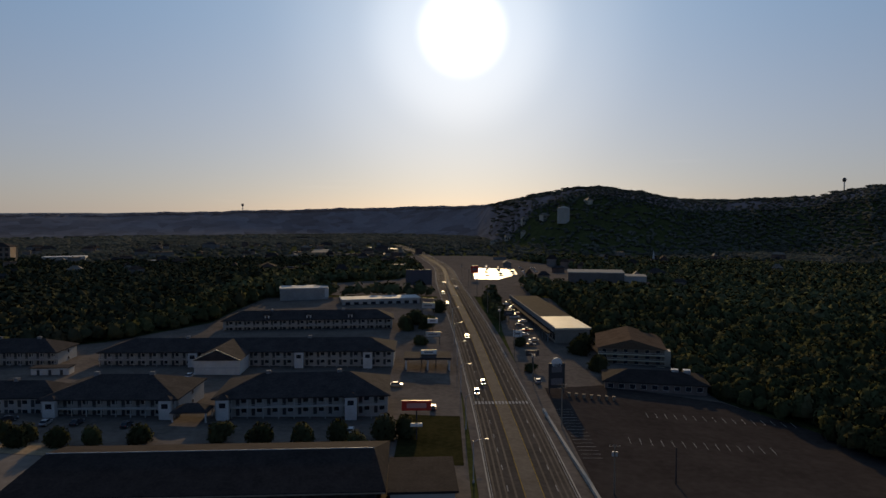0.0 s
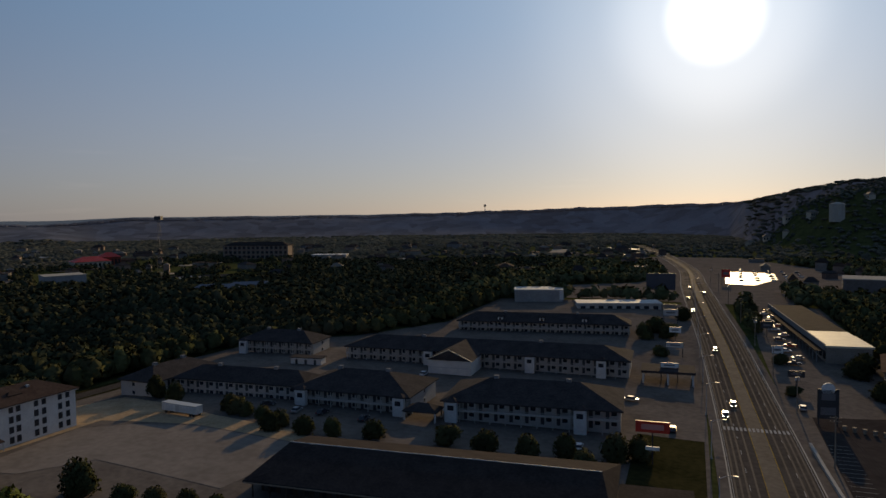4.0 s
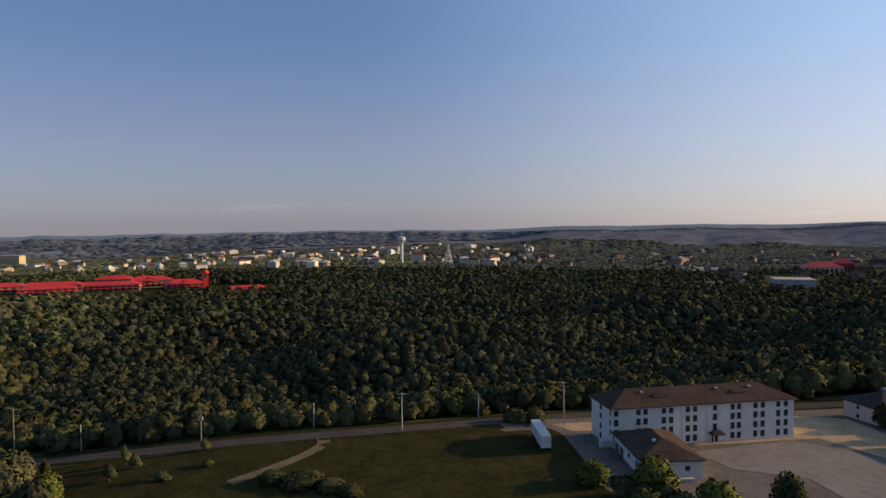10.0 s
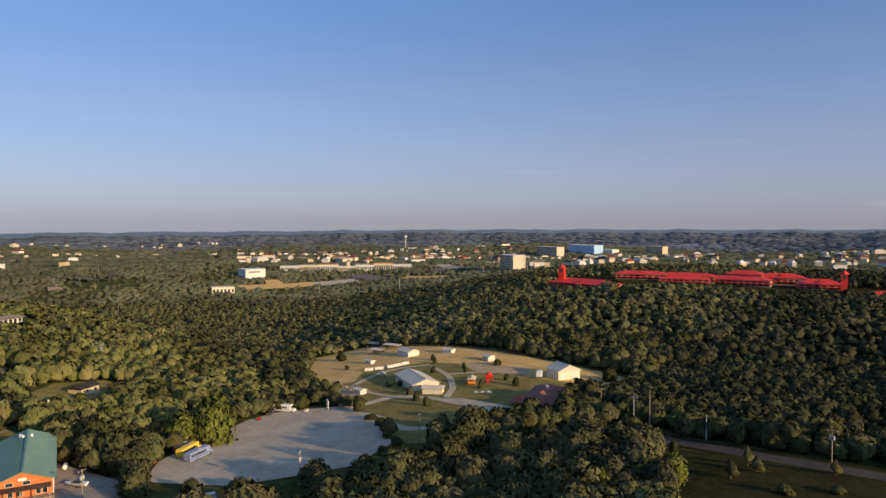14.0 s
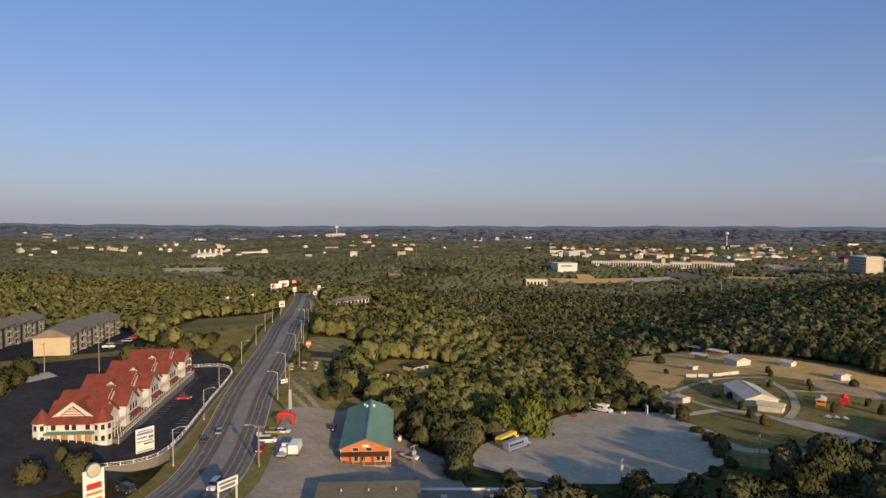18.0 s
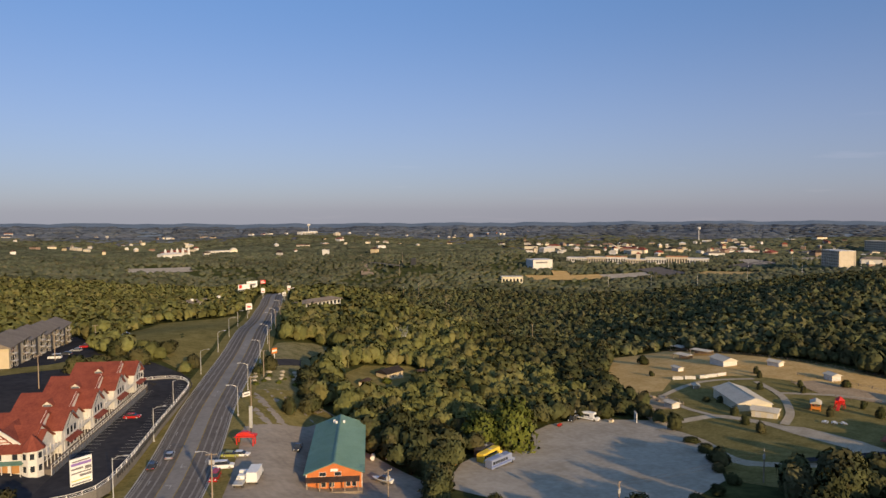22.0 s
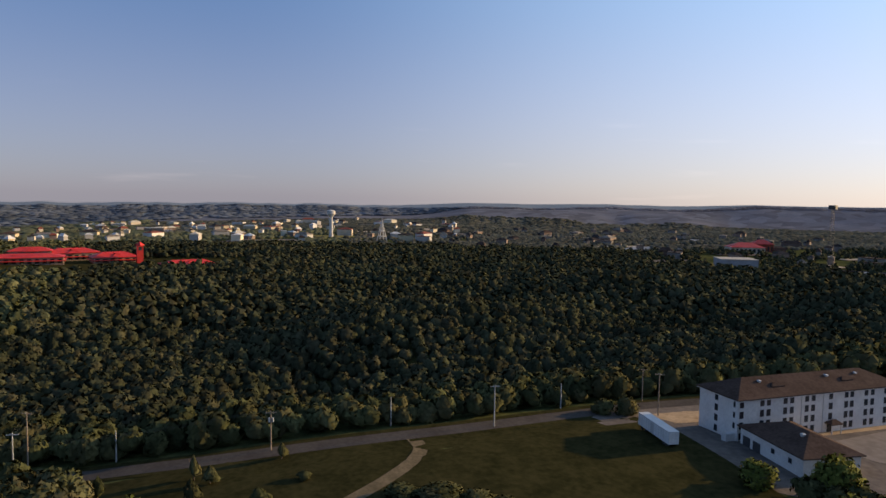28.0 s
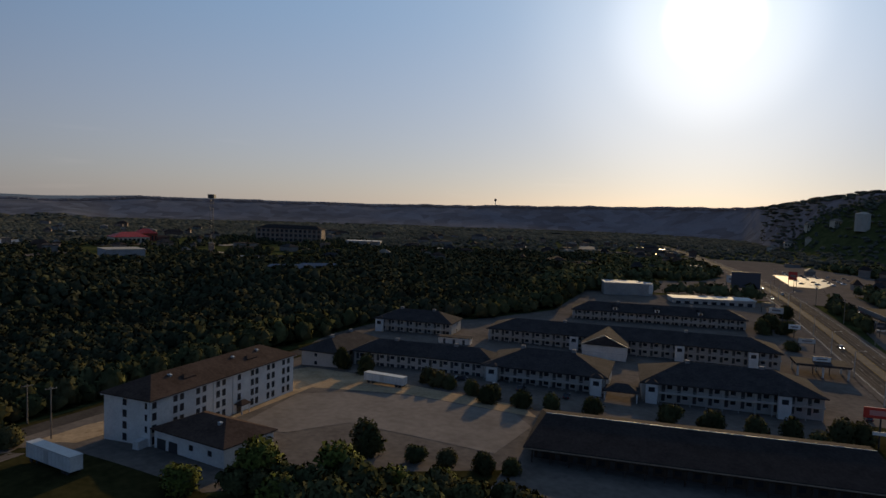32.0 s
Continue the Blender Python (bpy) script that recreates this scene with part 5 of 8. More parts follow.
def gable_block(parent, x0, x1, y0, y1, eave, ridge, along="y"):
    """A white block under a red gable roof; along: the way its ridge runs."""
    b = part("block", Shape().box(x0, x1, y0, y1, -3, eave), M_WHITE, parent)
    s, g = Shape(), Shape()
    if along == "y":
        xm = (x0 + x1) / 2
        a, c = x0 - 0.5, x1 + 0.5
        s.v += [(a, y0 - 0.5, eave), (xm, y0 - 0.5, ridge), (c, y0 - 0.5, eave), (a, y1 + 0.3, eave), (xm, y1 + 0.3, ridge), (c, y1 + 0.3, eave)]
        s.v += [(p[0], p[1], p[2] - 0.25) for p in s.v[:6]]
        g.face((x0, y0, eave - 0.3), (x1, y0, eave - 0.3), (xm, y0, ridge - 0.3)).face((x0, y1, eave - 0.3), (xm, y1, ridge - 0.3), (x1, y1, eave - 0.3))
    else:
        ym = (y0 + y1) / 2
        a, c = y0 - 0.5, y1 + 0.5
        s.v += [(x0 - 0.5, c, eave), (x0 - 0.5, ym, ridge), (x0 - 0.5, a, eave), (x1 + 0.3, c, eave), (x1 + 0.3, ym, ridge), (x1 + 0.3, a, eave)]
        s.v += [(p[0], p[1], p[2] - 0.25) for p in s.v[:6]]
        g.face((x0, y1, eave - 0.3), (x0, y0, eave - 0.3), (x0, ym, ridge - 0.3)).face((x1, y0, eave - 0.3), (x1, y1, eave - 0.3), (x1, ym, ridge - 0.3))
    s.f += [(0, 3, 4, 1), (1, 4, 5, 2), (6, 7, 10, 9), (7, 8, 11, 10), (0, 1, 7, 6), (1, 2, 8, 7), (3, 9, 10, 4), (4, 10, 11, 5), (0, 6, 9, 3), (2, 5, 11, 8)]
    part("gable", g, M_WHITE, b)
    part("roof", s, M_RED_ROOF, b, "red-brown shingle roof")
    return b


def turret(parent, x, y, r, eave, tip):
    t = part("turret", Shape().cone(x, y, -3, eave, r, r, 8), M_WHITE, parent, "eight-sided white turret")
    part("turret_roof", Shape().cone(x, y, eave, tip, r + 0.55, 0.05, 8), M_RED_ROOF, t, "red-brown pointed roof")
    for k in range(8):
        a = math.pi / 8 + k * math.pi / 4
        for z in (0.6, 3.6):
            part("turret_window", Shape().box(-0.5, 0.5, -0.04, 0.03, 0, 1.4), M_GLASS, t, "", pose(x + r * 0.935 * math.cos(a), y + r * 0.935 * math.sin(a), z, 0, 0, math.degrees(a) + 90))
    part("turret_band", Shape().cone(x, y, 2.55, 2.95, r + 0.12, r + 0.12, 8), M_WHITE, t)


gable_block(plaza, -0.2, 8, 5, 15, 5.6, 9.6, "x")
gable_block(plaza, 1, 13, 2.6, 18.6, 5.4, 9.3)
for k in range(4):
    x0 = 1 + 20.0 * k
    gable_block(plaza, x0 + 5.5, x0 + 20, 4.0, 20.5 - 1.5 * (k == 0), 6.4, 10.6)
    gable_block(plaza, x0 + 10.5, x0 + 20.5, -1.0, 9, 6.2, 10.0)
    gable_block(plaza, x0 + 1.5, x0 + 10.4, 1.2, 10, 5.0, 8.0)
    dormer = gable_block(plaza, x0 + 7.6, x0 + 12.0, 9.3, 12.1, 8.3, 9.6, "x")
    part("dormer_louvre", Shape().box(x0 + 7.5, x0 + 7.58, 9.5, 11.9, 7.2, 8.3), M_TRIM, dormer, "grey louvre")
    part("ridge_flashing", Shape().rod((x0 + 5.2, 4.0, 6.6), (x0 + 12.75, 4.0, 10.7), 0.06, 4), M_SIGN, plaza, "white flashing between the stepped roofs")
    for px in (x0 + 14.2, x0 + 16.5, x0 + 18.8):
        for z in (0.7, 3.8):
            window(plaza, px, -1.0, z, 1.2, 1.6, "-y", M_TRIM)
    part("gable_fretwork", Shape().rod((x0 + 12.3, -1.55, 6.2), (x0 + 16.5, -1.55, 9.6), 0.14, 4).rod((x0 + 20.7, -1.55, 6.2), (x0 + 16.5, -1.55, 9.6), 0.14, 4).rod((x0 + 16.5, -1.55, 7.2), (x0 + 16.5, -1.55, 9.3), 0.08, 4), M_TRIM, plaza, "dark timber gable trim")
    part("balcony", Shape().box(x0 + 1, x0 + 12, -1.2, 1.2, 2.75, 2.95), M_WHITE, plaza)
    part("balcony_rail", Shape().box(x0 + 1, x0 + 12, -1.22, -1.14, 3.75, 3.87).box(x0 + 1, x0 + 12, -1.2, -1.16, 3.0, 3.4), M_WHITE, plaza)
    for i in range(6):
        px = x0 + 1.2 + 2.1 * i
        part("balcony_post", Shape().box(px - 0.09, px + 0.09, -1.2, -1.02, -1, 5.2), M_WHITE, plaza)
        part("shop_window", Shape().box(px + 0.3, px + 1.8, 1.16, 1.2, 0.4, 2.4), M_GLASS, plaza)
    part("awning", loft([[(x0 + 12.3, -2.6, 2.3), (x0 + 12.3, -1.0, 3.1), (x0 + 12.3, -1.0, 2.9), (x0 + 12.3, -2.6, 2.2)], [(x0 + 20.7, -2.6, 2.3), (x0 + 20.7, -1.0, 3.1), (x0 + 20.7, -1.0, 2.9), (x0 + 20.7, -2.6, 2.2)]]), M_RED_ROOF, plaza, "red-brown awning")
for i in range(40):
    part("rail_post", Shape().box(2.0 * i - 0.08, 2.0 * i + 0.08, -3.2, -3.04, -2, 1.1), M_WHITE, plaza)
part("walk_rail", Shape().box(0, 80, -3.18, -3.06, 0.95, 1.1).box(0, 80, -3.16, -3.08, 0.2, 0.3), M_WHITE, plaza, "white railing along the raised walk")
# walk coloured dark for the shade lying under the balcony
part("walk", Shape().box(0, 80, -3.2, 1.2, -2.5, 0.05), M_OLD_ASPHALT, plaza)
# flat dark panels stand in for shaded openings along the walk
for i in range(39):
    part("walk_bay_shade", Shape().box(2.0 * i + 0.35, 2.0 * i + 1.65, -3.26, -3.2, -2.0, -0.25), M_TRIM, plaza)
plaza.scale = (0.94, 0.84, 0.95)
turret(plaza, -0.6, 1.2, 2.7, 5.6, 9.0)
turret(plaza, -0.6, 18.8, 2.7, 5.6, 9.0)
turret(plaza, 80.5, 1.0, 2.6, 6.0, 9.6)
part("front_wall", Shape().box(-2.0, 0.2, 3, 17, -3, 5.4), M_WHITE, plaza)
part("front_roof", loft([[(-2.8, y, 5.3), (0.6, y, 7.4), (0.6, y, 7.1), (-2.8, y, 5.05)] for y in (2.6, 17.4)]), M_RED_ROOF, plaza, "red-brown front roof")
part("pediment", Shape().prism([(4.2, 0), (15.8, 0), (10, 0.01)], 0, 0.01).face((-0.4, 4.4, 6.6), (-0.4, 10, 10.4), (-0.4, 15.6, 6.6)).rod((-0.5, 4.2, 6.6), (-0.5, 10, 10.5), 0.2, 4).rod((-0.5, 15.8, 6.6), (-0.5, 10, 10.5), 0.2, 4), M_WHITE, plaza, "white front gable with lettering")
for z, a, b in ((8.6, 8.9, 11.1), (7.9, 7.6, 12.4), (7.1, 6.6, 13.4)):
    part("lettering_bar", Shape().box(-0.5, -0.44, a, b, z, z + 0.28), plain("rust_lettering", (0.34, 0.12, 0.09), 0.6), plaza, "illegible red lettering")
part("porch_roof", loft([[(-3.6, y, 2.75), (-1.9, y, 3.2), (-1.9, y, 3.05), (-3.6, y, 2.6)] for y in (2.6, 17.4)]), M_GREEN_ROOF, plaza, "dark green porch roof")
for i in range(7):
    part("porch_post", Shape().box(-3.5, -3.3, 3 + 2.3 * i, 3.2 + 2.3 * i, -1, 2.65), M_WHITE, plaza)
for y in (5.0, 9.0, 11.0, 15.0):
    window(plaza, -2.0, y, 3.5, 1.2, 1.3, "-x", M_TRIM)
for y in (5.0, 8.0, 12.0, 15.0):
    part("shop_front", Shape().box(-2.05, -2.0, y - 1.1, y + 1.1, 0.2, 2.3), plain("honey_timber", (0.40, 0.20, 0.07), 0.6), plaza, "honey-coloured timber shop front")

# wall, hedge and railing between the plaza's lot and the road
RAIL = smooth_line([(-12.8, -175.1), (-17.4, -174.0), (-23.1, -173.5), (-28.7, -176.0), (-31.5, -179.8), (-37.8, -193.7), (-47.8, -219.5), (-60.3, -250.5), (-63.3, -261.3), (-62.3, -270.1), (-57.6, -273.7), (-50, -275)], 2.6)
DECK = -1.62
deck = solid("parking_deck", Shape().prism([(x, y) for x, y in RAIL[::-1]] + [(-12, -186), (-19, -189), (-28, -206), (-54, -268)], -4.6, DECK), M_NEW_ASPHALT, "dark asphalt lot raised behind a retaining wall", "parking lot", "structure")
for i in range(27):
    px, py = -35.8 - 1.04 * i, -193.6 - 2.6 * i
    part("bay_line", Shape().box(-2.3, 2.3, -0.06, 0.06, 0.012, 0.024), M_PAINT, deck, "", pose(px + 0.4, py - 0.2, DECK, 0, 0, -22))
for i in range(24):
    px, py = -23.6 - 1.04 * i, -199.6 - 2.6 * i
    part("bay_line", Shape().box(-2.3, 2.3, -0.06, 0.06, 0.012, 0.024), M_PAINT, deck, "", pose(px - 2.2, py + 0.6, DECK, 0, 0, -22))
rail = tagged(new("lot_fence"), "white railing on a grey retaining wall along the lot", "fence")
M_WALL_BLOCK = material("grey_block_wall", (0.15, 0.14, 0.125), (0.22, 0.205, 0.185), 2.5, 0.95, 0.02, spec=0.0)
for k, ((ax, ay), (bx, by)) in enumerate(zip(RAIL, RAIL[1:])):
    d = math.hypot(bx - ax, by - ay)
    nx, ny = (by - ay) / d * 0.2, -(bx - ax) / d * 0.2
    m = Shape()
    for up, r in ((1.05, 0.07), (0.65, 0.04), (0.3, 0.05)):
        m.rod((ax, ay, DECK + up), (bx, by, DECK + up), r, 4)
    part("rail", m, M_SIGN, rail)
    part("post", Shape().box(ax - 0.09, ax + 0.09, ay - 0.09, ay + 0.09, DECK, DECK + 1.15), M_SIGN, rail)
    part("wall_panel", Shape().prism([(ax - nx, ay - ny), (bx - nx, by - ny), (bx + nx, by + ny), (ax + nx, ay + ny)], DECK - 3.6, DECK + 0.2), M_WALL_BLOCK, rail, "grey block retaining wall")
    if 6 < k < 44:
        for q in (0.25, 0.75):
            hx, hy = ax + (bx - ax) * q, ay + (by - ay) * q
            part("bollard", Shape().cone(hx - 5 * nx * -1, hy - 5 * ny * -1, DECK - 0.1, DECK + 0.75, 0.16, 0.14, 6), M_BLACK, rail, "short dark post inside the railing")

M_STONE = material("beige_stone", (0.44, 0.38, 0.29), (0.56, 0.49, 0.39), 8, 0.85)
BAR = plain("grey_lettering", (0.16, 0.15, 0.15), 0.6)
VIOLET = plain("violet_lettering", (0.24, 0.14, 0.40), 0.6)
sign(-26.3, -181.8, 24, 4.6, 6.4, 1.5, M_SIGN, "tall white tenants' sign with faded lettering by the road", 2, [(-2.2, 2.2, 4.9, 5.5, VIOLET), (-2.2, 0.4, 4.0, 4.4, BAR), (0.8, 2.2, 3.7, 4.4, BAR), (-2.2, 2.1, 3.1, 3.4, BAR), (-0.4, 2.2, 2.3, 2.8, BAR), (-2.2, 1.9, 1.5, 1.7, M_YEL), (-2.2, 2.0, 0.7, 1.0, BAR), (-1.9, 1.9, 5.7, 6.0, BAR)], M_SIGN)
arch = sign(-14.0, -149.0, 24, 4.0, 7.2, 2.4, M_SIGN, "white roadside sign with round red and green crest", 2, [(-1.5, 1.5, 3.4, 4.6, M_RED), (-1.6, 1.6, 2.2, 2.8, M_ORANGE_PAINT), (-1.6, 1.6, 1.0, 1.5, M_ORANGE_PAINT)], M_SIGN)
part("crest", Shape().rod((0, -0.3, 9.6), (0, 0.3, 9.6), 1.3, 14), M_STONE, arch, "round painted crest")
part("crest_rim", Shape().rod((0, -0.25, 9.6), (0, 0.25, 9.6), 1.5, 14), M_GREEN_ROOF, arch)
sign(-38.5, -140.5, 28, 5.2, 2.2, 4.6, M_SIGN, "white lodge sign with dark lettering", 2, [(-2.2, 2.2, 1.3, 1.8, BAR), (-1.9, 1.9, 0.35, 1.0, BAR)])

# ---- shop with the green roof ----
shop = thing("shop", "orange timber shop with a long green metal roof", "shop", -88.0, -184.5, 155.4, -9.0)
part("wall", Shape().box(-6.7, 6.7, -19.2, 19.2, -4, 4.1), M_ORANGE, shop)
g = Shape()
g.v += [(-7.4, -19.8, 3.9), (0, -19.8, 6.7), (7.4, -19.8, 3.9), (-7.4, 19.8, 3.9), (0, 19.8, 6.7), (7.4, 19.8, 3.9)]
g.v += [(p[0], p[1], p[2] - 0.2) for p in g.v[:6]]
g.f += [(0, 1, 4, 3), (1, 2, 5, 4), (6, 9, 10, 7), (7, 10, 11, 8), (0, 6, 7, 1), (1, 7, 8, 2), (3, 4, 10, 9), (4, 5, 11, 10), (0, 3, 9, 6), (2, 8, 11, 5)]
part("roof", g, M_GREEN_ROOF, shop)
part("gable", Shape().face((-6.7, -19.22, 4.0), (6.7, -19.22, 4.0), (0, -19.22, 6.5)), M_ORANGE, shop)
part("gable", Shape().face((-6.7, 19.22, 4.0), (0, 19.22, 6.5), (6.7, 19.22, 4.0)), M_ORANGE, shop)
for i in range(40):
    y = -19.4 + i
    part("roof_seam", Shape().rod((-7.3, y, 3.96), (0, y, 6.74), 0.035, 3).rod((7.3, y, 3.96), (0, y, 6.74), 0.035, 3), M_GREEN_ROOF, shop)
part("ridge_cap", Shape().box(-0.25, 0.25, -19.8, 19.8, 6.62, 6.78), M_GREEN_ROOF, shop)
for x, y in ((-1.6, 14.0), (-0.9, 12.6), (1.2, 13.0)):
    part("roof_vent", Shape().box(x - 0.3, x + 0.3, y - 0.3, y + 0.3, 5.8, 6.9), M_SIGN, shop)
part("porch_roof", loft([[(x, -21.4, 2.5), (x, -19.2, 3.0), (x, -19.2, 2.85), (x, -21.4, 2.4)] for x in (-6.8, 6.2)]), M_BROWN_ROOF, shop, "brown porch roof")
for x in (-6.4, -3.4, -0.4, 2.6, 5.8):
    part("porch_post", Shape().box(x - 0.12, x + 0.12, -21.3, -21.06, -1, 2.45), M_WOOD, shop)
part("porch_deck", Shape().box(-6.9, 6.9, -21.6, -19.2, -3, 0.1), M_WOOD, shop)
for x in (-2.6, -0.6, 3.4, 4.8):
    window(shop, x, -19.2, 0.5, 1.0, 1.6, "-y", M_WHITE)
for x in (-2.8, 0.9):
    window(shop, x, -19.2, 3.2, 1.5, 0.9, "-y", M_WHITE)
part("sign_board", Shape().box(-0.9, 0.9, -19.3, -19.2, 4.3, 4.95), M_SIGN, shop, "small white sign on the gable")
part("corner_board", Shape().box(-6.78, -6.6, -19.3, -19.1, -1, 4.0).box(6.6, 6.78, -19.3, -19.1, -1, 4.0), M_SIGN, shop)
store = thing("storage_building", "flat dark-roofed store at the lot's edge", "building", -66.0, -131.0, 155.4)
part("wall", Shape().box(-11, 11, -8, 8, -3, 4.0), M_CREAM, store)
part("roof", Shape().box(-11.5, 11.5, -8.5, 8.5, 4.0, 4.5), material("olive_flat_roof", (0.165, 0.146, 0.095), (0.241, 0.216, 0.146), 4, 0.95, spec=0.0), store)
for x in (-6, 0, 6):
    part("roof_vent", Shape().cone(x, 3, 4.5, 5.1, 0.2, 0.2, 8), M_STEEL, store)

stand = thing("red_display_stand", "red display frame with a small red car on top", "stand", -66.5, -197.0, 150)
for x in (-2.2, 2.2):
    for y in (-1.1, 1.1):
        part("leg", Shape().box(x - 0.14, x + 0.14, y - 0.14, y + 0.14, -0.3, 2.4), M_RED, stand)
part("deck", Shape().box(-2.8, 2.8, -1.4, 1.4, 2.3, 2.6), M_RED, stand)
part("display", loft([[(x, -0.8, 2.6), (x, -0.7, h), (x, 0.7, h), (x, 0.8, 2.6)] for x, h in ((-2.4, 3.0), (-1.0, 3.6), (0.6, 3.6), (1.2, 3.1), (2.5, 2.95))]), M_RED, stand)
mast = thing("display_mast", "tall thin sign mast with grey panels", "mast", -69.5, -203.0, 150)
part("pole", Shape().box(-0.15, 0.15, -0.15, 0.15, -0.3, 8.5), M_DARK, mast)
part("panel", Shape().box(-0.45, 0.45, -0.2, 0.2, 2.5, 8.6), M_STEEL, mast)
car(-53.6, -175.0, 65, M_RED_CAR, "dark red estate car parked by the kerb", "van")
car(-57.0, -181.5, 160, M_WHITE_CAR, "white van parked on the shop's lot", "van")
car(-80.5, -195.5, 60, M_DARK_CAR, "dark blue pickup parked on the lot", "pickup")
car(-62.8, -188.0, 150, M_WHITE_CAR, "white saloon parked on the lot", "saloon")
car(-60.5, -188.8, 150, plain("olive_car_paint", (0.30, 0.30, 0.08), 0.3), "olive saloon parked beside a white one", "saloon")


def box_truck(x, y, turn, label, flat=False):
    t = thing("truck", label, "truck", x, y, turn)
    t.location.z += 0.15
    part("cab", loft([[(px, -1.05, 0.5), (px, -0.98, h), (px, 0.98, h), (px, 1.05, 0.5)] for px, h in ((1.6, 2.3), (2.4, 2.35), (3.0, 1.5), (4.0, 1.3))]), M_WHITE_CAR, t)
    part("windscreen", Shape().box(2.55, 2.95, -0.9, 0.9, 1.5, 2.1), M_GLASS, t)
    if flat:
        part("bed", Shape().box(-4, 1.5, -1.15, 1.15, 0.9, 1.2), M_STEEL, t)
        part("crane", Shape().rod((-0.5, 0, 1.2), (-3.6, 0.2, 2.4), 0.25, 6).box(-1.0, 0.4, -0.8, 0.8, 1.2, 2.0), M_SIGN, t)
    else:
        part("box", Shape().box(-4, 1.5, -1.25, 1.25, 0.9, 3.2), M_SIGN, t)
    for px in (-2.7, 2.7):
        for s in (-1, 1):
            part("wheel", Shape().rod((px, s * 1.1, 0.45), (px, s * 0.8, 0.45), 0.45, 10), M_BLACK, t)
    return t


box_truck(-62.2, -172.0, 242, "white box truck parked on the lot")
box_truck(-58.6, -170.4, 242, "white service truck with a folded crane", True)
boat = thing("boat", "white motor boat on a trailer beside the shop", "boat", -93.5, -168.0, 300)
part("hull", loft([[(x, -w, 1.3), (x, -w * 0.3, lo), (x, w * 0.3, lo), (x, w, 1.3)] for x, w, lo in ((-2.8, 1.1, 0.5), (0.5, 1.15, 0.5), (2.2, 0.75, 0.7), (3.3, 0.08, 1.15))]), M_WHITE_CAR, boat)
part("cabin", loft([[(x, -0.8, 1.3), (x, -0.6, h), (x, 0.6, h), (x, 0.8, 1.3)] for x, h in ((-1.4, 2.0), (0.2, 2.1), (1.2, 1.4))]), M_GLASS, boat)
part("trailer_frame", Shape().box(-2.6, 3.6, -0.08, 0.08, 0.35, 0.5).rod((-0.9, -1.2, 0.35), (-0.9, 1.2, 0.35), 0.33, 8), M_DARK, boat)

# road lamps, poles and signs
for y, side in ((-173, -1), (-205, -1), (-239, -1), (-281, -1), (-322, -1), (-366, -1), (-420, -1), (-480, -1), (-172, 1), (-226, 1), (-255, 1), (-296, 1), (-340, 1), (-384, 1), (-436, 1), (-494, 1), (-560, 1)):
    i = min(range(1, len(EAST) - 1), key=lambda j: abs(EAST[j][1] - y))
    (x0, y0), (x1, y1) = EAST[i - 1], EAST[i + 1]
    d = math.hypot(x1 - x0, y1 - y0)
    nx, ny = (y1 - y0) / d, -(x1 - x0) / d
    o = 10.2 if side == 1 else -10.4
    street_lamp(EAST[i][0] + nx * o, EAST[i][1] + ny * o, math.degrees(math.atan2(-ny * side, -nx * side)))
east_poles = [(-50.5, -163.5), (-76.5, -229), (-92, -269), (-108, -316), (-131, -382), (-154, -448), (-180, -517), (-204, -590), (-228, -660)]
for i, (x, y) in enumerate(east_poles):
    utility_pole(x, y, -25, 10.5, 1, i == 0)
for a, b in zip(east_poles, east_poles[1:]):
    wires("overhead_wires", a, b, 3, 1.0, 1.0, 10.3)
pole = utility_pole(-86.5, -150.5, 20, 9.5, 1, True, "wooden pole with a grey transformer beside the shop")
sign(-106.0, -302.0, 25, 3.0, 2.4, 2.2, M_ORANGE_PAINT, "small orange and white roadside sign", 1, [(-1.2, 1.2, 0.8, 1.6, M_SIGN)])
sign(-78.5, -243.0, 25, 3.2, 1.5, 0.4, M_SIGN, "low white sign board on the verge", 2, [(-1.2, 1.2, 0.5, 0.9, BAR)])
sign(-198.0, -680.0, 17, 12, 6.5, 6.0, M_SIGN, "large white billboard at the road's bend", 2, [(-4, 4, 2, 4, BAR)])
sign(-180.0, -640.0, 17, 12, 4.5, 7.5, M_SIGN, "double-decked billboard with red and white panels", 2, [(-5, -2, 1, 4, M_RED)])
sign(-180.0, -640.3, 17, 12, 4.5, 2.0, M_SIGN, "lower white panel of the double billboard", 2, [(-4, 4, 1.5, 2.6, BAR)])
sign(-216.0, -705.0, 17, 6, 4, 9.0, M_RED, "red billboard with white lettering", 1, [(-2.5, 2.5, 1.2, 2.0, M_SIGN), (-2.5, 1, 2.6, 3.4, M_SIGN)])
sign(-149.0, -506.0, 17, 5, 4.5, 3.0, M_SIGN, "white roadside sign on a pole", 1, [(-1.6, 1.6, 1.4, 2.6, M_RED)])
for i, (x, y) in enumerate(((-192, -560), (-222, -640), (-216, -610), (-186, -600))):
    sign(x, y, 17, 3.6, 3 + i % 2 * 1.2, 4.0, M_SIGN, "small white roadside sign far along the road", 1, [(-1.2, 1.2, 0.8, 1.6, M_RED if i % 2 else BAR)])

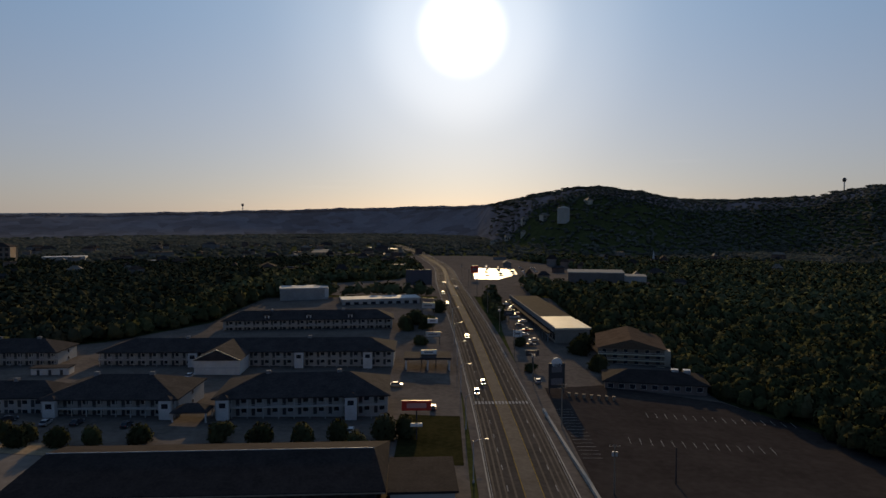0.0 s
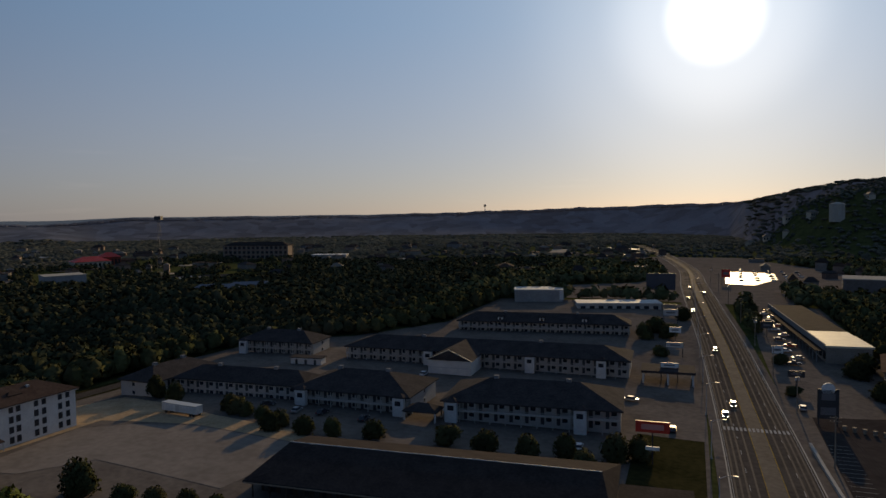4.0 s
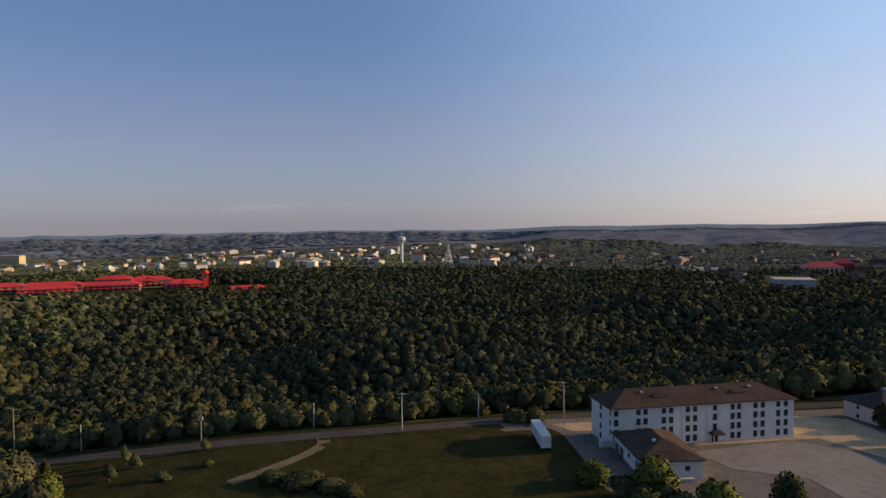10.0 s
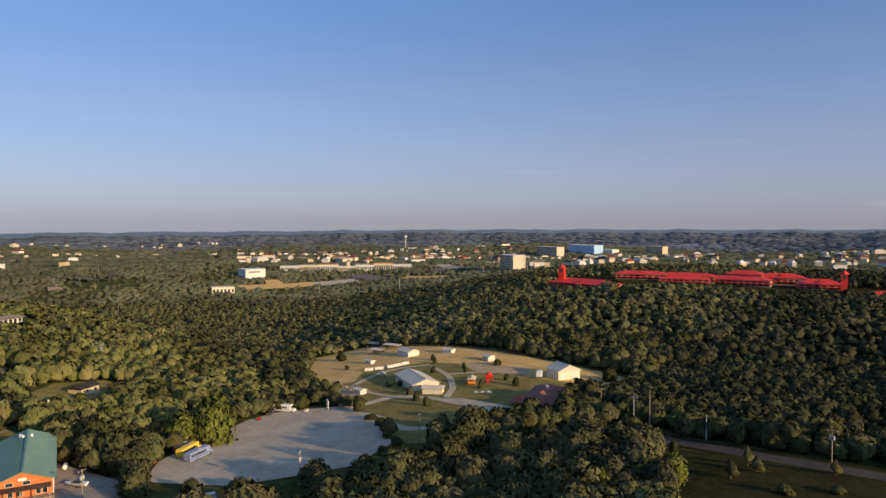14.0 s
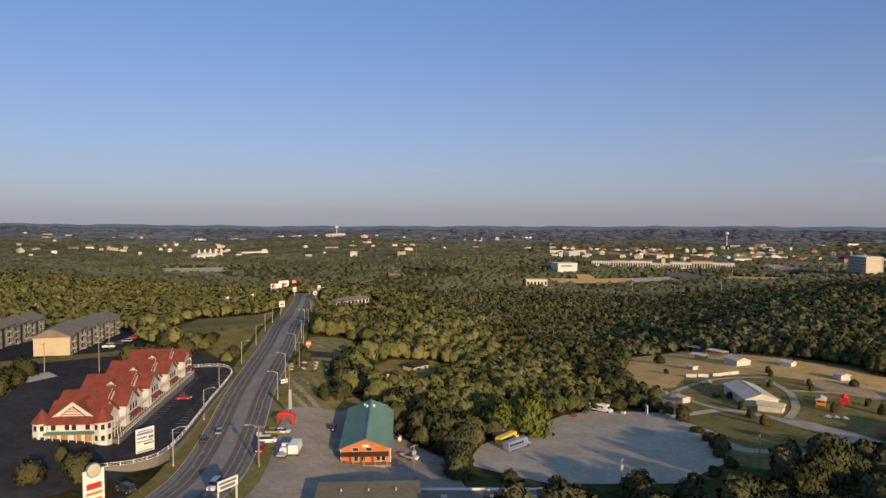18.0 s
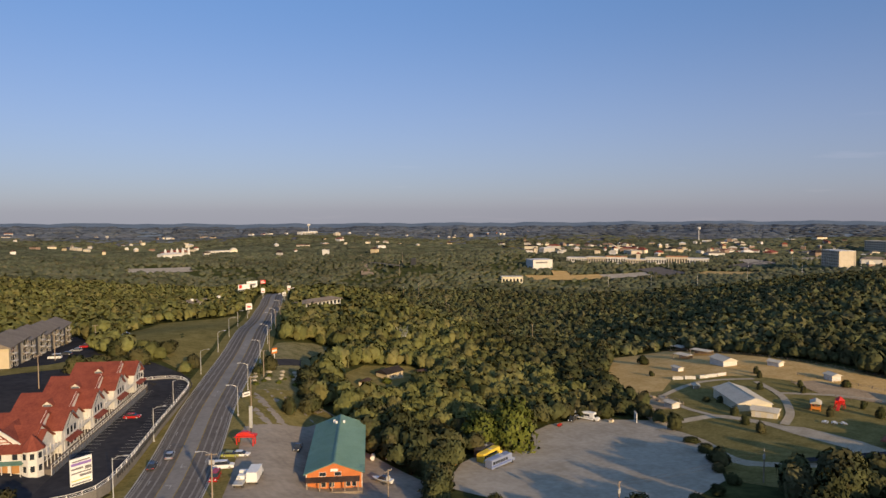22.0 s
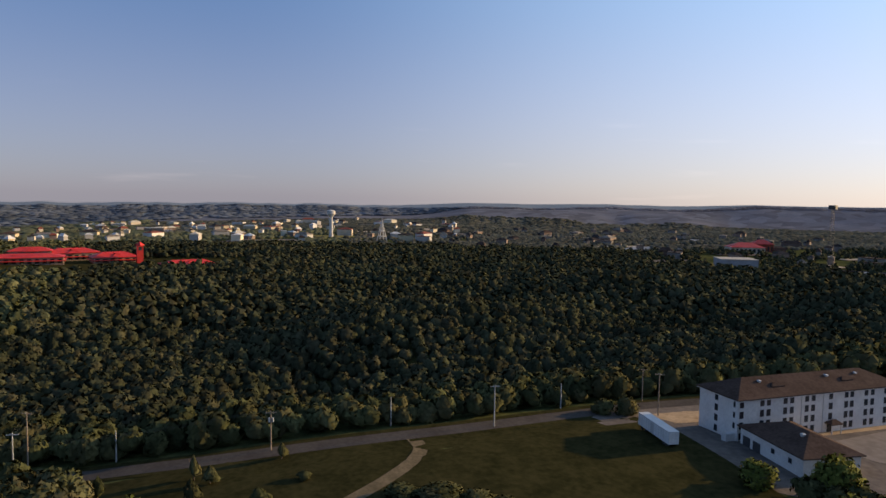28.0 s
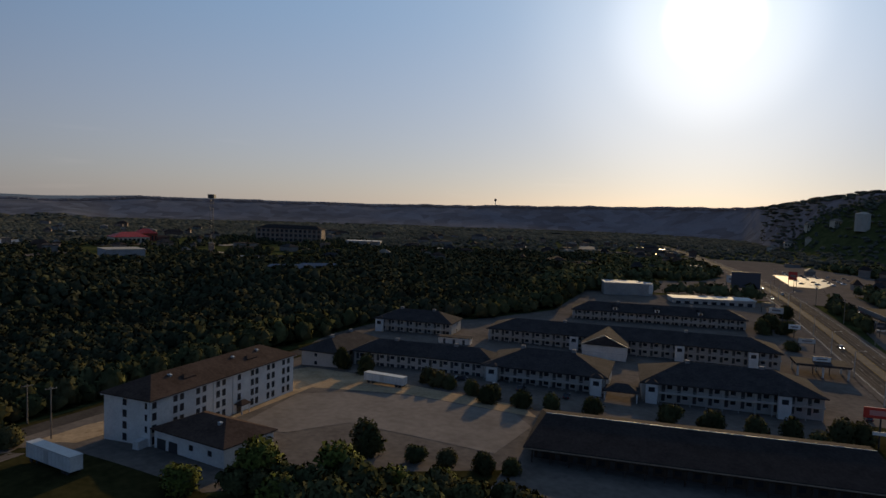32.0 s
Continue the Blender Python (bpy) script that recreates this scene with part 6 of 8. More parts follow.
# traffic as it stands at most times
for t, off, paint, kind, label, way_on in ((-196, -2.9 - 1.0, M_SILVER_CAR, "saloon", "silver saloon driving along the road", 0), (-187, -6.8, M_DARK_CAR, "saloon", "dark saloon driving along the road", 0), (-158, 3.8, M_WHITE_CAR, "van", "white van driving along the road", 1), (-640, 3.8, M_WHITE_CAR, "saloon", "white car far along the road", 1), (-700, -4.0, M_DARK_CAR, "saloon", "dark car far along the road", 0)):
    i = min(range(1, len(EAST) - 1), key=lambda j: abs(EAST[j][1] - t))
    (x0, y0), (x1, y1) = EAST[i - 1], EAST[i + 1]
    d = math.hypot(x1 - x0, y1 - y0)
    nx, ny = (y1 - y0) / d, -(x1 - x0) / d
    car(EAST[i][0] + nx * off, EAST[i][1] + ny * off, math.degrees(math.atan2(y1 - y0, x1 - x0)) + (180 if way_on else 0), paint, label, kind)
car(-41.8, -228.5, 158, M_RED_CAR, "bright red saloon parked at the plaza", "saloon", DECK + 0.02)
car(-30.0, -290.0, 200, M_DARK_CAR, "black car parked on the plaza's side lot", "saloon")
car(-20.5, -160.5, 300, M_DARK_CAR, "dark car standing by the side street", "van")

depot = thing("workshop", "long low workshop with grey flat roof and white parapet", "building", -90.6, -123.2, 152)
part("wall", Shape().box(-17, 17, -5, 5, -3, 3.2), M_CREAM, depot)
part("roof", Shape().box(-17.2, 17.2, -5.2, 5.2, 3.2, 3.4), M_GREY_ROOF, depot)
for y0 in (-5.4, 5.1):
    part("parapet", Shape().box(-17.4, 17.4, y0, y0 + 0.3, 2.6, 3.9), M_SIGN, depot, "white parapet")
for px in (-9, 2, 11):
    part("roof_unit", Shape().box(px - 0.7, px + 0.7, -0.6, 0.6, 3.4, 4.3), M_STEEL, depot)

# ---- tan apartment blocks ----
def apartment(x, y, turn, z, label):
    b = thing("apartment_block", label, "apartments", x, y, turn, z, "tan apartment blocks")
    part("wall", Shape().box(-12, 12, -6.5, 6.5, -14, 8.2), M_TAN, b)
    s = Shape()
    s.hip(-12.7, 12.7, -7.3, 7.3, 8.3, 3.2, 0, 0.3)
    part("roof", s, M_GREY_ROOF, b)
    part("gable", Shape().face((-12.02, 6.5, 8.1), (-12.02, -6.5, 8.1), (-12.02, 0, 11.1)).face((12.02, -6.5, 8.1), (12.02, 6.5, 8.1), (12.02, 0, 11.1)), M_TAN, b)
    # dark panel on the wall, painting the shade of a stair recess
    part("stair_recess_shade", Shape().box(-1.5, 1.5, -6.56, -6.4, -4, 7.6), M_DARK, b)
    for k in range(3):
        z0 = -0.2 + 2.8 * k
        for px in (-9.5, -5.0, 5.0, 9.5):
            window(b, px, -6.5, z0 + 0.8, 1.5, 1.3, "-y", M_WHITE)
        for px in (-7.2, 7.2):
            part("balcony", Shape().box(px - 1.4, px + 1.4, -7.9, -6.5, z0, z0 + 0.15).box(px - 1.4, px + 1.4, -7.9, -7.84, z0 + 0.9, z0 + 1.0), M_WHITE, b)
            part("balcony_door", Shape().box(px - 0.9, px + 0.9, -6.55, -6.5, z0 + 0.15, z0 + 2.2), M_GLASS, b)
    return b


for i in range(4):
    apartment(-6.0 - 5.6 * i, -316.0 - 23.0 * i, 256, 1.5 - 1.9 * i, "tan three-storey apartment block with grey gable roof")
for i in range(4):
    apartment(29.0 - 5.6 * i, -338.0 - 23.0 * i, 256, 0.5 - 1.9 * i, "tan apartment block of the second row")
for i in range(9):
    car(-24 - 4.2 * i, -322 - 10.5 * i, 250 + 90, (M_WHITE_CAR, M_DARK_CAR, M_SILVER_CAR, M_RED_CAR)[i % 4], "car parked before the tan apartments", "saloon" if i % 3 else "van")
for i in range(4):
    car(24 - 2.0 * i, -330 - 12 * i, 250, (M_WHITE_CAR, M_SILVER_CAR, M_DARK_CAR)[i % 3], "car parked between the apartment rows", "saloon")
for x, y in ((-2.0, -262.0), (-18.5, -262.0), (-24.0, -318.0), (-40.0, -345.0)):
    utility_pole(x, y, 10, 11, 1)
digger = thing("excavator", "yellow excavator on the building site", "excavator", -58.0, -556.0, 30)
part("body", Shape().box(-2.5, 2.5, -1.5, 1.5, 1.2, 3.4), M_YEL, digger)
part("track", Shape().box(-3, 3, -1.8, -1.1, 0, 1.2).box(-3, 3, 1.1, 1.8, 0, 1.2), M_DARK, digger)
part("boom", Shape().rod((2, 0, 3), (6, 0, 6), 0.4, 6).rod((6, 0, 6), (9, 0, 2.5), 0.3, 6), M_YEL, digger)

lodge = thing("roadside_motel", "low white roadside motel with grey-green roof", "motel", -203.0, -508.0, 24)
part("wall", Shape().box(-18, 18, -5, 5, -6, 4.2), M_WHITE, lodge)
part("roof", Shape().hip(-19.5, 19.5, -7, 7, 4.3, 2.0), M_GREY_ROOF, lodge)
for i in range(9):
    part("window_bay", Shape().box(-16 + 4 * i - 1.2, -16 + 4 * i + 1.2, 4.98, 5.06, 0.9, 3.4), M_GLASS, lodge)
    part("post", Shape().box(-16 + 4 * i - 0.2, -16 + 4 * i + 0.2, 6.3, 6.7, -2, 4.3), M_WHITE, lodge)
for x, y, l, w, h in ((-140, -620, 44, 14, 4.5),):
    b = thing("warehouse", "low building with wide grey-green metal roof", "building", x, y, 22)
    part("wall", Shape().box(-l / 2, l / 2, -w / 2, w / 2, -8, h), M_MOTEL, b)
    part("roof", Shape().hip(-l / 2 - 1, l / 2 + 1, -w / 2 - 1, w / 2 + 1, h, 2.2), M_GREY_ROOF, b)
    for px in (-14, 12):
        part("roof_unit", Shape().box(px - 1, px + 1, 1, 3, h + 1, h + 3), M_SIGN, b)

home = thing("house", "small dark-roofed house in a dry yard among trees", "house", -153.0, -285.0, 20)
part("wall", Shape().box(-5, 5, -3.5, 3.5, -2, 2.8), M_TAN, home)
part("roof", Shape().gable_roof(-5.5, 5.5, -4, 4, 2.8, 1.8, 0.15), M_ROOF, home)
for px in (-3, 1.5):
    window(home, px, 3.5, 0.9, 1.2, 1.2, "+y", M_WHITE)
for x, y, a in ((-134.0, -269.0, 40), (-170.0, -287.0, 10)):
    h = thing("garden_shed", "small tan garden shed among trees", "shed", x, y, a)
    part("wall", Shape().box(-2.4, 2.4, -1.8, 1.8, -1, 2.2), M_CREAM, h)
    part("roof", Shape().gable_roof(-2.7, 2.7, -2.1, 2.1, 2.2, 0.9, 0.1), M_BROWN_ROOF, h)
    part("door", Shape().box(-0.5, 0.5, 1.78, 1.86, 0, 1.9), M_DARK, h)

BED = material("pale_rock_bed", (0.356, 0.305, 0.229), (0.46, 0.40, 0.31), 1.5, 0.95, 0.05, spec=0.0)
for i in range(14):
    k = i / 13
    r = thing("rock", "pale garden rock beside the low shrubs", "rock", -87 - 24 * k, -264 - 6 * k - 5 * (i % 3), 40 * i, None, "garden rocks")
    part("stone", loft([[(x, -w, 0), (x, -w * 0.7, h), (x, w * 0.7, h * 0.9), (x, w, 0)] for x, w, h in ((-1.3, 0.3, 0.2), (-0.5, 1.0, 0.8), (0.6, 0.9, 0.6), (1.4, 0.3, 0.2))]), BED, r)
box_truck(-106.0, -183.0, 150, "white truck parked behind the green-roofed shop")
tank = thing("gas_tank", "small white tank behind the shop", "tank", -99.0, -186.0, 60)
part("drum", Shape().rod((-1.2, 0, 1.0), (1.2, 0, 1.0), 0.6, 10), M_SIGN, tank)
part("foot", Shape().box(-0.9, -0.6, -0.4, 0.4, 0, 0.6).box(0.6, 0.9, -0.4, 0.4, 0, 0.6), M_CONCRETE, tank)
bare = thing("bare_tree", "bare grey tree standing among green crowns", "tree", -186.0, -335.0, 0)
limbs = random.Random(4)
part("trunk", Shape().cone(0, 0, -1, 7, 0.28, 0.16, 7), M_STEEL, bare)
for k in range(9):
    a, r = k * 0.7, limbs.uniform(2.0, 4.2)
    part("limb", Shape().rod((0, 0, limbs.uniform(3.5, 6.8)), (r * math.cos(a), r * math.sin(a), limbs.uniform(9, 13)), 0.12, 5, 0.03), M_STEEL, bare)

# ---- farm park ----
M_PALE_ROOF = material("pale_metal_roof", (0.46, 0.42, 0.34), (0.58, 0.53, 0.44), 4, 0.75, spec=0.1)


def barn(x, y, turn, l, w, eave, rise, label, wall=None, roof=None, doors=(), name="barn", z=None):
    b = thing(name, label, "barn", x, y, turn, z)
    part("wall", Shape().box(-l / 2, l / 2, -w / 2, w / 2, -2, eave), wall or M_CREAM, b)
    part("gable", Shape().face((-l / 2, w / 2, eave - 0.02), (-l / 2, -w / 2, eave - 0.02), (-l / 2, 0, eave + rise - 0.15)), wall or M_CREAM, b)
    part("gable", Shape().face((l / 2, -w / 2, eave - 0.02), (l / 2, w / 2, eave - 0.02), (l / 2, 0, eave + rise - 0.15)), wall or M_CREAM, b)
    part("roof", Shape().gable_roof(-l / 2 - 0.5, l / 2 + 0.5, -w / 2 - 0.5, w / 2 + 0.5, eave, rise, 0.15), roof or M_PALE_ROOF, b)
    part("ridge_cap", Shape().rod((-l / 2 - 0.5, 0, eave + rise + 0.02), (l / 2 + 0.5, 0, eave + rise + 0.02), 0.12, 5), roof or M_PALE_ROOF, b)
    part("corner_trim", Shape().box(l / 2 - 0.1, l / 2 + 0.04, -w / 2 - 0.04, -w / 2 + 0.12, -0.5, eave), M_WHITE, b)
    for face, pos, dw, dh in doors:
        if face in ("+x", "-x"):
            door(b, l / 2 if face == "+x" else -l / 2, pos, 0, dw, dh, face, M_WHITE)
        else:
            door(b, pos, w / 2 if face == "+y" else -w / 2, 0, dw, dh, face, M_WHITE)
    return b


big = barn(-253.5, -179.8, 58.8, 23.7, 12.6, 3.4, 2.2, "long cream metal barn with pale low gable roof", doors=(("-x", 2, 3.0, 3.0),))
for i in range(8):
    window(big, -10.5 + 3 * i, 6.3, 1.2, 0.9, 1.0, "+y", M_WHITE)
window(big, 11.85, 0, 3.2, 1.6, 0.8, "+x", M_WHITE)
barn(-243.8, -163.0, 116, 8.5, 6, 2.6, 0.9, "low cream shed against the long barn", doors=(("-y", -2, 2.0, 2.0), ("-y", 2, 2.0, 2.0)), name="shed")
barn(-308.0, -132.0, 61, 10, 12.5, 4.6, 2.6, "tall cream barn with grey gable roof by the wood", doors=(("+x", -3, 3.4, 3.6), ("+x", 3, 3.4, 3.6)))
barn(-314.5, -234.0, 72.7, 10.8, 7.7, 3.0, 1.6, "white barn with pale gable roof in the paddock", wall=M_WHITE, doors=(("+x", 1.5, 2.2, 2.4),))
barn(-327.0, -214.0, 90, 6, 4, 2.2, 0.8, "small white shed at the wood's edge", wall=M_WHITE, name="shed")
barn(-319.5, -182.0, 70, 5, 4.5, 2.6, 0.9, "white animal shed with a lean-to", wall=M_WHITE, name="shed", doors=(("+x", 0, 2, 2.2),))
barn(-288.5, -240.5, 80, 5, 3, 2.0, 0.6, "small white stable in the dry paddock", wall=M_WHITE, name="shed")
barn(-229.0, -192.5, 80, 4.5, 3.5, 2.2, 0.7, "small white shed in a bare pen", wall=M_WHITE, name="shed")
barn(-318.0, -113.0, 30, 5, 3.4, 2.0, 0.7, "small white hut beside the tall barn", wall=M_WHITE, name="shed")
barn(-263.0, -209.0, 50, 3.4, 2.4, 1.6, 0.6, "tiny feed hut with pale roof", wall=M_WOOD, name="shed")
for x, y, l, a in ((-333, -262, 11, 10), (-318, -262, 9, 5), (-342, -285, 9, 0)):
    h = thing("field_shelter", "open wooden field shelter with grey roof", "shelter", x, y, a)
    part("roof", Shape().box(-3, 3, -l / 2, l / 2, 2.6, 2.8), M_PALE_ROOF, h)
    part("back_wall", Shape().box(-2.8, -2.6, -l / 2 + 0.2, l / 2 - 0.2, -0.5, 2.6), M_WOOD, h)
    for py in (-l / 2 + 0.3, 0, l / 2 - 0.3):
        part("post", Shape().box(2.4, 2.6, py - 0.1, py + 0.1, -0.5, 2.6), M_WOOD, h)
for i, (x, y, a) in enumerate(((-271.3, -225.6, 146), (-275.8, -222.4, 144), (-282, -219.6, 165), (-286.5, -218.5, 167), (-291.5, -217.4, 168))):
    s = thing("stall_panel", "white boarded stall panel beside the paddock", "stall", x, y, a, None, "white stalls")
    for k in range(3):
        part("board", Shape().box(-2.3, 2.3, -0.06, 0.06, 0.15 + 0.5 * k, 0.6 + 0.5 * k), M_WHITE, s)
    for px in (-2.3, 0, 2.3):
        part("post", Shape().box(px - 0.08, px + 0.08, -0.1, 0.1, -0.4, 1.8), M_WHITE, s)
ranch_house = thing("house", "low brick house with red-brown hipped roof among trees", "house", -252.0, -113.0, 15)
part("wall", Shape().box(-14, 14, -6, 6, -2, 2.8), material("brick_wall", (0.203, 0.089, 0.057), (0.318, 0.146, 0.095), 2, 0.9), ranch_house)
part("roof", Shape().hip(-15, 15, -7, 7, 2.9, 2.8), material("rust_brown_roof", (0.165, 0.064, 0.044), (0.254, 0.108, 0.076), 3, 0.9), ranch_house)
part("porch_roof", Shape().hip(6, 13, -11, -5, 2.7, 1.8), material("rust_red_roof", (0.216, 0.064, 0.044), (0.318, 0.102, 0.064), 3, 0.9), ranch_house)
part("chimney", Shape().box(-1.5, -0.7, 0.5, 1.3, 4, 6.8), M_SIGN, ranch_house, "white chimney")
for px in (-10, -5, 0):
    window(ranch_house, px, -6, 0.9, 1.6, 1.2, "-y", M_WHITE)

hut = thing("play_house", "orange wooden play house with pale roof", "play house", -267.5, -158.5, 30)
part("deck", Shape().box(-2.4, 2.4, -1.6, 1.6, 0.8, 1.0), M_ORANGE_PAINT, hut)
for px in (-2.2, 0, 2.2):
    for py in (-1.5, 1.5):
        part("post", Shape().box(px - 0.12, px + 0.12, py - 0.12, py + 0.12, -0.3, 3.0), M_ORANGE_PAINT, hut)
part("side_boards", Shape().box(-2.4, 2.4, -1.65, -1.55, 1.0, 1.9).box(-2.4, 2.4, 1.55, 1.65, 1.0, 1.9).box(2.3, 2.4, -1.6, 1.6, 1.0, 1.9), M_ORANGE_PAINT, hut)
part("roof", Shape().gable_roof(-2.8, 2.8, -2.0, 2.0, 3.0, 1.0, 0.12), M_PALE_ROOF, hut)
cart = thing("play_train", "rust-red wooden play train beside the play house", "play house", -272.0, -162.0, 30)
part("body", loft([[(x, -0.9, 0.4), (x, -0.9, h), (x, 0.9, h), (x, 0.9, 0.4)] for x, h in ((-2.2, 2.6), (-0.8, 2.6), (-0.7, 1.6), (2.0, 1.6))]), plain("rust_paint", (0.30, 0.10, 0.05), 0.7), cart)
part("funnel", Shape().cone(1.4, 0, 1.6, 2.7, 0.25, 0.35, 8), M_RED, cart)
slide = thing("climbing_frame", "bright red climbing frame with a slide", "climbing frame", -277.0, -155.0, 20)
for px in (-1.2, 1.2):
    for py in (-1.2, 1.2):
        part("leg", Shape().rod((px * 1.4, py * 1.4, -0.2), (px, py, 3.4), 0.14, 6), M_RED, slide)
part("platform", Shape().box(-1.4, 1.4, -1.4, 1.4, 1.9, 2.1), M_RED, slide)
part("roof", Shape().cone(0, 0, 3.4, 4.8, 1.9, 0.05, 4), M_RED, slide)
part("slide", loft([[(x, -0.5, z), (x, -0.5, z + 0.4), (x, 0.5, z + 0.4), (x, 0.5, z)] for x, z in ((1.3, 1.9), (3.0, 0.7), (4.4, 0.2))]), M_RED, slide)
part("panel", Shape().box(-1.3, 1.3, -1.3, -1.2, 2.1, 3.0).box(-1.3, -1.2, -1.3, 1.3, 2.1, 3.0), M_RED, slide)
for i in range(3):
    b = thing("picnic_table", "pale picnic table on the grass", "table", -252.0 - 1.8 * i, -146.0 + 2.2 * i, 20 + 15 * i, None, "picnic tables")
    part("tabletop", Shape().box(-1.2, 1.2, -0.4, 0.4, 0.72, 0.78), M_SIGN, b)
    for s in (-1, 1):
        part("bench", Shape().box(-1.2, 1.2, s * 0.8 - 0.14, s * 0.8 + 0.14, 0.42, 0.47), M_SIGN, b)
        part("leg", Shape().rod((s * 0.8, -0.8, 0), (s * 0.8, 0.8, 0.72), 0.05, 4).rod((s * 0.8, 0.8, 0), (s * 0.8, -0.8, 0.72), 0.05, 4), M_STEEL, b)
rv = box_truck(-301.0, -141.0, 200, "white camper truck parked beside the tall barn")
gate = thing("entrance_frame", "white notice frame at the gravel lot's entrance", "sign", -202.5, -186.0, 60)
for px in (-1.3, 1.3):
    part("post", Shape().box(px - 0.12, px + 0.12, -0.12, 0.12, -0.3, 3.6), M_SIGN, gate)
part("board", Shape().box(-1.3, 1.3, -0.06, 0.06, 1.8, 3.3), M_STEEL, gate)
part("top_rail", Shape().box(-1.5, 1.5, -0.12, 0.12, 3.5, 3.7), M_SIGN, gate)
crate = thing("crate", "pale wooden crate beside the entrance", "crate", -195.5, -191.0, 20)
part("box", Shape().box(-0.8, 0.8, -0.6, 0.6, 0, 1.1), M_CREAM, crate)
part("lid", Shape().box(-0.85, 0.85, -0.65, 0.65, 1.1, 1.2), M_WOOD, crate)

coach(-191.2, -198.8, 112, M_WHITE_CAR, plain("grey_stripe", (0.35, 0.36, 0.38), 0.4), "white shuttle bus parked at the gravel lot's edge", 9.0)
coach(-132.3, -176.2, 203, plain("bus_yellow_paint", (0.72, 0.50, 0.06), 0.45), M_SIGN, "old yellow and white bus parked on gravel", 10.5)
coach(-131.4, -169.6, 195, plain("grey_blue_paint", (0.22, 0.26, 0.38), 0.35), M_BLUE, "blue and grey painted bus parked on gravel", 10.5)
coach(-133.4, -180.2, 203, plain("dark_bus_paint", (0.06, 0.05, 0.05), 0.4), M_DARK, "dark old bus under the trees", 9.0)
tractor = thing("mower", "small red mower at the edge of the gravel", "mower", -177.0, -197.5, 30)
part("body", loft([[(x, -0.5, 0.4), (x, -0.5, h), (x, 0.5, h), (x, 0.5, 0.4)] for x, h in ((-0.9, 0.9), (0.2, 0.8), (1.2, 1.0))]), M_RED, tractor)
for px in (-0.7, 0.8):
    part("wheel", Shape().rod((px, -0.65, 0.35), (px, 0.65, 0.35), 0.35, 8), M_BLACK, tractor)
car(-185.5, -200.5, 30, M_DARK_CAR, "dark car half hidden under the trees", "pickup")
for i, (x, y) in enumerate(((-124, -180.5), (-139, -184.5), (-120, -177))):
    p = thing("rubble_skip", "rust-orange skip beside the gravel", "skip", x, y, 30 + 40 * i, None, "orange skips")
    part("tub", loft([[(a, -0.8, 0.1), (a, -1.0, 1.0), (a, 1.0, 1.0), (a, 0.8, 0.1)] for a in (-1.6, 1.6)]), M_ORANGE_PAINT, p)


def rail_fence(pts, label, step=4.5, mat=None):
    line = smooth_line(pts, step)
    f = tagged(new("rail_fence"), label, "fence")
    post = Shape().box(-0.08, 0.08, -0.08, 0.08, -0.3, 1.35).mesh("post", mat or M_WOOD)
    for (ax, ay), (bx, by) in zip(line, line[1:]):
        az, bz = float(terrain(ax, ay)), float(terrain(bx, by))
        part("post", post, None, f, "", pose(ax, ay, az))
        for up in (1.2, 0.7):
            part("rail", Shape().rod((ax, ay, az + up), (bx, by, bz + up), 0.05, 4), mat or M_WOOD, f)


rail_fence([(-316, -196), (-318, -170), (-318, -150), (-312, -130)], "wooden rail fence round the bare pen")
rail_fence([(-338, -150), (-340, -184), (-340, -236), (-338, -290)], "long wooden rail fence along the wood")
rail_fence([(-302, -190), (-292, -170), (-300, -148)], "weathered rail fence beside the path")
rail_fence([(-220, -205), (-226, -214), (-239, -213), (-235, -192), (-216, -193), (-220, -205)], "wooden rails round a small bare pen")
for i, (x, y) in enumerate(((-236, -208), (-240, -205), (-233, -203), (-227, -207))):
    b = thing("log_pile", "small pile of cut logs in the pen", "logs", x, y, 40 * i, None, "log piles")
    for k in range(3):
        part("log", Shape().rod((-0.9, 0.35 * k - 0.35, 0.25), (0.9, 0.35 * k - 0.35, 0.25), 0.22, 7), M_WOOD, b)
    part("log", Shape().rod((-0.9, 0, 0.6), (0.9, 0, 0.6), 0.22, 7), M_WOOD, b)

# ---- poles along the back road ----
back_poles = [(-236.0, -82.0, 10.5), (-205.0, -58.5, 13.0), (-199.5, -5.7, 9.5), (-194.0, 49.6, 11.0)]
for i, (x, y, h) in enumerate(back_poles):
    utility_pole(x, y, 80, h, 1, i == 2, "pale utility pole beside the back road", M_STEEL if i in (1, 3) else M_WOOD)
for x, y, h in ((-217.0, -57.8, 14.0), (-212.0, -39.2, 7.5), (-204.5, 25.2, 7.5), (-203.5, 75.3, 7.0), (-189.0, 97.5, 12.0), (-203.5, 103.5, 10.0)):
    utility_pole(x, y, 60, h, 1 if h > 9 else 0, False, "bare pale pole at the edge of the wood", M_STEEL if h < 9 else M_WOOD)
wires("overhead_wires", (-205, -58.5), (-199.5, -5.7), 3, 1.0, 0.9, 10.0)
wires("overhead_wires", (-205, -58.5), (-236, -82), 3, 1.0, 0.9, 10.2)
wires("overhead_wires", (-205, -58.5), (-217, -57.8), 3, 0.4, 0.9, 12.5)
wires("overhead_wires", (-189, 97.5), (-203.5, 103.5), 3, 0.3, 0.8, 9.5)
for x, y in ((-176.5, -118.0), (-128.0, -120.0)):
    utility_pole(x, y, 30, 9.0, 1, True, "wooden pole with a transformer by the gravel lot")
wires("overhead_wires", (-176.5, -118), (-128, -120), 2, 0.8, 0.8, 8.4)

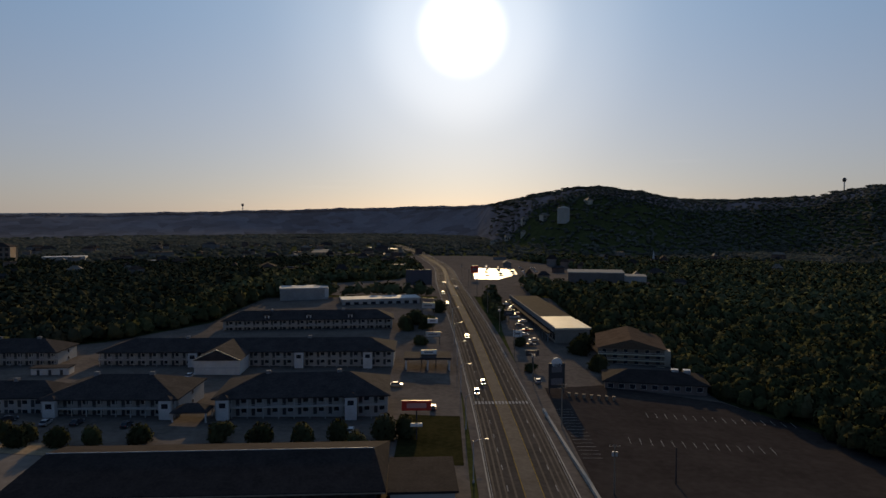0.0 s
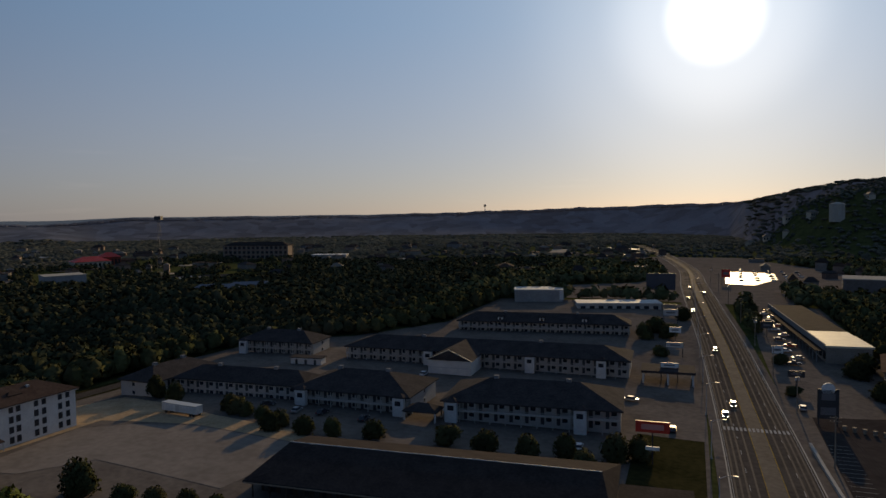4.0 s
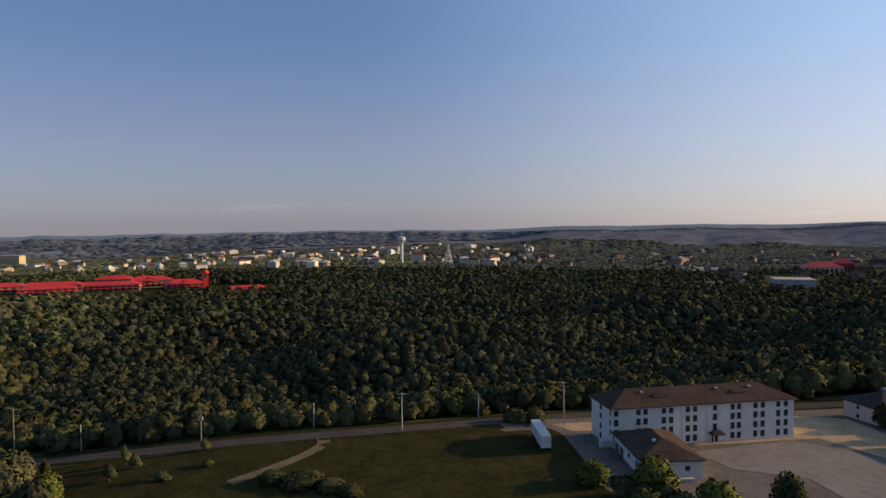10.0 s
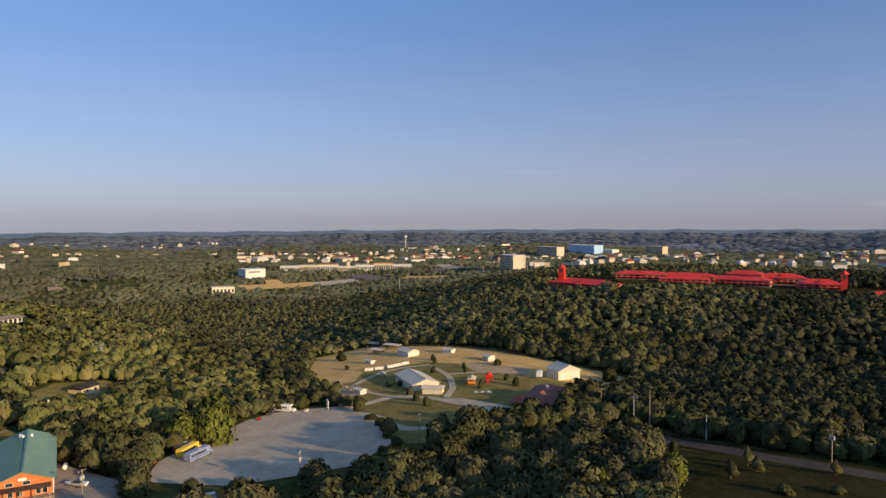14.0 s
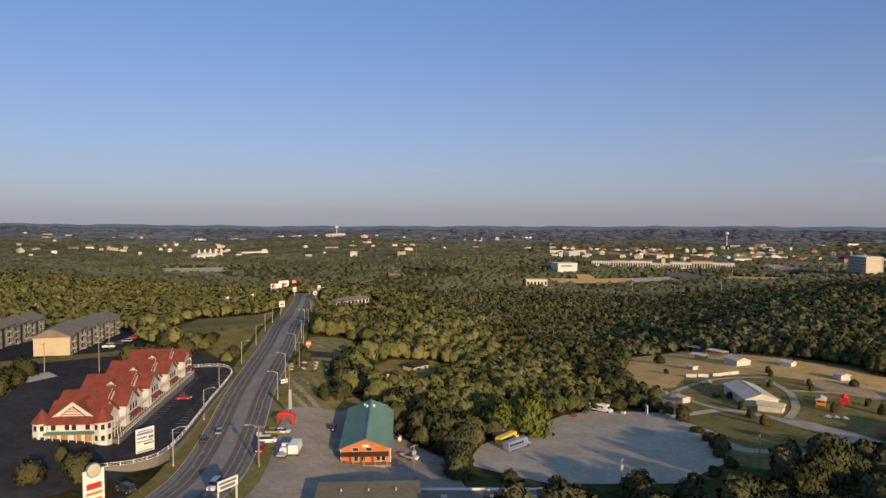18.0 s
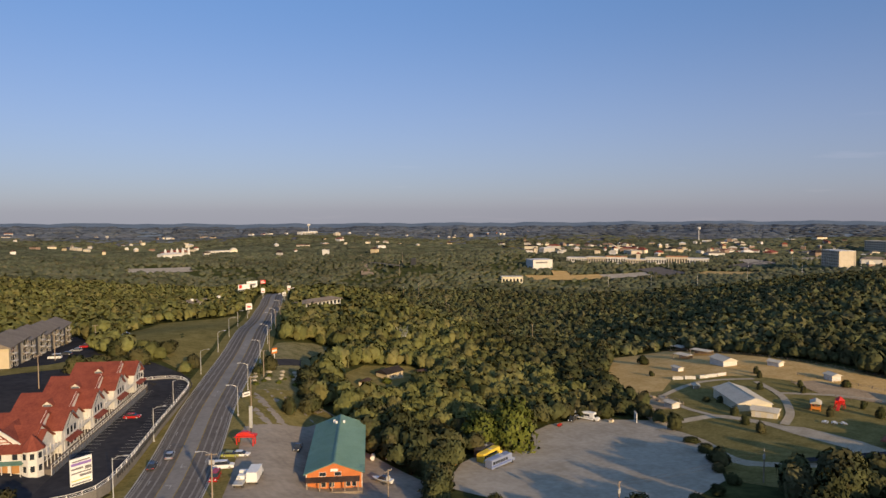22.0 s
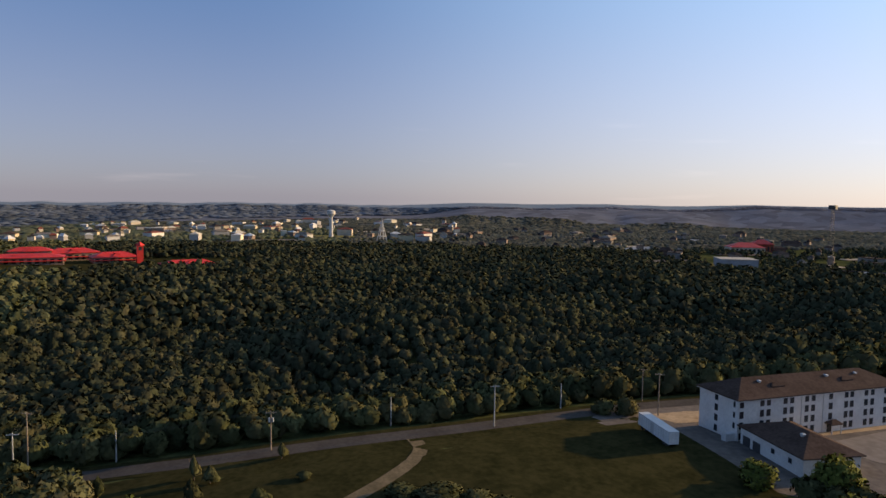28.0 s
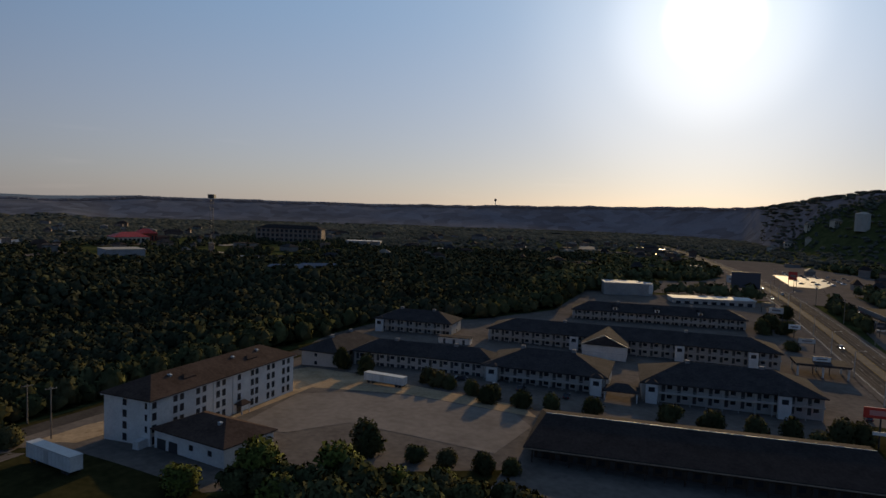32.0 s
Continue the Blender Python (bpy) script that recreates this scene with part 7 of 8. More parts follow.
# ---- west side of the road ----
red_sign = sign(-7.0, 178.0, 2, 7.6, 2.5, 8.0, M_RED, "large red roadside sign with pale lettering on one pole", 1, [(-2.6, 2.6, 0.6, 1.9, plain("pink_lettering", (0.60, 0.25, 0.22), 0.5))], M_RED, M_DARK)
part("lower_panel", Shape().box(-1.6, 1.6, -0.15, 0.15, 3.6, 4.5), M_SIGN, red_sign, "small white sign panel below")
strip = thing("shop_row", "long shopping strip with pale metal roof facing the road", "shops", 55.0, 370.0, 94, -1.5)
part("wall", Shape().box(-60, 60, -8, 8, -3, 5.2), material("dim_shop_wall", (0.229, 0.191, 0.152), (0.33, 0.279, 0.229), 4, 0.85), strip)
# cream on the two nearest roofs stands in for the low sun's glare
part("roof", Shape().box(-60.6, -36, -8.6, 8.6, 5.2, 6.0), M_CREAM, strip, "flat roof of the first unit with sun glare as cream")
part("roof", Shape().box(-35.8, -24, -8.6, 8.6, 5.1, 5.7), M_CREAM, strip, "flat roof of the second unit with sun glare as cream")
part("roof", Shape().box(-23.8, 60.6, -8.6, 8.6, 5.1, 5.7), M_ROOF, strip, "grey flat roof of the far units")
part("front_parapet", Shape().box(-60.7, 60.7, 8.4, 8.9, 4.2, 6.6), M_ROOF_UNIT, strip)
for i in range(20):
    part("shop_front", Shape().box(-57.5 + 6 * i - 2, -57.5 + 6 * i + 2, 8.0, 8.1, 0.4, 3.2), M_GLASS, strip)
    part("canopy_post", Shape().box(-60 + 6 * i - 0.15, -60 + 6 * i + 0.15, 11.2, 11.5, -0.5, 3.6), M_ROOF_UNIT, strip)
part("canopy", Shape().box(-60, 60, 8.5, 11.8, 3.6, 3.9), M_ROOF, strip)
inn = thing("inn", "three-storey inn with tan gable roof and pale balconies", "inn", 78.0, 283.0, -12, -4.8)
# inn wall is a tan darkened in colour for its shaded side
part("wall", Shape().box(-13, 13, -9, 9, -2, 7.0), material("shaded_stucco", (0.165, 0.127, 0.102), (0.241, 0.191, 0.152), 3, 0.95, spec=0.0), inn)
s = Shape()
s.v += [(-14, -9.8, 6.9), (0, -9.8, 10.8), (14, -9.8, 6.9), (-14, 24, 6.9), (0, 24, 10.8), (14, 24, 6.9)]
s.f += [(0, 1, 4, 3), (1, 2, 5, 4), (0, 2, 1), (3, 4, 5), (0, 3, 5, 2)]
# roof tan likewise darkened in colour, lying against the sun
part("roof", s, material("tan_shingle_roof", (0.108, 0.074, 0.051), (0.165, 0.117, 0.083), 4, 0.95, 0.01, spec=0.0), inn)
for k in range(3):
    part("balcony", Shape().box(-13, 13, -10.4, -9, 2.3 * k - 0.1, 2.3 * k + 0.12), M_CREAM, inn)
    part("balcony_rail", Shape().box(-13, 13, -10.4, -10.3, 2.3 * k + 0.9, 2.3 * k + 1.0), M_WHITE, inn)
    for i in range(6):
        window(inn, -10.5 + 4.2 * i, -9, 2.3 * k + 0.6, 1.6, 1.4, "-y", M_TAN)
part("end_stair", Shape().box(13, 15.5, -8, -3, -2, 6.2), M_STONE, inn, "pale stair tower")
diner = thing("restaurant", "low dark-roofed restaurant beside the lot", "restaurant", 75.0, 241.0, -12, -4.8)
part("wall", Shape().box(-17, 17, -8, 8, -2, 3.2), material("dim_brick_wall", (0.152, 0.114, 0.102), (0.241, 0.178, 0.152), 3, 0.9), diner)
part("roof", Shape().hip(-18, 18, -9, 9, 3.3, 2.8), M_ROOF, diner)
for i in range(9):
    window(diner, -15 + 3.7 * i, -8, 0.9, 1.8, 1.5, "-y", M_WHITE)
for px in (6, 10):
    part("roof_unit", Shape().box(px, px + 2.4, -1, 1.4, 5.2, 6.6), M_STEEL, diner)
for i in range(7):
    post = thing("planter", "short dark planter post at the lot's edge", "planter", 41.5 + 2.4 * i, 222.5 - 0.3 * i, 0, None, "planters in a row")
    part("post", Shape().cone(0, 0, 0, 1.5, 0.45, 0.6, 8), M_WOOD, post)
big_sign = sign(38.0, 226.0, 8, 5.4, 8.2, 2.0, M_DARK, "large dark double sign board beside the road", 2, [(-1.8, 1.8, 5.2, 7.2, BAR), (-2.0, 2.0, 1.0, 3.2, BAR)], M_DARK, M_DARK)
part("board_top", Shape().rod((0, -0.2, 10.4), (0, 0.2, 10.4), 1.8, 12), M_SIGN, big_sign, "pale rounded top board")
wall = tagged(new("lot_wall"), "low pale concrete wall between lot and road", "wall")
pts = smooth_line([(32.5, 128), (32.0, 150), (31.0, 175), (30.2, 205)], 4)
for (ax, ay), (bx, by) in zip(pts, pts[1:]):
    z = float(terrain(ax, ay))
    part("wall_panel", Shape().prism([(ax, ay), (ax + 0.7, ay), (bx + 0.7, by), (bx, by)], z - 0.5, z + 1.0), M_CONCRETE, wall)
shed = thing("metal_shed", "white ribbed metal roof of a roadside shed", "shed", 112.0, 141.0, 20)
part("wall", Shape().box(-11, 11, -8, 8, -2, 4), M_MOTEL, shed)
part("roof", Shape().box(-11.6, 11.6, -8.6, 8.6, 4, 4.3), M_PALE_ROOF, shed)
for i in range(16):
    part("roof_rib", Shape().box(-11.4 + 1.5 * i, -11.1 + 1.5 * i, -8.6, 8.6, 4.3, 4.5), M_SIGN, shed)

west_poles = [(36.7, 143.5), (33.5, 190), (31.5, 236), (29.5, 280), (27.5, 330), (25, 380), (22.0, 440), (19, 505), (16, 580)]
for i, (x, y) in enumerate(west_poles):
    utility_pole(x, y, 0, 12.5 if i else 11, 2 if i % 3 == 1 else 1, i % 2 == 0, "dark wooden utility pole beside the road")
for a, b in zip(west_poles, west_poles[1:]):
    wires("overhead_wires", a, b, 4, 1.0, 1.1, 11.5)
utility_pole(52.3, 150.5, 0, 8.5, 0, False, "thin lamp post on the parking lot", M_DARK)
for i in range(10):
    street_lamp(6.8 - 0.14 * i * 3, 150 + 38 * i, 0 if i % 2 else 0, 9.5)
lanes = ((166.0, -3.6, 90, M_DARK_CAR, "dark saloon driving towards the lot", 1), (236.0, -2.9 - 1.0, 90, M_DARK_CAR, "dark car driving along the road with lit headlights", 1), (227.0, -7.0, 90, M_DARK_CAR, "black car driving with lit headlights", 1), (318.0, -3.8, 90, M_DARK_CAR, "car further along the road with lit headlights", 1), (410.0, -7.0, 90, M_SILVER_CAR, "silver car far along the road", 1), (455.0, -7.2, 90, M_DARK_CAR, "dark car far along the road", 1), (490.0, 3.8, 270, M_WHITE_CAR, "white car far along the road", 0), (520.0, -4.0, 90, M_DARK_CAR, "small dark car far along the road", 1))
for y, off, a, paint, label, lit in lanes[1:]:
    i = min(range(1, len(MAIN) - 1), key=lambda j: abs(MAIN[j][1] - y))
    car(MAIN[i][0] + off, MAIN[i][1], 270 if lit else 90, paint, label, "saloon", None, bool(lit))
car(30.0 + 3.5, 239.0, 90, M_SILVER_CAR, "silver saloon waiting at the lot's mouth", "saloon")
for i in range(12):
    car(44.5 + (i % 2) * 3.0 - 6, 300 + 11 * i, 5 + 170 * (i % 2), (M_DARK_CAR, M_SILVER_CAR, M_WHITE_CAR, M_RED_CAR)[i % 4], "car parked before the shopping strip", "saloon" if i % 3 else "pickup")
for i in range(26):
    car(40 + (i % 5) * 12 + i * 0.4, 610 + (i // 5) * 34 + (i % 3) * 4, 20 * (i % 4), (M_DARK_CAR, M_SILVER_CAR, M_WHITE_CAR)[i % 3], "car standing on the sunlit lot", "saloon")
for x, y, a, p in ((-25, 182, 92, M_WHITE_CAR), (-20, 232, 0, M_DARK_CAR), (-16, 232, 0, M_SILVER_CAR), (-60, 232, 90, M_DARK_CAR), (-100, 184, 85, M_DARK_CAR), (-108, 183, 95, M_SILVER_CAR), (-86, 183, 90, M_DARK_CAR), (-120, 186, 40, M_DARK_CAR), (-3, 206, 90, M_DARK_CAR), (-90, 240, 90, M_WHITE_CAR)):
    car(x, y, a, p, "car parked before the motel wings", "saloon")
bill = sign(-16.0, 452.0, 4, 17, 10, 6.0, plain("dark_billboard", (0.05, 0.055, 0.075), 0.5), "large dark billboard beside the road seen from behind", 2, [], M_DARK, M_DARK)
for x, y, w, h, b, m, l in ((-5.5, 262, 6, 1.6, 5, M_SIGN, "white motel sign on a pole"), (-4.5, 300, 6.5, 2.0, 4, M_STEEL, "grey sign board by the road"), (-5.0, 330, 5, 2.2, 4, M_SIGN, "pale double sign by the road"), (-8.0, 370, 7, 3.0, 4, M_STEEL, "grey board on posts beside the road"), (-9.0, 395, 7, 2.5, 3, M_WOOD, "brown board on posts beside the road"), (26.0, 560, 6, 6, 6, M_RED, "red sign at the bend of the road"), (-20.0, 500, 9, 5, 5, M_STEEL, "grey billboard further along"), (33.0, 300, 4, 3, 4, M_SIGN, "white sign before the shopping strip"), (35.0, 265, 5, 2, 4, M_DARK, "dark sign board beside the road"), (34.0, 350, 5, 3, 4, M_DARK, "dark sign before the shops")):
    sign(x, y, 3, w, h, b, m, l, 1 if w < 6 else 2, [(-w * 0.3, w * 0.3, h * 0.35, h * 0.65, BAR)], None, M_DARK)
theatre = thing("theatre", "broad dark theatre building with pale roof edge", "theatre", 125.0, 560.0, -10, -1.5)
part("wall", Shape().box(-22, 22, -14, 14, -3, 9.5), material("brown_block_wall", (0.127, 0.108, 0.095), (0.203, 0.171, 0.152), 6, 0.9), theatre)
part("roof", Shape().box(-22.4, 22.4, -14.4, 14.4, 9.5, 10.2), M_CONCRETE, theatre)
part("annex", Shape().box(22, 40, -8, 12, -3, 6.5), M_MOTEL, theatre)
part("annex_roof", Shape().box(22, 40.5, -8.5, 12.5, 6.5, 7.0), M_CONCRETE, theatre)

# ---- the town and the far landmarks ----
M_BROWN_WALL = material("brown_wall", (0.203, 0.14, 0.108), (0.305, 0.216, 0.165), 8, 0.85)


def slab(name, x, y, turn, l, w, h, label, wall, roof, category="building", floors=0, bays=0, pitched=0.0, z=None, columns=None):
    """A far building, with window bands or columns where they show."""
    b = thing(name, label, category, x, y, turn, z)
    part("wall", Shape().box(-l / 2, l / 2, -w / 2, w / 2, -8, h), wall, b)
    if pitched:
        part("roof", Shape().hip(-l / 2 - 1, l / 2 + 1, -w / 2 - 1, w / 2 + 1, h, pitched), roof, b)
    else:
        part("roof", Shape().box(-l / 2 - 0.4, l / 2 + 0.4, -w / 2 - 0.4, w / 2 + 0.4, h, h + 0.8), roof, b)
    for k in range(floors):
        for i in range(bays):
            px = -l / 2 + l * (i + 0.5) / bays
            for s in (-1, 1):
                part("window", Shape().box(px - l / bays * 0.28, px + l / bays * 0.28, s * w / 2 - 0.06, s * w / 2 + 0.06, 1.2 + k * h / floors, 1.0 + (k + 0.62) * h / floors), M_GLASS, b)
    if columns:
        for i in range(bays + 1):
            px = -l / 2 + l * i / bays
            for s in (-1, 1):
                part("column", Shape().box(px - 0.6, px + 0.6, s * w / 2 - 0.7, s * w / 2 + 0.7, -2, h), columns, b)
    return b


for x, y, a, l, w, h, p in ((-540, -226, 81, 58, 22, 4, 3.5), (-620, -207, 110, 44, 18, 5.5, 2.5), (-612, -165, 106, 40, 14, 5, 2.0), (-650, -136, 95, 66, 18, 6, 2.5), (-690, -102, 105, 40, 20, 7, 3.5), (-666, -68, 105, 34, 18, 5, 4), (-622, -12, 106, 40, 16, 3.5, 3), (-640, -170, 100, 46, 14, 6, 2.5), (-680, -130, 95, 30, 14, 9, 3)):
    b = slab("ranch_hall", x, y, a, l, w, h, "broad hall with bright red metal roof", M_BROWN_WALL, M_BRIGHT_RED, "hall", 1, max(4, int(l / 5)), p)
    part("red_band", Shape().box(-l / 2 - 1.5, l / 2 + 1.5, -w / 2 - 2.5, w / 2 + 2.5, h * 0.5, h * 0.5 + 0.5), M_BRIGHT_RED, b, "bright red veranda roof")
    part("hall_gable", Shape().hip(-5, 5, -w / 2 - 3, 0, h, p * 0.8), M_BRIGHT_RED, b, "bright red cross gable")
for x, y, h in ((-538, -246, 17.5), (-652, -48, 15)):
    t = thing("red_tower", "square bright red tower with pointed roof", "tower", x, y, 10)
    part("shaft", Shape().box(-2.4, 2.4, -2.4, 2.4, -3, h), M_BRIGHT_RED, t)
    part("roof", Shape().cone(0, 0, h, h + 3.0, 4.2, 0.1, 4), M_BRIGHT_RED, t)
    # dark panel on the solid shaft, painting the shade inside an opening
    part("opening_shade", Shape().box(2.38, 2.46, -1.2, 1.2, h - 4, h - 1), M_DARK, t)
slab("hotel_tower", -946, -532, 64, 36, 22, 24, "tall pale hotel tower with vertical piers", M_STONE, M_WHITE, "hotel", 6, 10, columns=M_STONE)
part("lettering", Shape().box(-12, 8, -15.1, -15.0, 9, 11.5), BAR, slab("hall", -728, -898, 165, 34, 30, 14, "large plain white hall beside the mall", M_WHITE, M_WHITE, "hall", 0, 0), "dark illegible lettering")
for i in range(7):
    k = i / 6
    slab("mall", -835 - 130 * k, -925 + 150 * k, 130, 34, 22, 7 + 2 * (i % 3), "long low mall with pale roofs and tan walls", M_STONE if i % 2 else M_WHITE, (M_WHITE, M_CREAM, plain("orange_tile_roof", (0.45, 0.20, 0.07), 0.8))[i % 3], "mall", 1, 8)
t = slab("mall_tower", -900, -845, 130, 6, 6, 17, "small square mall tower", M_STONE, M_RED_ROOF, "tower", 0, 0, 3)
slab("hotel", -1716, -860, 75, 74, 30, 26, "wide beige hotel with many windows", M_STONE, M_STONE, "hotel", 5, 12)
slab("theatre", -1830, -806, 75, 92, 40, 24, "blue and white theatre building", plain("pale_blue_wall", (0.30, 0.48, 0.68), 0.5), M_WHITE, "theatre", 0, 0)
slab("hall", -1858, -745, 75, 40, 30, 13, "low white hall beside the theatre", M_WHITE, M_WHITE, "hall", 0, 0)
slab("hotel", -1949, -641, 75, 54, 26, 24, "plain tan hotel block", M_TAN, M_TAN, "hotel", 5, 10)
slab("depot", -546, 484, 60, 34, 28, 11, "large windowless grey hall beside the wood", material("grey_panel", (0.254, 0.254, 0.26), (0.343, 0.343, 0.349), 10, 0.9), M_CONCRETE, "hall", 0, 0)
slab("shed", -484, 432, 60, 20, 9, 4.5, "low grey shed with white flat roof", M_MOTEL, M_WHITE, "shed", 1, 4)
slab("big_hotel", -609, 880, 14, 98, 24, 20, "wide brown hotel with white columns and dark roof", M_BROWN_WALL, M_ROOF, "hotel", 3, 14, 5, columns=material("dim_stone", (0.20, 0.175, 0.15), (0.28, 0.245, 0.21), 4, 0.9))
slab("hall", -494, 892, 18, 50, 20, 6, "low hall with long white roof", M_MOTEL, M_WHITE, "hall", 0, 0)
slab("restaurant", -735, 690, 62, 44, 26, 8, "restaurant with rounded bright red roof", M_STONE, M_BRIGHT_RED, "restaurant", 1, 8, 6)
slab("restaurant", -745, 730, 62, 26, 18, 11, "red gabled hall among trees", M_RED_ROOF, M_BRIGHT_RED, "restaurant", 1, 6, 6)
for x, y, a in ((-350, 455, 30), (-335, 478, 30)):
    t = thing("tent_hall", "pale blue-grey tented roof over a terrace", "tent", x, y, a)
    part("roof", Shape().hip(-22, 22, -9, 9, 3.5, 4.5), material("tent_canvas", (0.15, 0.15, 0.17), (0.20, 0.20, 0.23), 6, 0.7), t)
    for px in (-20, -7, 7, 20):
        for py in (-8, 8):
            part("post", Shape().box(px - 0.2, px + 0.2, py - 0.2, py + 0.2, -1, 3.5), M_STEEL, t)
drape("dark_lot", [(-380, 385), (-470, 440), (-545, 585), (-470, 640), (-350, 520)], M_NEW_ASPHALT, "wide dark parking lot beyond the wood", "parking lot", 0.6, 14)
drape("far_meadow", [(-556, 350), (-530, 380), (-560, 440), (-640, 530), (-680, 520), (-610, 400)], M_OLD_ASPHALT, "far lots between the woods", "ground", 0.7, 14)
drape("ranch_lot", RANCH, M_GRASS, "lots round the red-roofed halls", "ground", 0.5, 14)
drape("far_meadow", MEADOW_STRIP, M_DRY, "strip of pale meadow", "meadow", 0.8, 14)
drape("far_meadow", SLOPE, M_DRY, "bare tan slope above the mall", "slope", 1.0, 20)
drape("building_site", SITE, M_GRAVEL, "bare pale terraces of a building site", "ground", 1.0, 14)
drape("field", MOWN, M_DRY, "pale mown field far off", "field", 0.8, 14)

tower = thing("water_tower", "tall white water tower with a wide drum head", "water tower", -1090, 210, 0)
part("shaft", Shape().cone(0, 0, -3, 34, 3.2, 2.6, 16), M_WHITE, tower)
part("flare", Shape().cone(0, 0, 34, 39, 2.6, 6.6, 16), M_WHITE, tower)
part("drum", Shape().cone(0, 0, 39, 44, 6.6, 6.4, 16), M_WHITE, tower)
part("dome", Shape().cone(0, 0, 44, 45.5, 6.4, 1.0, 16), M_WHITE, tower)
spire = thing("spire", "white lattice spire with spreading legs", "spire", -1007, 267, 0)
for k in range(8):
    a = k * math.pi / 4
    part("leg", Shape().rod((9 * math.cos(a), 9 * math.sin(a), -2), (0.8 * math.cos(a), 0.8 * math.sin(a), 30), 0.5, 5), M_WHITE, spire)
part("tip", Shape().cone(0, 0, 28, 36, 1.2, 0.2, 8), M_WHITE, spire)
for z, r in ((8, 6.9), (16, 4.8), (23, 2.8)):
    part("ring", Shape().cone(0, 0, z, z + 0.8, r, r, 8), M_WHITE, spire)
mast = thing("lattice_tower", "tall dark lattice tower with a square head", "tower", -522, 582, 20)
for sx in (-1, 1):
    for sy in (-1, 1):
        part("leg", Shape().rod((2.4 * sx, 2.4 * sy, -2), (1.0 * sx, 1.0 * sy, 61), 0.13, 4), M_DARK, mast)
for k in range(9):
    z, r = 3 + 6.5 * k, 2.3 - 0.15 * k
    part("brace", Shape().rod((-r, -r, z), (r, r, z + 6), 0.06, 4).rod((r, -r, z), (-r, r, z + 6), 0.06, 4), M_DARK, mast)
part("head", Shape().box(-3.2, 3.2, -3.2, 3.2, 61, 65), M_DARK, mast)
for x, y, h, r in ((-641, 2193, 14, 4.3), (757, 1295, 15, 3.5), (-1785, -1434, 34, 6.0), (-860, -2380, 26, 6.0)):
    t = thing("ball_water_tower", "small water tower with a round tank on the ridge", "water tower", x, y, 0)
    part("shaft", Shape().cone(0, 0, -3, h + 8, 1.3, 1.0, 8), M_STEEL if x > -700 else M_WHITE, t)
    part("tank", Shape().cone(0, 0, h + 4, h + 7, r * 0.7, r, 12).cone(0, 0, h + 7, h + 9, r, r, 12).cone(0, 0, h + 9, h + 12, r, r * 0.4, 12), M_DARK if x > -700 else M_WHITE, t)
tank = thing("storage_tank", "pale round storage tank on the wooded hillside", "tank", 215.7, 1226, 0)
part("shell", Shape().cone(0, 0, -4, 24, 11, 11, 20), M_CONCRETE, tank)
part("dome", Shape().cone(0, 0, 24, 27, 11, 2, 20), M_CONCRETE, tank)
for i, (x, y) in enumerate(((120, 1235), (150, 1240), (175, 1180), (90, 1200), (140, 1190), (250, 1180))):
    slab("hill_house", x * 1.1, y * 1.1, 20 * i, 18, 10, 7, "house with pale gable on the hillside", M_STONE, M_GREY_ROOF, "house", 1, 4, 4)
chapel = slab("chapel", 257, 815, 10, 16, 9, 6, "small chapel with a white steeple", M_WHITE, M_ROOF, "chapel", 1, 4, 4)
part("steeple", Shape().cone(-6, 0, 6, 18, 1.8, 0.1, 6), M_WHITE, chapel)
castle = slab("castle_hotel", -234, -1336, 28, 50, 14, 9, "white castle-like building with turrets and red roof", M_WHITE, M_RED_ROOF, "hotel", 2, 12, 4)
for px in (-25, -12, 0, 12, 25):
    part("turret", Shape().cone(px, 7, -2, 12, 2.4, 2.4, 8).cone(px, 7, 12, 17, 2.7, 0.1, 8), M_WHITE, castle)
slab("hall", -220, -1300, 28, 40, 16, 7, "low white hall below the castle", M_WHITE, M_WHITE, "hall", 0, 0, 3)
slab("villa", -825, -2295, 30, 76, 24, 12, "long white building on a far hill", M_WHITE, M_WHITE, "building", 1, 10)
slab("villa", -330, -1420, 20, 46, 18, 7, "low building with pale green roof", M_WHITE, M_PALE_ROOF, "building", 1, 8)
slab("store", -600, -800, 150, 30, 18, 8, "cream roadside store in the valley", M_CREAM, M_CREAM, "shop", 1, 6)
cut = ribbon("power_line_cut", smooth_line([(-433, -927), (-520, -1130), (-620, -1350), (-723, -1583)], 30), -9, 9, M_DIRT, "bare strip cut through the wood for power lines", "track", 1.5)
ribbon("far_highway", smooth_line([(-478, -1015), (-490, -985), (-500, -955)], 10), -4, 4, M_ASPHALT, "pale far highway on an embankment", "road", 6.0)
sign(-517, -942, 30, 14, 10, 8, M_DARK, "dark billboard seen from behind beside the highway", 2, [], M_DARK, M_DARK)
for i in range(12):
    k = i / 11
    utility_pole(-395 - 340 * k + (i % 2) * 18, -640 - 940 * k, 25, 22, 1, False, "tall wooden power-line pole in the wood")
for i in range(7):
    utility_pole(-300 - 16 * i, -370 - 62 * i, 25, 17, 1, False, "wooden power-line pole above the trees")
for i in range(16):
    utility_pole(-690 - 24 * i, -700 + 62 * (i % 8) - 8 * i, 20 * i, 19, 1, False, "tall pale pole before the town", M_STEEL)

rng = random.Random(11)
walls = (M_WHITE, M_STONE, M_TAN, M_BROWN_WALL, M_MOTEL, M_CREAM)
roofs = (M_WHITE, M_GREY_ROOF, M_BROWN_ROOF, M_ROOF, M_RED_ROOF, M_PALE_ROOF)
words = {M_WHITE: "white", M_STONE: "beige", M_TAN: "tan", M_BROWN_WALL: "brown", M_MOTEL: "grey", M_CREAM: "cream"}


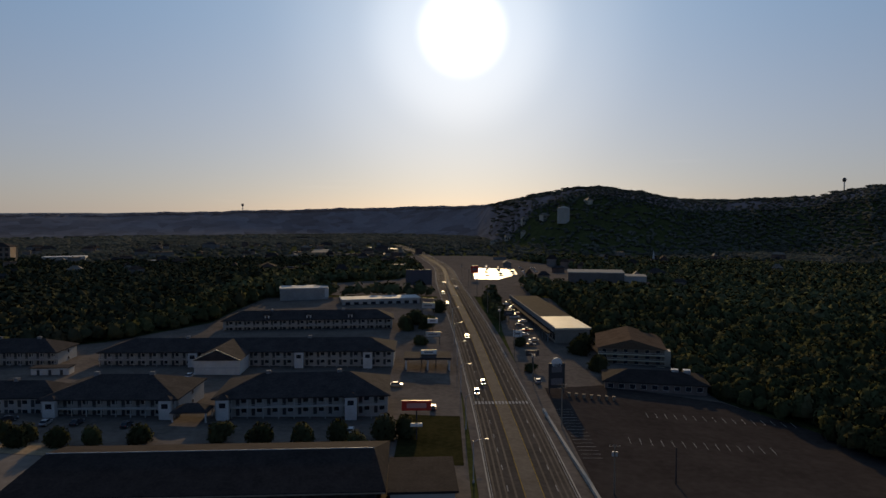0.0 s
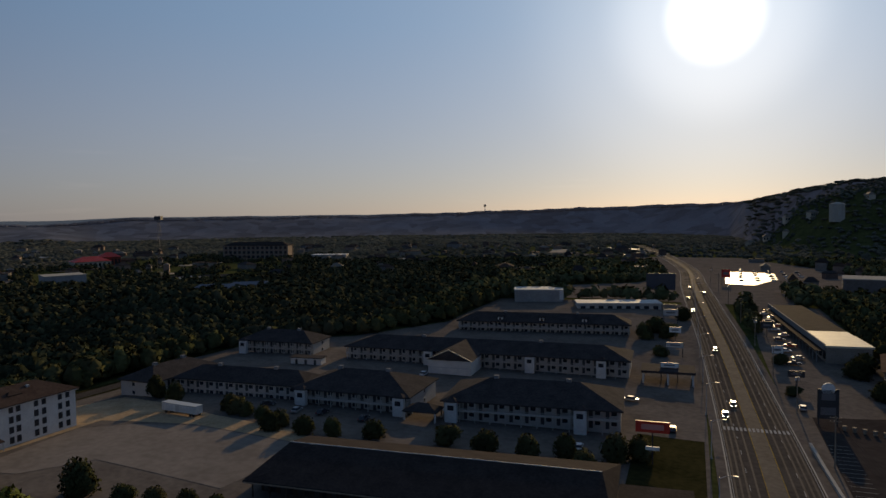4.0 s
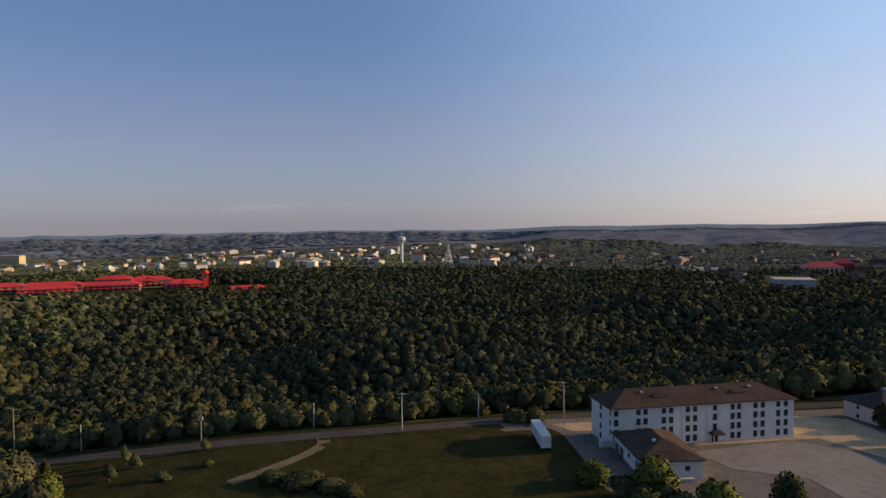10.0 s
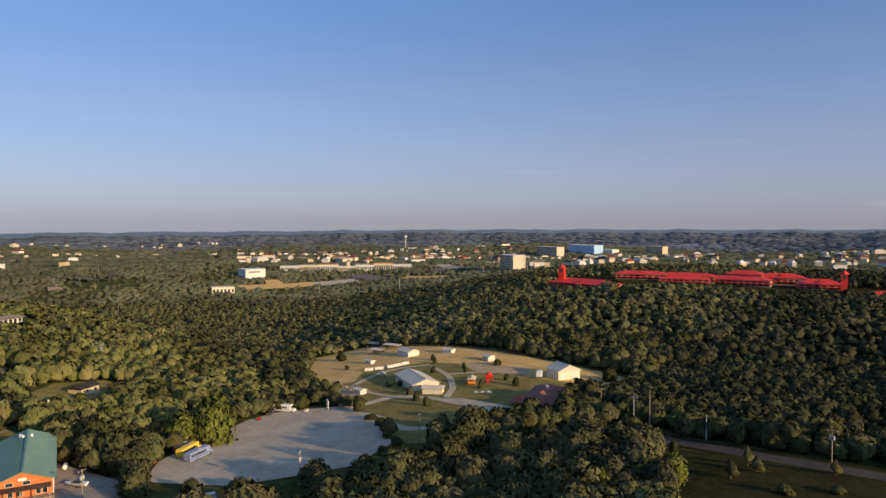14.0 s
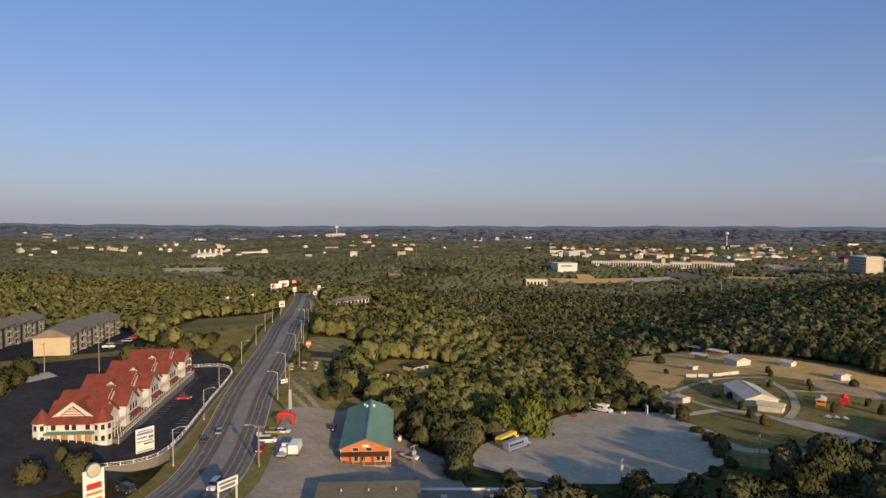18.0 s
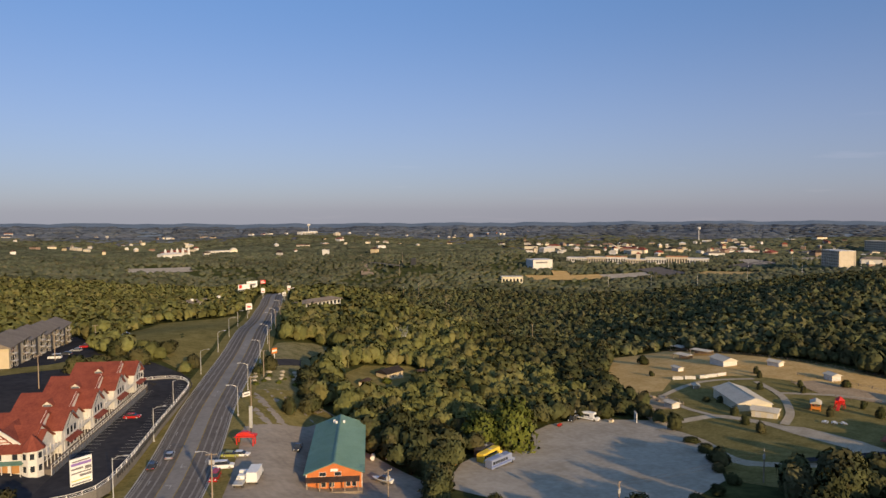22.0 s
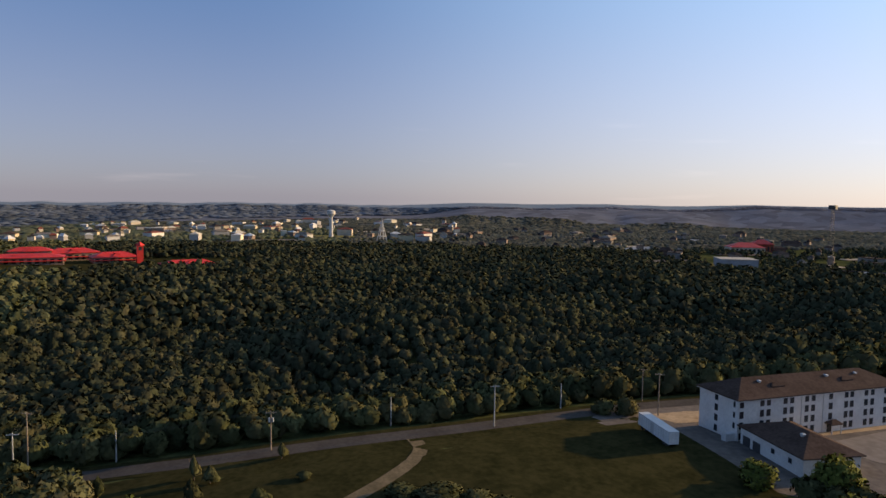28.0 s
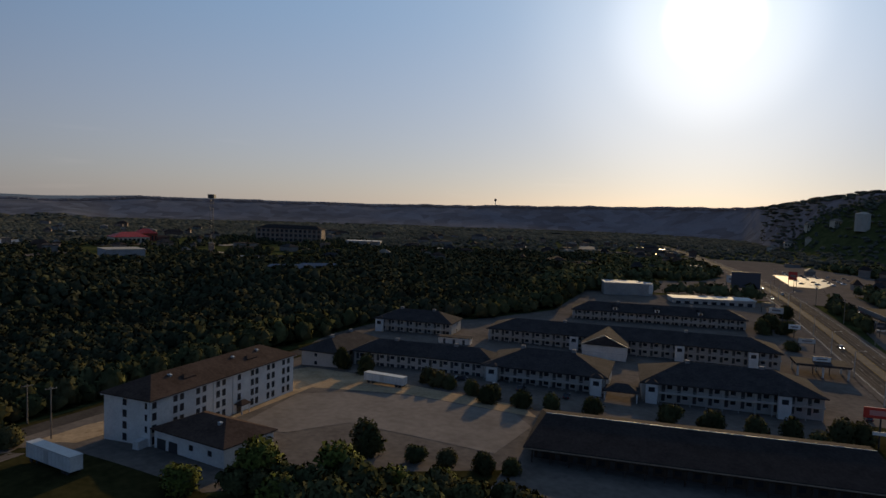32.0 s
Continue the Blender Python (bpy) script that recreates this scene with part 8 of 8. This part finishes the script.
def far_house(b, l, w, h, pitched):
    """A small far building added to the shape; returns how many of its faces are walls, and how many roof."""
    n = len(b.f)
    b.box(-l / 2, l / 2, -w / 2, w / 2, -5, h)
    m = len(b.f)
    b.hip(-l / 2 - 0.6, l / 2 + 0.6, -w / 2 - 0.6, w / 2 + 0.6, h + 0.3, max(pitched, 0.15), None if pitched else 0, 0.3)
    if not pitched:
        b.box(-l * 0.2, -l * 0.1, -1, 1, h + 0.2, h + 1.6)
    return m - n, len(b.f) - m


HOUSES = []


def town(n, a0, a1, r0, r1, lo, hi, label, tops=roofs, faces=walls, tall=(4, 9)):
    for _ in range(n):
        a, r = radians(rng.uniform(a0, a1)), math.sqrt(rng.uniform(r0 * r0, r1 * r1))
        w, pitched = rng.choice(faces), rng.choice((0, 2.0, 3.0, 4.0))
        l = lo + (hi - lo) * rng.random() ** 2
        HOUSES.append((r, -math.sin(a) * r, math.cos(a) * r, rng.uniform(0, 180), l, l * rng.uniform(0.4, 0.75), rng.uniform(*tall), pitched, w, rng.choice(tops), words[w] + " " + label))


town(190, 68, 118, 1000, 1900, 9, 34, "town building among trees", tall=(6, 11))
town(120, 118, 142, 1300, 2200, 9, 32, "building of the far town", tall=(6, 11))
# darker roofs and walls for the backlit valleys: shade put into the colour
dim = (M_ROOF, M_BROWN_ROOF, M_GREY_ROOF, M_ROOF, M_SLATE)
M_BRICK = material("backlit_brick", (0.114, 0.083, 0.07), (0.178, 0.127, 0.108), 8, 0.95, spec=0.0)
M_BACKLIT_STUCCO = material("backlit_stucco", (0.191, 0.171, 0.152), (0.279, 0.254, 0.229), 8, 0.95, spec=0.0)
words[M_BRICK], words[M_BACKLIT_STUCCO] = "brick", "backlit grey"
shade = (M_BRICK, M_BACKLIT_STUCCO, M_BROWN_WALL, M_BACKLIT_STUCCO)
town(70, 36, 70, 800, 1500, 9, 28, "roadside building in the valley", dim, shade)
town(90, 2, 36, 620, 1300, 9, 26, "shop building in the valley", dim, shade)
town(30, -28, -4, 560, 1000, 9, 20, "building among trees below the hill", dim, shade)
town(90, 142, 184, 1300, 2900, 9, 28, "building scattered in the far woods", tall=(6, 11))

HOUSES.sort(key=lambda q: q[0])
for r, x, y, turn, l, w, h, pitched, wall, roof, label in HOUSES[:285]:
    b = Shape()
    n, m = far_house(b, l, w, h, pitched)
    me = b.mesh("town_building", wall)
    me.materials.append(roof)
    me.polygons.foreach_set("material_index", np.array([0] * n + [1] * m, np.int32))
    ob = new("town_building", me)
    ob.matrix_basis = pose(x, y, float(terrain(x, y)), 0, 0, turn)
    tagged(ob, label, "building")
suburb, skins, tints = Shape(), [], list(dict.fromkeys(q[k] for q in HOUSES[285:] for k in (8, 9)))
for r, x, y, turn, l, w, h, pitched, wall, roof, label in HOUSES[285:]:
    b, at = Shape(), pose(x, y, float(terrain(x, y)), 0, 0, turn)
    n, m = far_house(b, l, w, h, pitched)
    k = len(suburb.v)
    suburb.v += [tuple(at @ Vector(p)) for p in b.v]
    suburb.f += [tuple(q + k for q in p) for p in b.f]
    skins += [tints.index(wall)] * n + [tints.index(roof)] * m
me = suburb.mesh("far_suburb", tints[0])
for mat in tints[1:]:
    me.materials.append(mat)
me.polygons.foreach_set("material_index", np.array(skins, np.int32))
tagged(new("far_suburb", me), "scattered pale houses of the far town", "houses", kind="stuff")
for _ in range(26):
    a, r = radians(rng.uniform(66, 140)), rng.uniform(1000, 1750)
    x, y, t, l, w = -math.sin(a) * r, math.cos(a) * r, rng.uniform(0, 3.1), rng.uniform(25, 80), rng.uniform(12, 30)
    c, d = math.cos(t), math.sin(t)
    outline = [(x + c * p * l - d * q * w, y + d * p * l + c * q * w) for p, q in ((-1, -1), (1, -1), (1, 1), (-1, 1))]
    FAR_OPEN.append(outline)
    drape("far_lot", outline, rng.choice((M_GRAVEL, M_OLD_ASPHALT, M_DRY, M_PARK_GRASS, M_ASPHALT)), "open lot between the town's buildings", "ground", 0.9, 14)

M_GLOSS = material("smooth_asphalt", (0.10, 0.09, 0.075), (0.16, 0.14, 0.12), 8, 0.45, 0.01, 0, 0, 6, 0.3)
for _ in range(30):
    a, r = radians(rng.uniform(3, 62)), rng.uniform(640, 1350)
    x, y, t, l, w = -math.sin(a) * r, math.cos(a) * r, rng.uniform(0, 3.1), rng.uniform(16, 48), rng.uniform(9, 20)
    c, d = math.cos(t), math.sin(t)
    outline = [(x + c * p * l - d * q * w, y + d * p * l + c * q * w) for p, q in ((-1, -1), (1, -1), (1, 1), (-1, 1))]
    FAR_OPEN.append(outline)
    CLEARINGS.append(outline)
    drape("far_lot", outline, rng.choice((M_GLOSS, M_GLOSS, M_OLD_ASPHALT, M_GRAVEL, M_ASPHALT)), "open lot among trees in the valley", "ground", 0.9, 14)

# ---- single trees and bushes ----
def trees(rows, label, kind="leafy", name="tree"):
    for i, (x, y, h, w) in enumerate(rows):
        tree(x, y, h, w, label, kind, int(abs(x) * 3 + i), name)


trees([(-119.5, 117, 8.5, 7.5), (-108, 117.5, 4.6, 5), (-101.5, 118.5, 4.4, 4.6), (-93.5, 119.5, 4.8, 5), (-88, 121, 4.0, 4.2)], "dark leafy tree beside the parking lot")
trees([(-131, 92, 10.5, 10), (-115.5, 98, 11, 10), (-122, 86, 7, 8), (-106, 101, 6.5, 7), (-142, 84, 6, 7), (-97, 104, 6, 6)], "shaggy green tree by the annex", "bright")
trees([(-160, 197 - 14, 8.8, 6), (-150, 180, 7.2, 5.4), (-128, 178, 5.6, 4.8), (-124, 176, 5.6, 6), (-120, 175, 4.8, 4.8), (-112, 172, 5.1, 4.8), (-105, 170, 5.4, 4.8)], "small tree along the motel yard")
trees([(-106, 166.5, 5.5, 5.7), (-96, 167.5, 5.5, 5.7), (-88, 168.5, 5.5, 4.8), (-77, 171, 5.5, 5.7), (-57, 172.5, 6.6, 6.6), (-46.5, 171.5, 6.6, 6.6), (-36, 171.5, 6.6, 5.7), (-27, 174.5, 6.6, 5.7), (-15.5, 177, 7.7, 6.6), (-10, 180, 6.6, 5.7), (-22, 168, 5.5, 5.7)], "dark rounded tree before the motel wing")
trees([(-14, 345, 9, 10), (-8, 335, 8, 9), (-18, 330, 8, 8), (-2, 380, 8, 8), (-10, 300, 5, 6), (34, 300, 5, 6), (33, 255, 4, 5), (62, 300, 8, 9), (60, 262, 7, 8), (58, 290, 8, 9)], "dark roadside tree between signs")
trees([(-193, -4.2, 5.0, 4.5), (-189, -23, 6.5, 5), (-185, -20, 4.5, 5), (-187, -41, 6.5, 5), (-176, -24, 6, 6), (-172, -12, 3, 6), (-178, -2, 2.2, 5)], "dark cedar standing in the meadow", "cedar")
trees([(-158, 20, 3.0, 9), (-154, 26, 2.6, 7), (-162, 14, 2.6, 7), (-150, 30, 2.4, 6), (-196, 84, 5, 6), (-193, 90, 6, 6)], "spreading bush in the meadow", "leafy", "bush")
trees([(-167, -35, 8, 7), (-158, -40, 8, 7), (-150, -46, 9, 7), (-148, -34, 7, 5), (-143, -28, 8, 4)], "young bright green tree at the grove's edge", "bright")
trees([(-182, -99, 11.5, 9), (-172, -96, 12.5, 10), (-162, -92, 12, 9), (-151, -88, 12.5, 10), (-141, -90, 11, 9)], "tall full tree at the grove's edge")
trees([(-146, -184, 17, 15), (-138, -190, 13, 12), (-152, -192, 12, 11)], "tall bright green tree beside the gravel lot", "bright")
trees([(-104, -158, 7, 7), (-99, -150, 8, 8), (-107, -172, 8, 8), (-110, -186, 11, 10), (-113, -195, 13, 12), (-110, -210, 12, 11)], "green tree between shop and gravel lot")
trees([(-2, -168, 5.5, 6), (-11.5, -168.5, 7.5, 6.5), (-8, -180, 4, 3), (6.5, -250, 7, 8), (4, -262, 7, 8), (10, -240, 7, 8), (-36, -279, 8, 9), (-44, -284, 7, 8), (-30, -286, 7, 8), (-52, -300, 8, 9), (-58, -312, 8, 9), (-46, -318, 8, 8), (-66, -322, 7, 8), (-72, -300, 6, 6)], "roadside tree near the shopping plaza")
trees([(-88, -226, 6.5, 4.5), (-97, -232, 8, 8), (-102, -246, 9, 10), (-108, -262, 10, 11), (-112, -252, 10, 10), (-98, -282, 6, 6), (-92, -276, 4, 5), (-120, -270, 9, 10)], "leafy tree in the rock garden")
trees([(-86, -258, 1.4, 2.5), (-90, -262, 1.2, 2.2), (-95, -260, 1.5, 2.6), (-99, -266, 1.2, 2.2), (-94, -269, 1.4, 2.4), (-104, -272, 1.2, 2.5), (-101, -260, 1.3, 2.2)], "low garden shrub in a dry bed", "bright", "bush")
trees([(-252, -176, 3, 3), (-249, -186, 3, 3), (-246, -190, 2.5, 3), (-236, -170, 4, 3), (-228, -160, 4, 3), (-222, -150, 4.5, 3), (-268, -200, 3, 2), (-280, -190, 4, 2.5), (-288, -176, 4, 2.2), (-296, -182, 4, 2.2), (-262, -150, 4.5, 2.5), (-276, -140, 5, 3), (-300, -204, 4, 2.4), (-306, -210, 4, 2.4), (-292, -266, 6, 6), (-316, -112, 7, 7), (-312, -172, 4, 4), (-270, -240, 3, 2.5), (-284, -150, 4, 2.4)], "slim young tree on the farm park's grass")
trees([(-130, -116, 7.5, 9), (-126, -110, 7, 8), (-138, -108, 6, 7), (-176, -131, 3.0, 3.5), (-170, -122, 3.2, 3.5), (-160, -119, 3, 3.5), (-150, -117, 3.2, 4), (-184, -138, 3, 5), (-190, -146, 3, 5), (-196, -156, 2.5, 5), (-118, -132, 3.4, 4.5), (-110, -142, 3.4, 4.5)], "dark shrubby tree along the gravel lot", "leafy")
trees([(-124, -250, 2.0, 4), (-130, -256, 1.6, 3.5), (-138, -254, 2.4, 4), (-142, -262, 2, 3.5), (-150, -266, 2.6, 4), (-158, -272, 2.2, 4), (-146, -274, 3.0, 4), (-164, -280, 4.5, 4), (-134, -264, 3.6, 4)], "low shrub in the yard among the trees", "bright", "bush")

# ---- the wild woods ----
fine = [crown_shape(80 + i, 460, 2, 0.068, 12, 0.4, 0.12) for i in range(7)]
close = [crown_shape(60 + i, 190, 2, 0.10, 9, 0.35) for i in range(9)]
full = [crown_shape(i, 60, 2, 0.125, 8, 0.35) for i in range(9)]
light = [crown_shape(20 + i, 16, 1, 0.19, 5, 0.35) for i in range(7)]
coarse = [crown_shape(40 + i, 0, 1, 0.2, 4, up=1.4) for i in range(6)]


def swell(x, y, size, seed):
    """Slow rise and fall from -1 to 1 over the wood."""
    return np.array([noise.noise(Vector((a / size, b / size, seed))) for a, b in zip(x, y)])


for inner, outer, shapes, seed in ((128, 205, fine, 4), (205, 270, close, 5), (270, 430, full, 8)):
    x, y, rng = scatter(5.2, inner, outer, seed)
    h = rng.uniform(5.6, 10.2, len(x)) * (1 + 0.45 * swell(x, y, 46, 3)) * (1 + 0.25 * swell(x, y, 14, 8))
    grove = (x > -190) & (y > -112) & (y < -18)
    h = np.where(grove, h * 1.2, h)
    w = 0.55 * h + rng.uniform(1.9, 3.7, len(x))
    # hill and grove get lighter leaves for sun, deep gets darker ones for shade
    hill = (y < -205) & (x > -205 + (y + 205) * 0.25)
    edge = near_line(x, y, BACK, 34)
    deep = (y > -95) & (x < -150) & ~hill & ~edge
    for pick, leaf, text in ((~hill & ~deep & ~grove, M_LEAF, "dense dark green forest of rounded crowns"), (grove & ~hill & ~deep, M_MID, "grove of full green crowns beside the meadow"), (deep, M_SHADED_LEAF, "dark green wood behind the back road, shade in its colour"), (hill, M_SUNLIT_LEAF, "olive green wood on the hillside, sunlight in its colour")):
        woods("forest", x[pick], y[pick], h[pick] * (1.15 if leaf == M_SUNLIT_LEAF else 1.0), w[pick] * (1.1 if leaf == M_SUNLIT_LEAF else 1.0), shapes, text, (leaf, leaf), seed)
x, y, rng = scatter(6.8, 430, 900, 6)
h = rng.uniform(6.0, 10.5, len(x)) * (1 + 0.4 * swell(x, y, 60, 5))
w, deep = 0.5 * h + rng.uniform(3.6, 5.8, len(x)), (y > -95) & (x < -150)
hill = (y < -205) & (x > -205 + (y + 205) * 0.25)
# same sun and shade colours as in the nearer woods
for pick, leaf in ((~deep & ~hill, M_MID), (deep & ~hill, M_SHADED_LEAF), (hill, M_SUNLIT_LEAF)):
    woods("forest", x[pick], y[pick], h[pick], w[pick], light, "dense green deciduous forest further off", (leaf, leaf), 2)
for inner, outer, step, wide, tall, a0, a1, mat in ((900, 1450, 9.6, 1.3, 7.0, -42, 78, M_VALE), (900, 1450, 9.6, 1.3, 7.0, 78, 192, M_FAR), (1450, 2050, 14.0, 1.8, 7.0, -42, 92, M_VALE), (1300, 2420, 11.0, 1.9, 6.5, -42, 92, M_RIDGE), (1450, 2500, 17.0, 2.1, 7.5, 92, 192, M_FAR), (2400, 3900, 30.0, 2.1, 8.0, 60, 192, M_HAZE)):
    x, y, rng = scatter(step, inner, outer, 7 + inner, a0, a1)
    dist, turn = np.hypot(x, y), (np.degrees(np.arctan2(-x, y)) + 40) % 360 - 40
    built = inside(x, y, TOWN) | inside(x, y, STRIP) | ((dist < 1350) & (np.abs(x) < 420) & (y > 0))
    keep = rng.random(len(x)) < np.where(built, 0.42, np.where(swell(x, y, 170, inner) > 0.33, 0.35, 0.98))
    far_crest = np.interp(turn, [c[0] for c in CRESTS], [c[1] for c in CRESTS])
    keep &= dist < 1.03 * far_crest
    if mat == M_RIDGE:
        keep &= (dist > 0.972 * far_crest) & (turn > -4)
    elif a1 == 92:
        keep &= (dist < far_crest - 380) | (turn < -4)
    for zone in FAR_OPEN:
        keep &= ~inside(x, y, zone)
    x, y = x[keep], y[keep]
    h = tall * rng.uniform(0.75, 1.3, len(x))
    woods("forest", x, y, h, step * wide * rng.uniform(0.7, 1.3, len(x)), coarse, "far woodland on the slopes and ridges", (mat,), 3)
x, y = (q.ravel() for q in np.meshgrid(np.arange(-760, -395, 9.5), np.arange(425, 960, 9.5)))
rng = np.random.default_rng(31)
x, y = x + rng.uniform(-4, 4, x.shape), y + rng.uniform(-4, 4, x.shape)
keep = inside(x, y, PARKS) & (swell(x, y, 55, 4) > -0.02) & (rng.random(len(x)) < 0.75)
x, y = x[keep], y[keep]
woods("forest", x, y, rng.uniform(4.5, 9, len(x)), rng.uniform(6, 10, len(x)), light, "groups of trees among the far lots", (M_SHADED_LEAF, M_SHADED_LEAF), 9)
